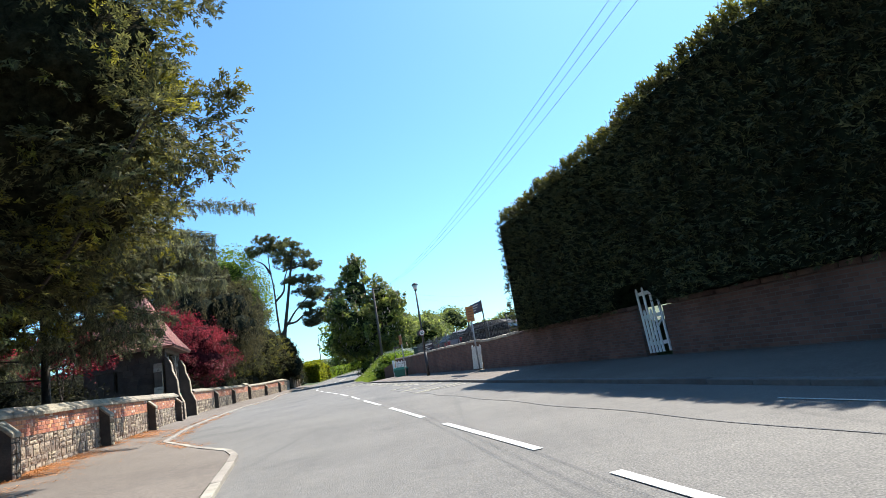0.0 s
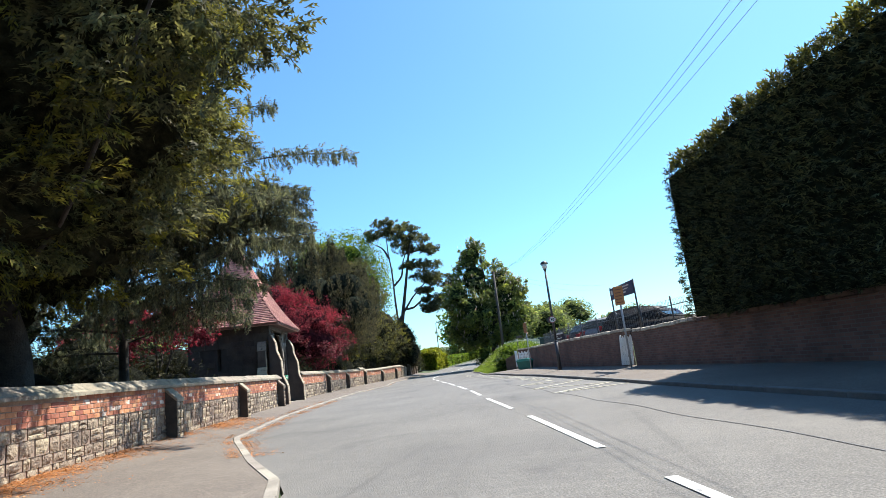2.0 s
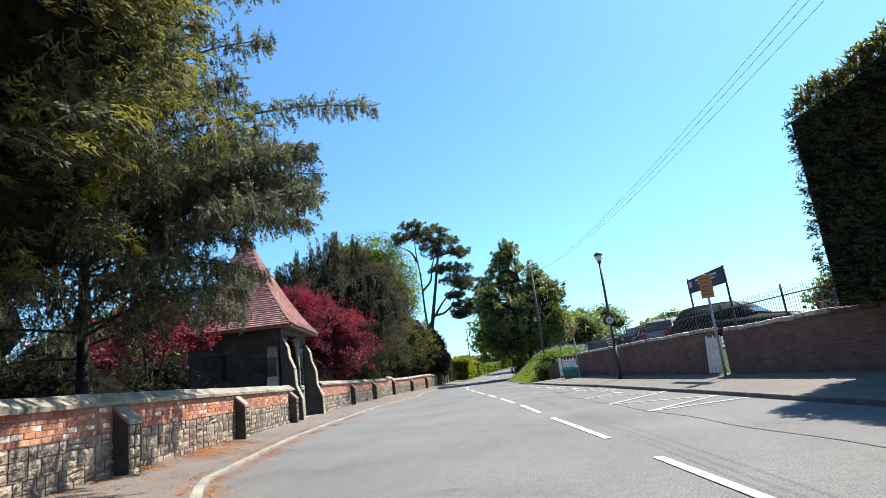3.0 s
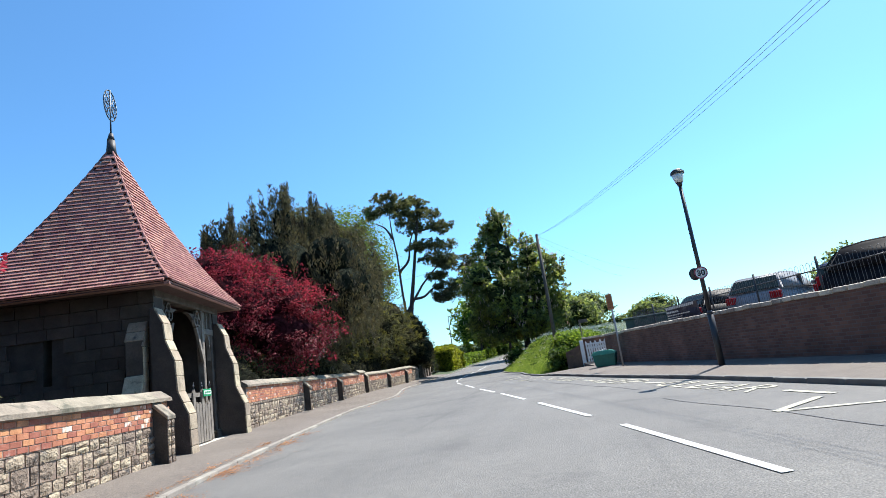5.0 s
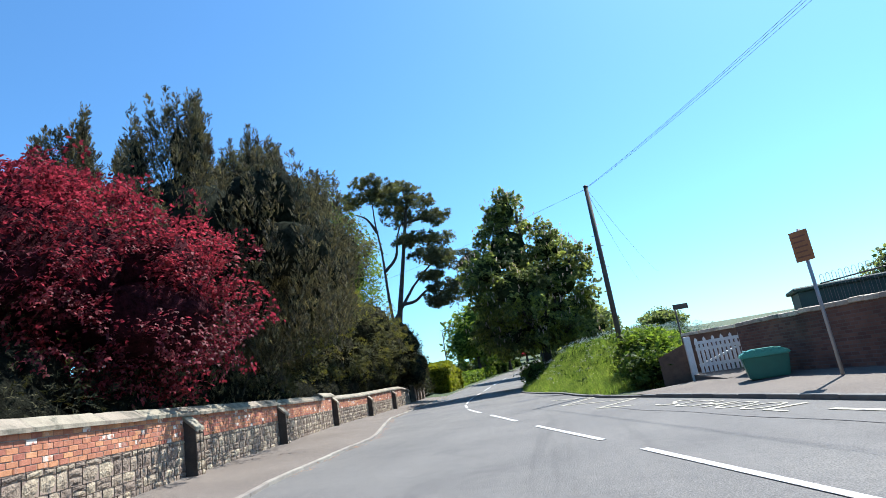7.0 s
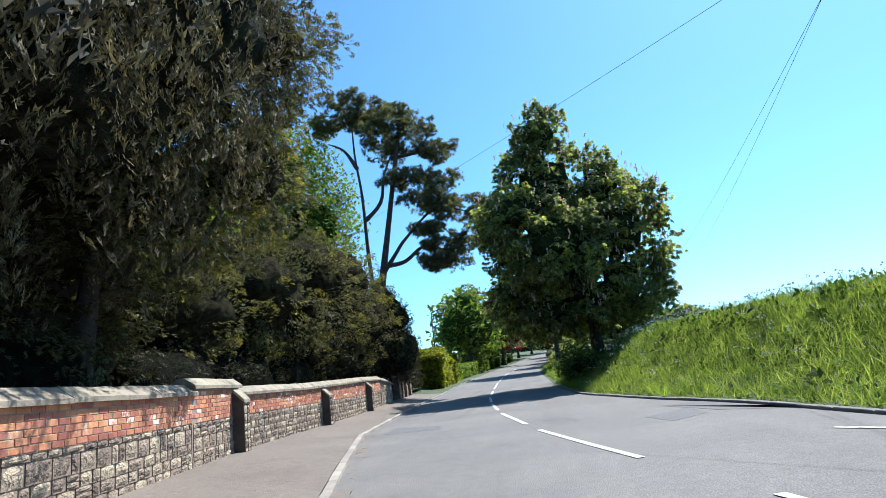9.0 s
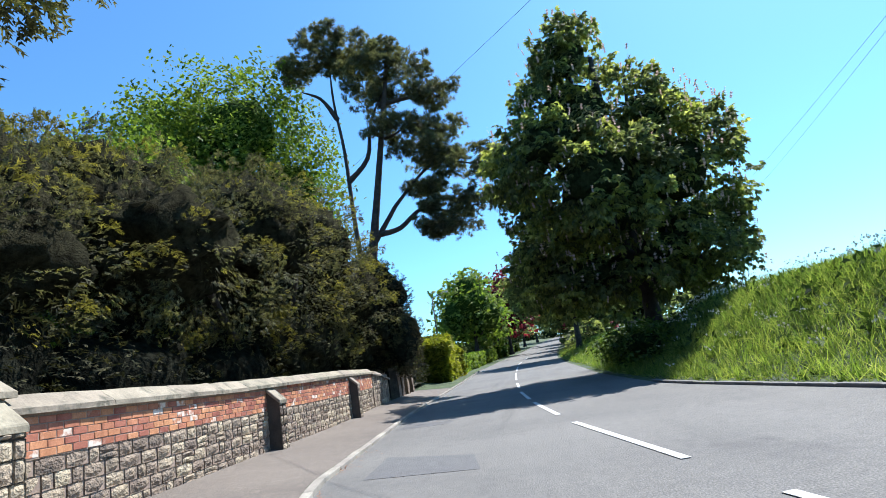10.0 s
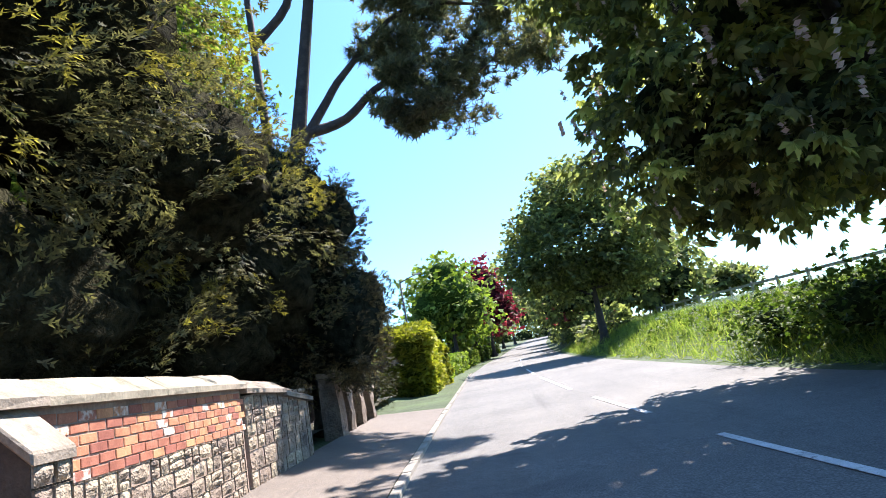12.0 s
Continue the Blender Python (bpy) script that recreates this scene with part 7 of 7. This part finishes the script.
for z, u0, u1, hgt in ((1.98, 0.03, 0.95, 0.09), (1.85, 0.03, 0.45, 0.06), (1.75, 0.05, 0.8, 0.04), (1.67, 0.05, 0.55, 0.03), (1.6, 0.05, 0.55, 0.03)):
    y0, y1 = 44.4 - 2.5 * u0, 44.4 - 2.5 * u1
    k = int((u1 - u0) * 18)
    for i in range(k):
        ya, yb = y0 + (y1 - y0) * i / k, y0 + (y1 - y0) * (i + 0.75) / k
        prism(bm, [(ya, z), (yb, z), (yb, z + hgt), (ya, z + hgt)], lambda p, q: Vector((wR(p) + 0.41, p, q)), lambda p, q: Vector((wR(p) + 0.415, p, q)))
part("lettering", bm, M["grey_text"], sheet)


# ---- parked cars ----
def car(label, at, turn, paint_mat, length=4.2, height=1.5, hatch=True):
    t = thing("parked_car", label, "car", at, turn=turn)
    L, W = length, 1.75

    def shell(nm, sect, mat, inset, lab=""):
        """sect: (x, z) outline along the car; narrowed upwards by inset."""
        bm = bmesh.new()
        zmin = min(z for _, z in sect)
        zmax = max(z for _, z in sect)
        sides = []
        for s in (-1, 1):
            sides.append([bm.verts.new((x, s * (W / 2 - inset * (z - zmin) / (zmax - zmin + 1e-6)), z)) for x, z in sect])
        k = len(sect)
        bm.faces.new(sides[0])
        bm.faces.new(sides[1][::-1])
        for i in range(k):
            bm.faces.new((sides[0][i], sides[1][i], sides[1][(i + 1) % k], sides[0][(i + 1) % k]))
        bmesh.ops.recalc_face_normals(bm, faces=bm.faces[:])
        bmesh.ops.bevel(bm, geom=bm.edges[:], offset=0.045, segments=3, affect="EDGES")
        for f in bm.faces:
            f.smooth = True
        return part(nm, bm, mat, t, lab)

    h = L / 2
    tail = h - 0.25 if hatch else h - 0.75
    shell("body", [(-h + 0.05, 0.25), (h - 0.05, 0.25), (h, 0.45), (h - 0.03, 0.8), (tail, 0.92), (-h + 1.25, 0.92), (-h + 0.2, 0.78), (-h, 0.55)], paint_mat, 0.08)
    shell("cabin", [(-h + 1.1, 0.88), (tail + 0.05, 0.88), (tail - 0.35, height - 0.06), (tail - 0.8, height), (-h + 2.2, height), (-h + 1.85, height - 0.05)], paint_mat, 0.2)
    for s in (-1, 1):
        bm = bmesh.new()
        out = [(-h + 1.5, 0.96), (tail - 0.2, 0.96), (tail - 0.45, height - 0.13), (-h + 2.05, height - 0.13)]
        y0 = s * (W / 2 - 0.028)
        y1 = s * (W / 2 - 0.158)
        a = [bm.verts.new((x, y0 if z < 1 else y1, z)) for x, z in out]
        b = [bm.verts.new((x, (y0 if z < 1 else y1) - s * 0.03, z)) for x, z in out]
        bm.faces.new(a)
        bm.faces.new(b[::-1])
        for i in range(4):
            bm.faces.new((a[i], a[(i + 1) % 4], b[(i + 1) % 4], b[i]))
        bmesh.ops.recalc_face_normals(bm, faces=bm.faces[:])
        part("side_window", bm, M["car_glass"], t)
        boxed("pillar", (0.1, 0.17, min(y0, y1) - 0.001, max(y0, y1) + 0.004, 0.95, height - 0.12), M["black_metal"], t)
        boxed("mirror", (-h + 1.45, -h + 1.6, s * (W / 2 + 0.08) - 0.08, s * (W / 2 + 0.08) + 0.08, 0.95, 1.08), paint_mat, t, 0.03)
        boxed("tail_lamp", (h - 0.14, h + 0.012, s * (W / 2 - 0.2) - 0.16, s * (W / 2 - 0.2) + 0.16, 0.62, 0.84), M["tail_red"], t, 0.02)
        boxed("headlamp", (-h - 0.01, -h + 0.25, s * (W / 2 - 0.3) - 0.18, s * (W / 2 - 0.3) + 0.18, 0.56, 0.7), M["headlamp"], t, 0.02)
        for x in (-h + 0.8, h - 0.75):
            bm = bmesh.new()
            rod(bm, (x, s * (W / 2 - 0.18), 0.31), (x, s * (W / 2 + 0.01), 0.31), 0.31, None, 20)
            wheel = part("wheel", bm, M["tyre"], t)
            bm = bmesh.new()
            rod(bm, (x, s * (W / 2 - 0.05), 0.31), (x, s * (W / 2 + 0.02), 0.31), 0.2, None, 14)
            part("rim", bm, M["grey_metal"], wheel)
    for x0, z0, x1, z1 in ((tail + 0.06, 0.96, tail - 0.28, height - 0.12), (-h + 1.2, 0.95, -h + 1.83, height - 0.1)):
        bm = bmesh.new()
        sgn = 0.02 if x0 > 0 else -0.02
        a = [bm.verts.new(p) for p in ((x0 + sgn, -W / 2 + 0.12, z0), (x0 + sgn, W / 2 - 0.12, z0), (x1 + sgn, W / 2 - 0.24, z1), (x1 + sgn, -W / 2 + 0.24, z1))]
        b = [bm.verts.new(v.co - Vector((sgn * 1.5, 0, 0.02))) for v in a]
        bm.faces.new(a)
        bm.faces.new(b[::-1])
        for i in range(4):
            bm.faces.new((a[i], a[(i + 1) % 4], b[(i + 1) % 4], b[i]))
        bmesh.ops.recalc_face_normals(bm, faces=bm.faces[:])
        part("windscreen", bm, M["car_glass"], t)
    boxed("bumper", (h - 0.12, h + 0.04, -W / 2 + 0.06, W / 2 - 0.06, 0.3, 0.52), paint_mat, t, 0.03)
    return t


def car_paint(name, c):
    m, n, l, b = material(name, 0.55, 0.0)
    b.inputs["Specular IOR Level"].default_value = 0.1
    b.inputs["Base Color"].default_value = (*c, 1)
    b.inputs["Coat Weight"].default_value = 0.0
    return m


M["car_glass"] = car_paint("car_glass", (0.02, 0.03, 0.03))
M["car_glass"].node_tree.nodes["Principled BSDF"].inputs["Roughness"].default_value = 0.06
M["tail_red"] = car_paint("tail_lamp_red", (0.3, 0.01, 0.015))
M["headlamp"] = car_paint("headlamp_glass", (0.6, 0.6, 0.6))
M["tyre"] = plain("tyre_rubber", (0.02, 0.02, 0.02), 0.8)
BLACK, BLUE, SILVER, NAVY = car_paint("black_car_paint", (0.012, 0.012, 0.015)), car_paint("blue_car_paint", (0.02, 0.03, 0.08)), car_paint("silver_car_paint", (0.22, 0.23, 0.25)), car_paint("grey_car_paint", (0.05, 0.055, 0.065))
car("black hatchback parked behind the railings", (4.7, 36.3, lot(4.7, 36.3)), 148, BLACK, 4.4, 1.46)
car("dark grey car parked behind the railings", (7.4, 30.6, lot(7.4, 30.6)), 100, NAVY, 4.3, 1.42, False)
car("silver car parked behind the railings", (3.6, 43.0, lot(3.6, 43.0)), 232, SILVER, 4.2, 1.45)
car("dark blue estate car parked behind the railings", (6.4, 43.4, lot(6.4, 43.4)), 232, BLUE, 4.4, 1.5)
car("black car parked behind the railings", (3.2, 47.4, lot(3.2, 47.4)), 205, BLACK, 4.2, 1.45)

# green shed behind the railings
t = thing("store_shed", "low green store shed behind the railings", "shed", (0.2, 49.3, 1.0), turn=-14)
boxed("shed_body", (-0.9, 1.1, -0.7, 0.7, -0.2, 1.0), M["shed_green"] if "shed_green" in M else M.setdefault("shed_green", plain("shed_green", (0.02, 0.06, 0.055), 0.6)), t, 0.02)
boxed("lid_roof", (-1.0, 1.2, -0.8, 0.8, 1.0, 1.1), M["shed_green"], t, 0.03)


# ---- hedges, shrubs, grass and litter ----
strip("churchyard_soil", [-12 + 2 * k for k in range(54)], lambda y: wL(y) - 9.0, lambda y: wL(y) - 0.42, lambda y, u: rz(y) + 0.39 + 0.05 * math.sin(y * 1.3 + u * 9), M["soil"], "dark bare soil under the churchyard trees", "soil", 6)
clipped("golden_hedge", "tall golden-green clipped hedge beside the pavement", "hedge", (95.5, 103.5), lambda y: -20.6, lambda y: -18.3 - 0.25 * math.sin((y - 95.5) / 8 * math.pi), lambda y: rz(y), lambda y: rz(y) + 3.3 - 0.22 * abs(y - 98) ** 1.0, "broad", "gold", 5200, (0.7, 1.3), 0.25)
HEDGE_Y = [106, 110.5, 115, 119.5, 124, 129, 134, 140, 147, 155, 164]
for y in HEDGE_Y:
    clipped("hedge_block", "low clipped green hedge block along the road", "hedge", (y, y + 3.2), lambda v: kL(v) - 3.6, lambda v: kL(v) - 1.3, lambda v: rz(v), lambda v: rz(v) + 1.5, "broad", "lime" if y < 140 else "shrub", 900, (0.9, 1.5), 0.15)


def bush(label, at, blobs, mat, clumps, per=8, spread=0.2, size=(0.5, 1.0), leaf="broad"):
    t = thing("shrub", label, "shrub", at)
    q, w = crown_points(blobs, clumps, per, spread, 0.35, 0.35)
    v, f = scatter(leaf, q, w, RNG.uniform(size[0], size[1], len(q)))
    quads_mesh("leaves", v, f, M[mat], t)
    # added dark core in place of the shrub's inner shade
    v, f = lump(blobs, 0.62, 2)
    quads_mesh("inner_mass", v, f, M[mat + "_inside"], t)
    return t


bush("dense green shrub round the foot of the telegraph pole", (-3.9, 57.3, 0.6), [((0.3, -0.2, 0.6), (0.85, 0.9, 0.75)), ((1.0, -0.5, 0.45), (0.75, 0.8, 0.55)), ((0.6, 0.4, 0.75), (0.7, 0.8, 0.5))], "lime", 620, 9, 0.2, (0.35, 0.7))
bush("low ivy clump against the brick wall end", (-3.75, 53.6, 0.2), [((0, 0, 0.4), (0.55, 0.6, 0.55)), ((-0.3, 0.8, 0.45), (0.6, 0.7, 0.55))], "shrub", 260, 8, 0.12, (0.35, 0.7))
# leafy lumps added in place of shaded weeds and nettles on the bank
bush("low weedy undergrowth in the shade of the horse chestnut", (-7.6, 80.5, 0.6), [((-0.9, -3.0, 0.45), (1.0, 2.2, 0.7)), ((-1.0, 0.5, 0.45), (1.0, 2.2, 0.7)), ((-0.8, 3.8, 0.4), (1.1, 2.0, 0.65)), ((1.4, -2.2, 0.75), (1.3, 2.0, 0.6)), ((1.4, 1.8, 0.75), (1.4, 2.2, 0.6))], "shrub", 1100, 9, 0.18, (0.3, 0.6))
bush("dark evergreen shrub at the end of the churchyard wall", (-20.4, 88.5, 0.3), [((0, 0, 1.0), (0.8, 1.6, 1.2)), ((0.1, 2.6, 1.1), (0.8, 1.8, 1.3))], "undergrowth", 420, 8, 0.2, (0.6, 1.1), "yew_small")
# shrubs coloured as dark as the shade under the trees
bush("shade-dark shrub under the copper tree", (-15.6, 41.4, 0.35), [((0, 0, 1.1), (1.3, 2.4, 1.2)), ((-0.5, 3.4, 1.0), (1.5, 2.2, 1.2)), ((-1.2, 6.4, 1.2), (1.5, 2.2, 1.3))], "undergrowth", 450, 8, 0.2, (0.5, 0.9), "yew_small")
bush("shade-dark shrub behind the churchyard wall", (-13.2, 25.0, 0.35), [((0, 0, 1.1), (1.3, 2.4, 1.3)), ((-0.7, 3.6, 0.9), (1.3, 1.8, 1.1)), ((1.0, -4.4, 1.0), (1.6, 2.4, 1.2))], "undergrowth", 450, 8, 0.2, (0.5, 0.9), "yew_small")
bush("shade-dark shrub behind the churchyard wall", (-17.2, 30.5, 0.35), [((0, 0, 1.6), (1.8, 3.0, 1.9)), ((-1.5, 5.0, 1.8), (2.2, 3.0, 2.2))], "undergrowth", 400, 8, 0.25, (0.6, 1.1), "yew_small")

# added dark masses that close bright gaps and stand in for deep shade
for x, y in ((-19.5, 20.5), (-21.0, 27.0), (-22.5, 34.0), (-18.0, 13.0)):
    bush("tall shade-dark filler thicket deep in the churchyard", (x, y, 0.35), [((0, 0, 2.6), (2.4, 3.6, 2.8)), ((-0.8, 1.6, 4.2), (2.0, 2.6, 2.2))], "undergrowth", 420, 7, 0.25, (0.8, 1.4), "yew_small")
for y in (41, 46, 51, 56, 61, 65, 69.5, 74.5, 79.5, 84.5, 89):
    bush("dense shade-dark evergreen undergrowth behind the churchyard wall", (wL(y) - 2.4, y, 0.35), [((0, 0, 1.3), (1.7, 2.9, 1.7)), ((-0.6, 1.5, 1.9), (1.5, 2.0, 1.6))], "undergrowth", 240, 6, 0.22, (0.6, 1.1), "yew_small")
# a further added row, dark like the shade it fills
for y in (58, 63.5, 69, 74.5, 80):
    bush("dense shade-dark evergreen undergrowth deep in the churchyard", (wL(y) - 6.5, y, 0.35), [((0, 0, 1.5), (1.8, 3.2, 2.0)), ((-0.6, 1.5, 2.2), (1.5, 2.2, 1.8))], "undergrowth", 130, 5, 0.22, (0.7, 1.2), "yew_small")
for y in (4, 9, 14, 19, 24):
    bush("dense shade-dark evergreen undergrowth behind the churchyard wall", (wL(y) - 5.2, y, 0.35), [((0, 0, 1.3), (1.7, 2.9, 1.6)), ((-0.6, 1.5, 1.9), (1.5, 2.0, 1.6))], "undergrowth", 130, 5, 0.22, (0.6, 1.1), "yew_small")

for x in range(-34, 26, 7):
    bush("distant hedgerow closing the view along the road", (x, 254, rz(254)), [((0, 0, 1.6), (4.4, 2.0, 2.6))], "chestnut", 90, 5, 0.5, (2.0, 3.4))
for y in range(114, 190, 11):
    bush("green hedgerow bush at the road's edge", (kR(y) + 3.2, y, rz(y) + 0.4), [((0, 0, 0.8), (1.6, 5.6, 1.3))], "chestnut", 110, 5, 0.35, (1.4, 2.4))
    bush("green hedgerow bush behind the clipped hedge", (kL(y) - 6.5, y, rz(y)), [((0, 0, 1.0), (1.8, 5.6, 1.8))], "chestnut", 110, 5, 0.35, (1.4, 2.4))


def turf(name, label, n, place, size, leaf, mat, lean=0.35):
    p = place(n)
    w = np.column_stack([RNG.normal(0, lean, len(p)), RNG.normal(0, lean, len(p)), np.ones(len(p))])
    v, f = scatter(leaf, p, w, RNG.uniform(size[0], size[1], len(p)))
    return tagged(quads_mesh(name, v, f, M[mat]), label, "grass", kind="stuff")


def on_bank(n, y0=53.8, y1=105, dmax=9.0, bias=0.8):
    y = RNG.uniform(y0, y1, n)
    d = 0.25 + dmax * RNG.random(n) ** bias
    z = np.array([rz(a) + bank_height(a, b) for a, b in zip(y, d)])
    x = np.array([kR(a) for a in y]) + d
    keep = (wobble(np.column_stack([x, y, z]), 0.5) > -0.95) & ((y > 56.5) | (x < -3.0))
    return np.column_stack([x, y, z])[keep]


turf("tall_grass", "tall bright green grass on the roadside bank", 54000, lambda n: on_bank(n, 53.8, 82, 6.0), (0.3, 0.75), "grass", "blades", 0.5)
LEAF["crest"] = joined_blades([(blade(0.26, 0.11, 0.03), pose(0, 0, 0.09 * i, 0, -20, 97 * i)) for i in range(6)])
turf("crest_weeds", "tangle of tall weeds along the crest of the bank", 12000, lambda n: on_bank(n, 57, 100, 7.5, 0.3), (0.4, 1.0), "crest", "shrub", 0.4)
turf("tall_grass", "tall bright green grass on the roadside bank", 16000, lambda n: on_bank(n, 82, 125, 8), (0.5, 1.1), "grass", "blades")
LEAF["umbel"] = joined_blades([(blade(0.04, 0.03), pose(0, 0, 0, 0, -20, a)) for a in (0, 90, 180, 270)])
LEAF["stalk"] = joined_blades([(blade(0.8, 0.012), pose(0, 0, 0, 0, 0, 0)), (blade(0.8, 0.012), pose(0, 0, 0, 90, 0, 0))])


def parsley(n):
    p = on_bank(n, 58, 100, 8.5, 0.4)
    h = RNG.uniform(0.28, 0.55, len(p))
    q = np.repeat(p + np.column_stack([np.zeros(len(p)), np.zeros(len(p)), h]), 7, axis=0)
    q += RNG.normal(size=q.shape) * np.array([0.09, 0.09, 0.03])
    v, f = scatter("umbel", q, np.column_stack([RNG.normal(0, 0.3, len(q)), RNG.normal(0, 0.3, len(q)), np.ones(len(q))]), RNG.uniform(0.5, 1.0, len(q)))
    tagged(quads_mesh("cow_parsley", v, f, M["blossom"]), "white cow parsley heads over the bank", "wild flowers", kind="stuff")
    v, f = scatter("stalk", p, np.column_stack([RNG.normal(0, 0.12, len(p)), RNG.normal(0, 0.12, len(p)), np.ones(len(p))]), h / 0.8)
    tagged(quads_mesh("flower_stalks", v, f, M["blades"]), "thin green stalks of cow parsley", "wild flowers", kind="stuff")


parsley(2200)
LEAF["bank_leaf"] = joined_blades([(blade(0.3, 0.14, 0.03), pose(0, 0, 0, 0, -35, a)) for a in (0, 75, 150, 215, 290)])
turf("bank_weeds", "broad-leaved weeds along the foot of the bank", 5200, lambda n: on_bank(n, 54, 80, 6.5, 0.9), (0.2, 0.46), "bank_leaf", "shrub", 0.5)

# candles of blossom on the horse chestnut
q, w = crown_points([((c[0] - 7.4, c[1] + 80.4, c[2] + 0.9), r) for c, r in CHESTNUT], 2100, 1, 0.05, 0.03, 0.38)
q = q + w / np.linalg.norm(w, axis=1, keepdims=True) * -0.15
LEAF["candle"] = joined_blades([(blade(0.11, 0.08), pose(0.05 * i, 0, 0, 90 * i, -70, 0)) for i in range(5)] + [(blade(0.11, 0.08), pose(0.05 * i, 0, 0, 90 * i + 180, -70, 0)) for i in range(5)])
w = np.column_stack([w[:, 0] * 0.25, w[:, 1] * 0.25, np.ones(len(w))])
v, f = scatter("candle", q, w, RNG.uniform(0.85, 1.3, len(q)))
tagged(quads_mesh("chestnut_blossom", v, f, M["candle"] if "candle" in M else M.setdefault("candle", plain("cream_blossom", (0.7, 0.56, 0.48), 0.8))), "upright cream blossom candles on the chestnut", "blossom", kind="stuff")

# rust-coloured fallen needles by the wall and in the gutter
M["litter"] = foliage("fallen_needles", (0.24, 0.09, 0.035), (0.42, 0.18, 0.075), (0.52, 0.27, 0.13), 0.1, 0.8)
LEAF["bit"] = joined_blades([(blade(0.06, 0.018), pose(0.03 * k, 0.05 * k, 0, 0, 0, a)) for k, a in enumerate((0, 110))])


def litter(n, f, y0, y1, spread, bias, zoff):
    y = RNG.uniform(y0, y1, n)
    d = np.abs(RNG.normal(0, spread, n)) * bias
    x = np.array([f(a) for a in y]) + d
    z = np.array([zoff(a, b) for a, b in zip(y, d)])
    p = np.column_stack([x, y, z])
    p = p[0.7 * wobble(p, 0.9) + 0.25 * wobble(p, 3.0) + RNG.normal(0, 0.22, len(p)) > 0.02 + 0.12 * (np.abs(y - (y0 + y1) / 2) / (y1 - y0))]
    wv = np.column_stack([RNG.normal(size=len(p)), RNG.normal(size=len(p)), RNG.normal(0, 0.08, len(p))])
    v, fa = scatter("bit", p, wv, RNG.uniform(0.4, 0.95, len(p)), False)
    tagged(quads_mesh("leaf_litter", v, fa, M["litter"]), "rust-brown fallen needles on the ground", "leaf litter", kind="stuff")


litter(40000, wL, 8, 26, 0.5, 1, lambda y, d: 0.206 - 0.145 * (d + 0.1) / max(0.5, kL(y) - wL(y) - 0.03))
litter(9000, kL, 17.5, 36, 0.22, 1, lambda y, d: 0.008)
litter(4000, lambda y: kL(y) - 0.2, 17, 34, 0.12, -1, lambda y, d: 0.071)
litter(1200, kL, 44, 66, 0.14, 1, lambda y, d: 0.008)

# timber rail fence along the top of the far bank
t = thing("rail_fence", "weathered two-rail timber fence along the bank top", "fence")
M["rail_wood"] = grainy("rail_wood", (0.18, 0.17, 0.12), (0.34, 0.32, 0.24), 3, 40)
posts = [(kR(y) + 7.4, y, rz(y) + bank_height(y, 7.4)) for y in np.arange(84, 122, 2.4)]
for p in posts:
    boxed("post", (p[0] - 0.05, p[0] + 0.05, p[1] - 0.05, p[1] + 0.05, p[2] - 0.2, p[2] + 1.05), M["rail_wood"], t, 0.008)
for a, b in zip(posts, posts[1:]):
    for z in (0.5, 0.92):
        bm = bmesh.new()
        sweep(bm, [(a[0], a[1], a[2] + z), (b[0], b[1], b[2] + z)], [(-0.02, -0.06), (-0.02, 0.06), (0.02, 0.06), (0.02, -0.06)])
        part("rail", bm, M["rail_wood"], t)
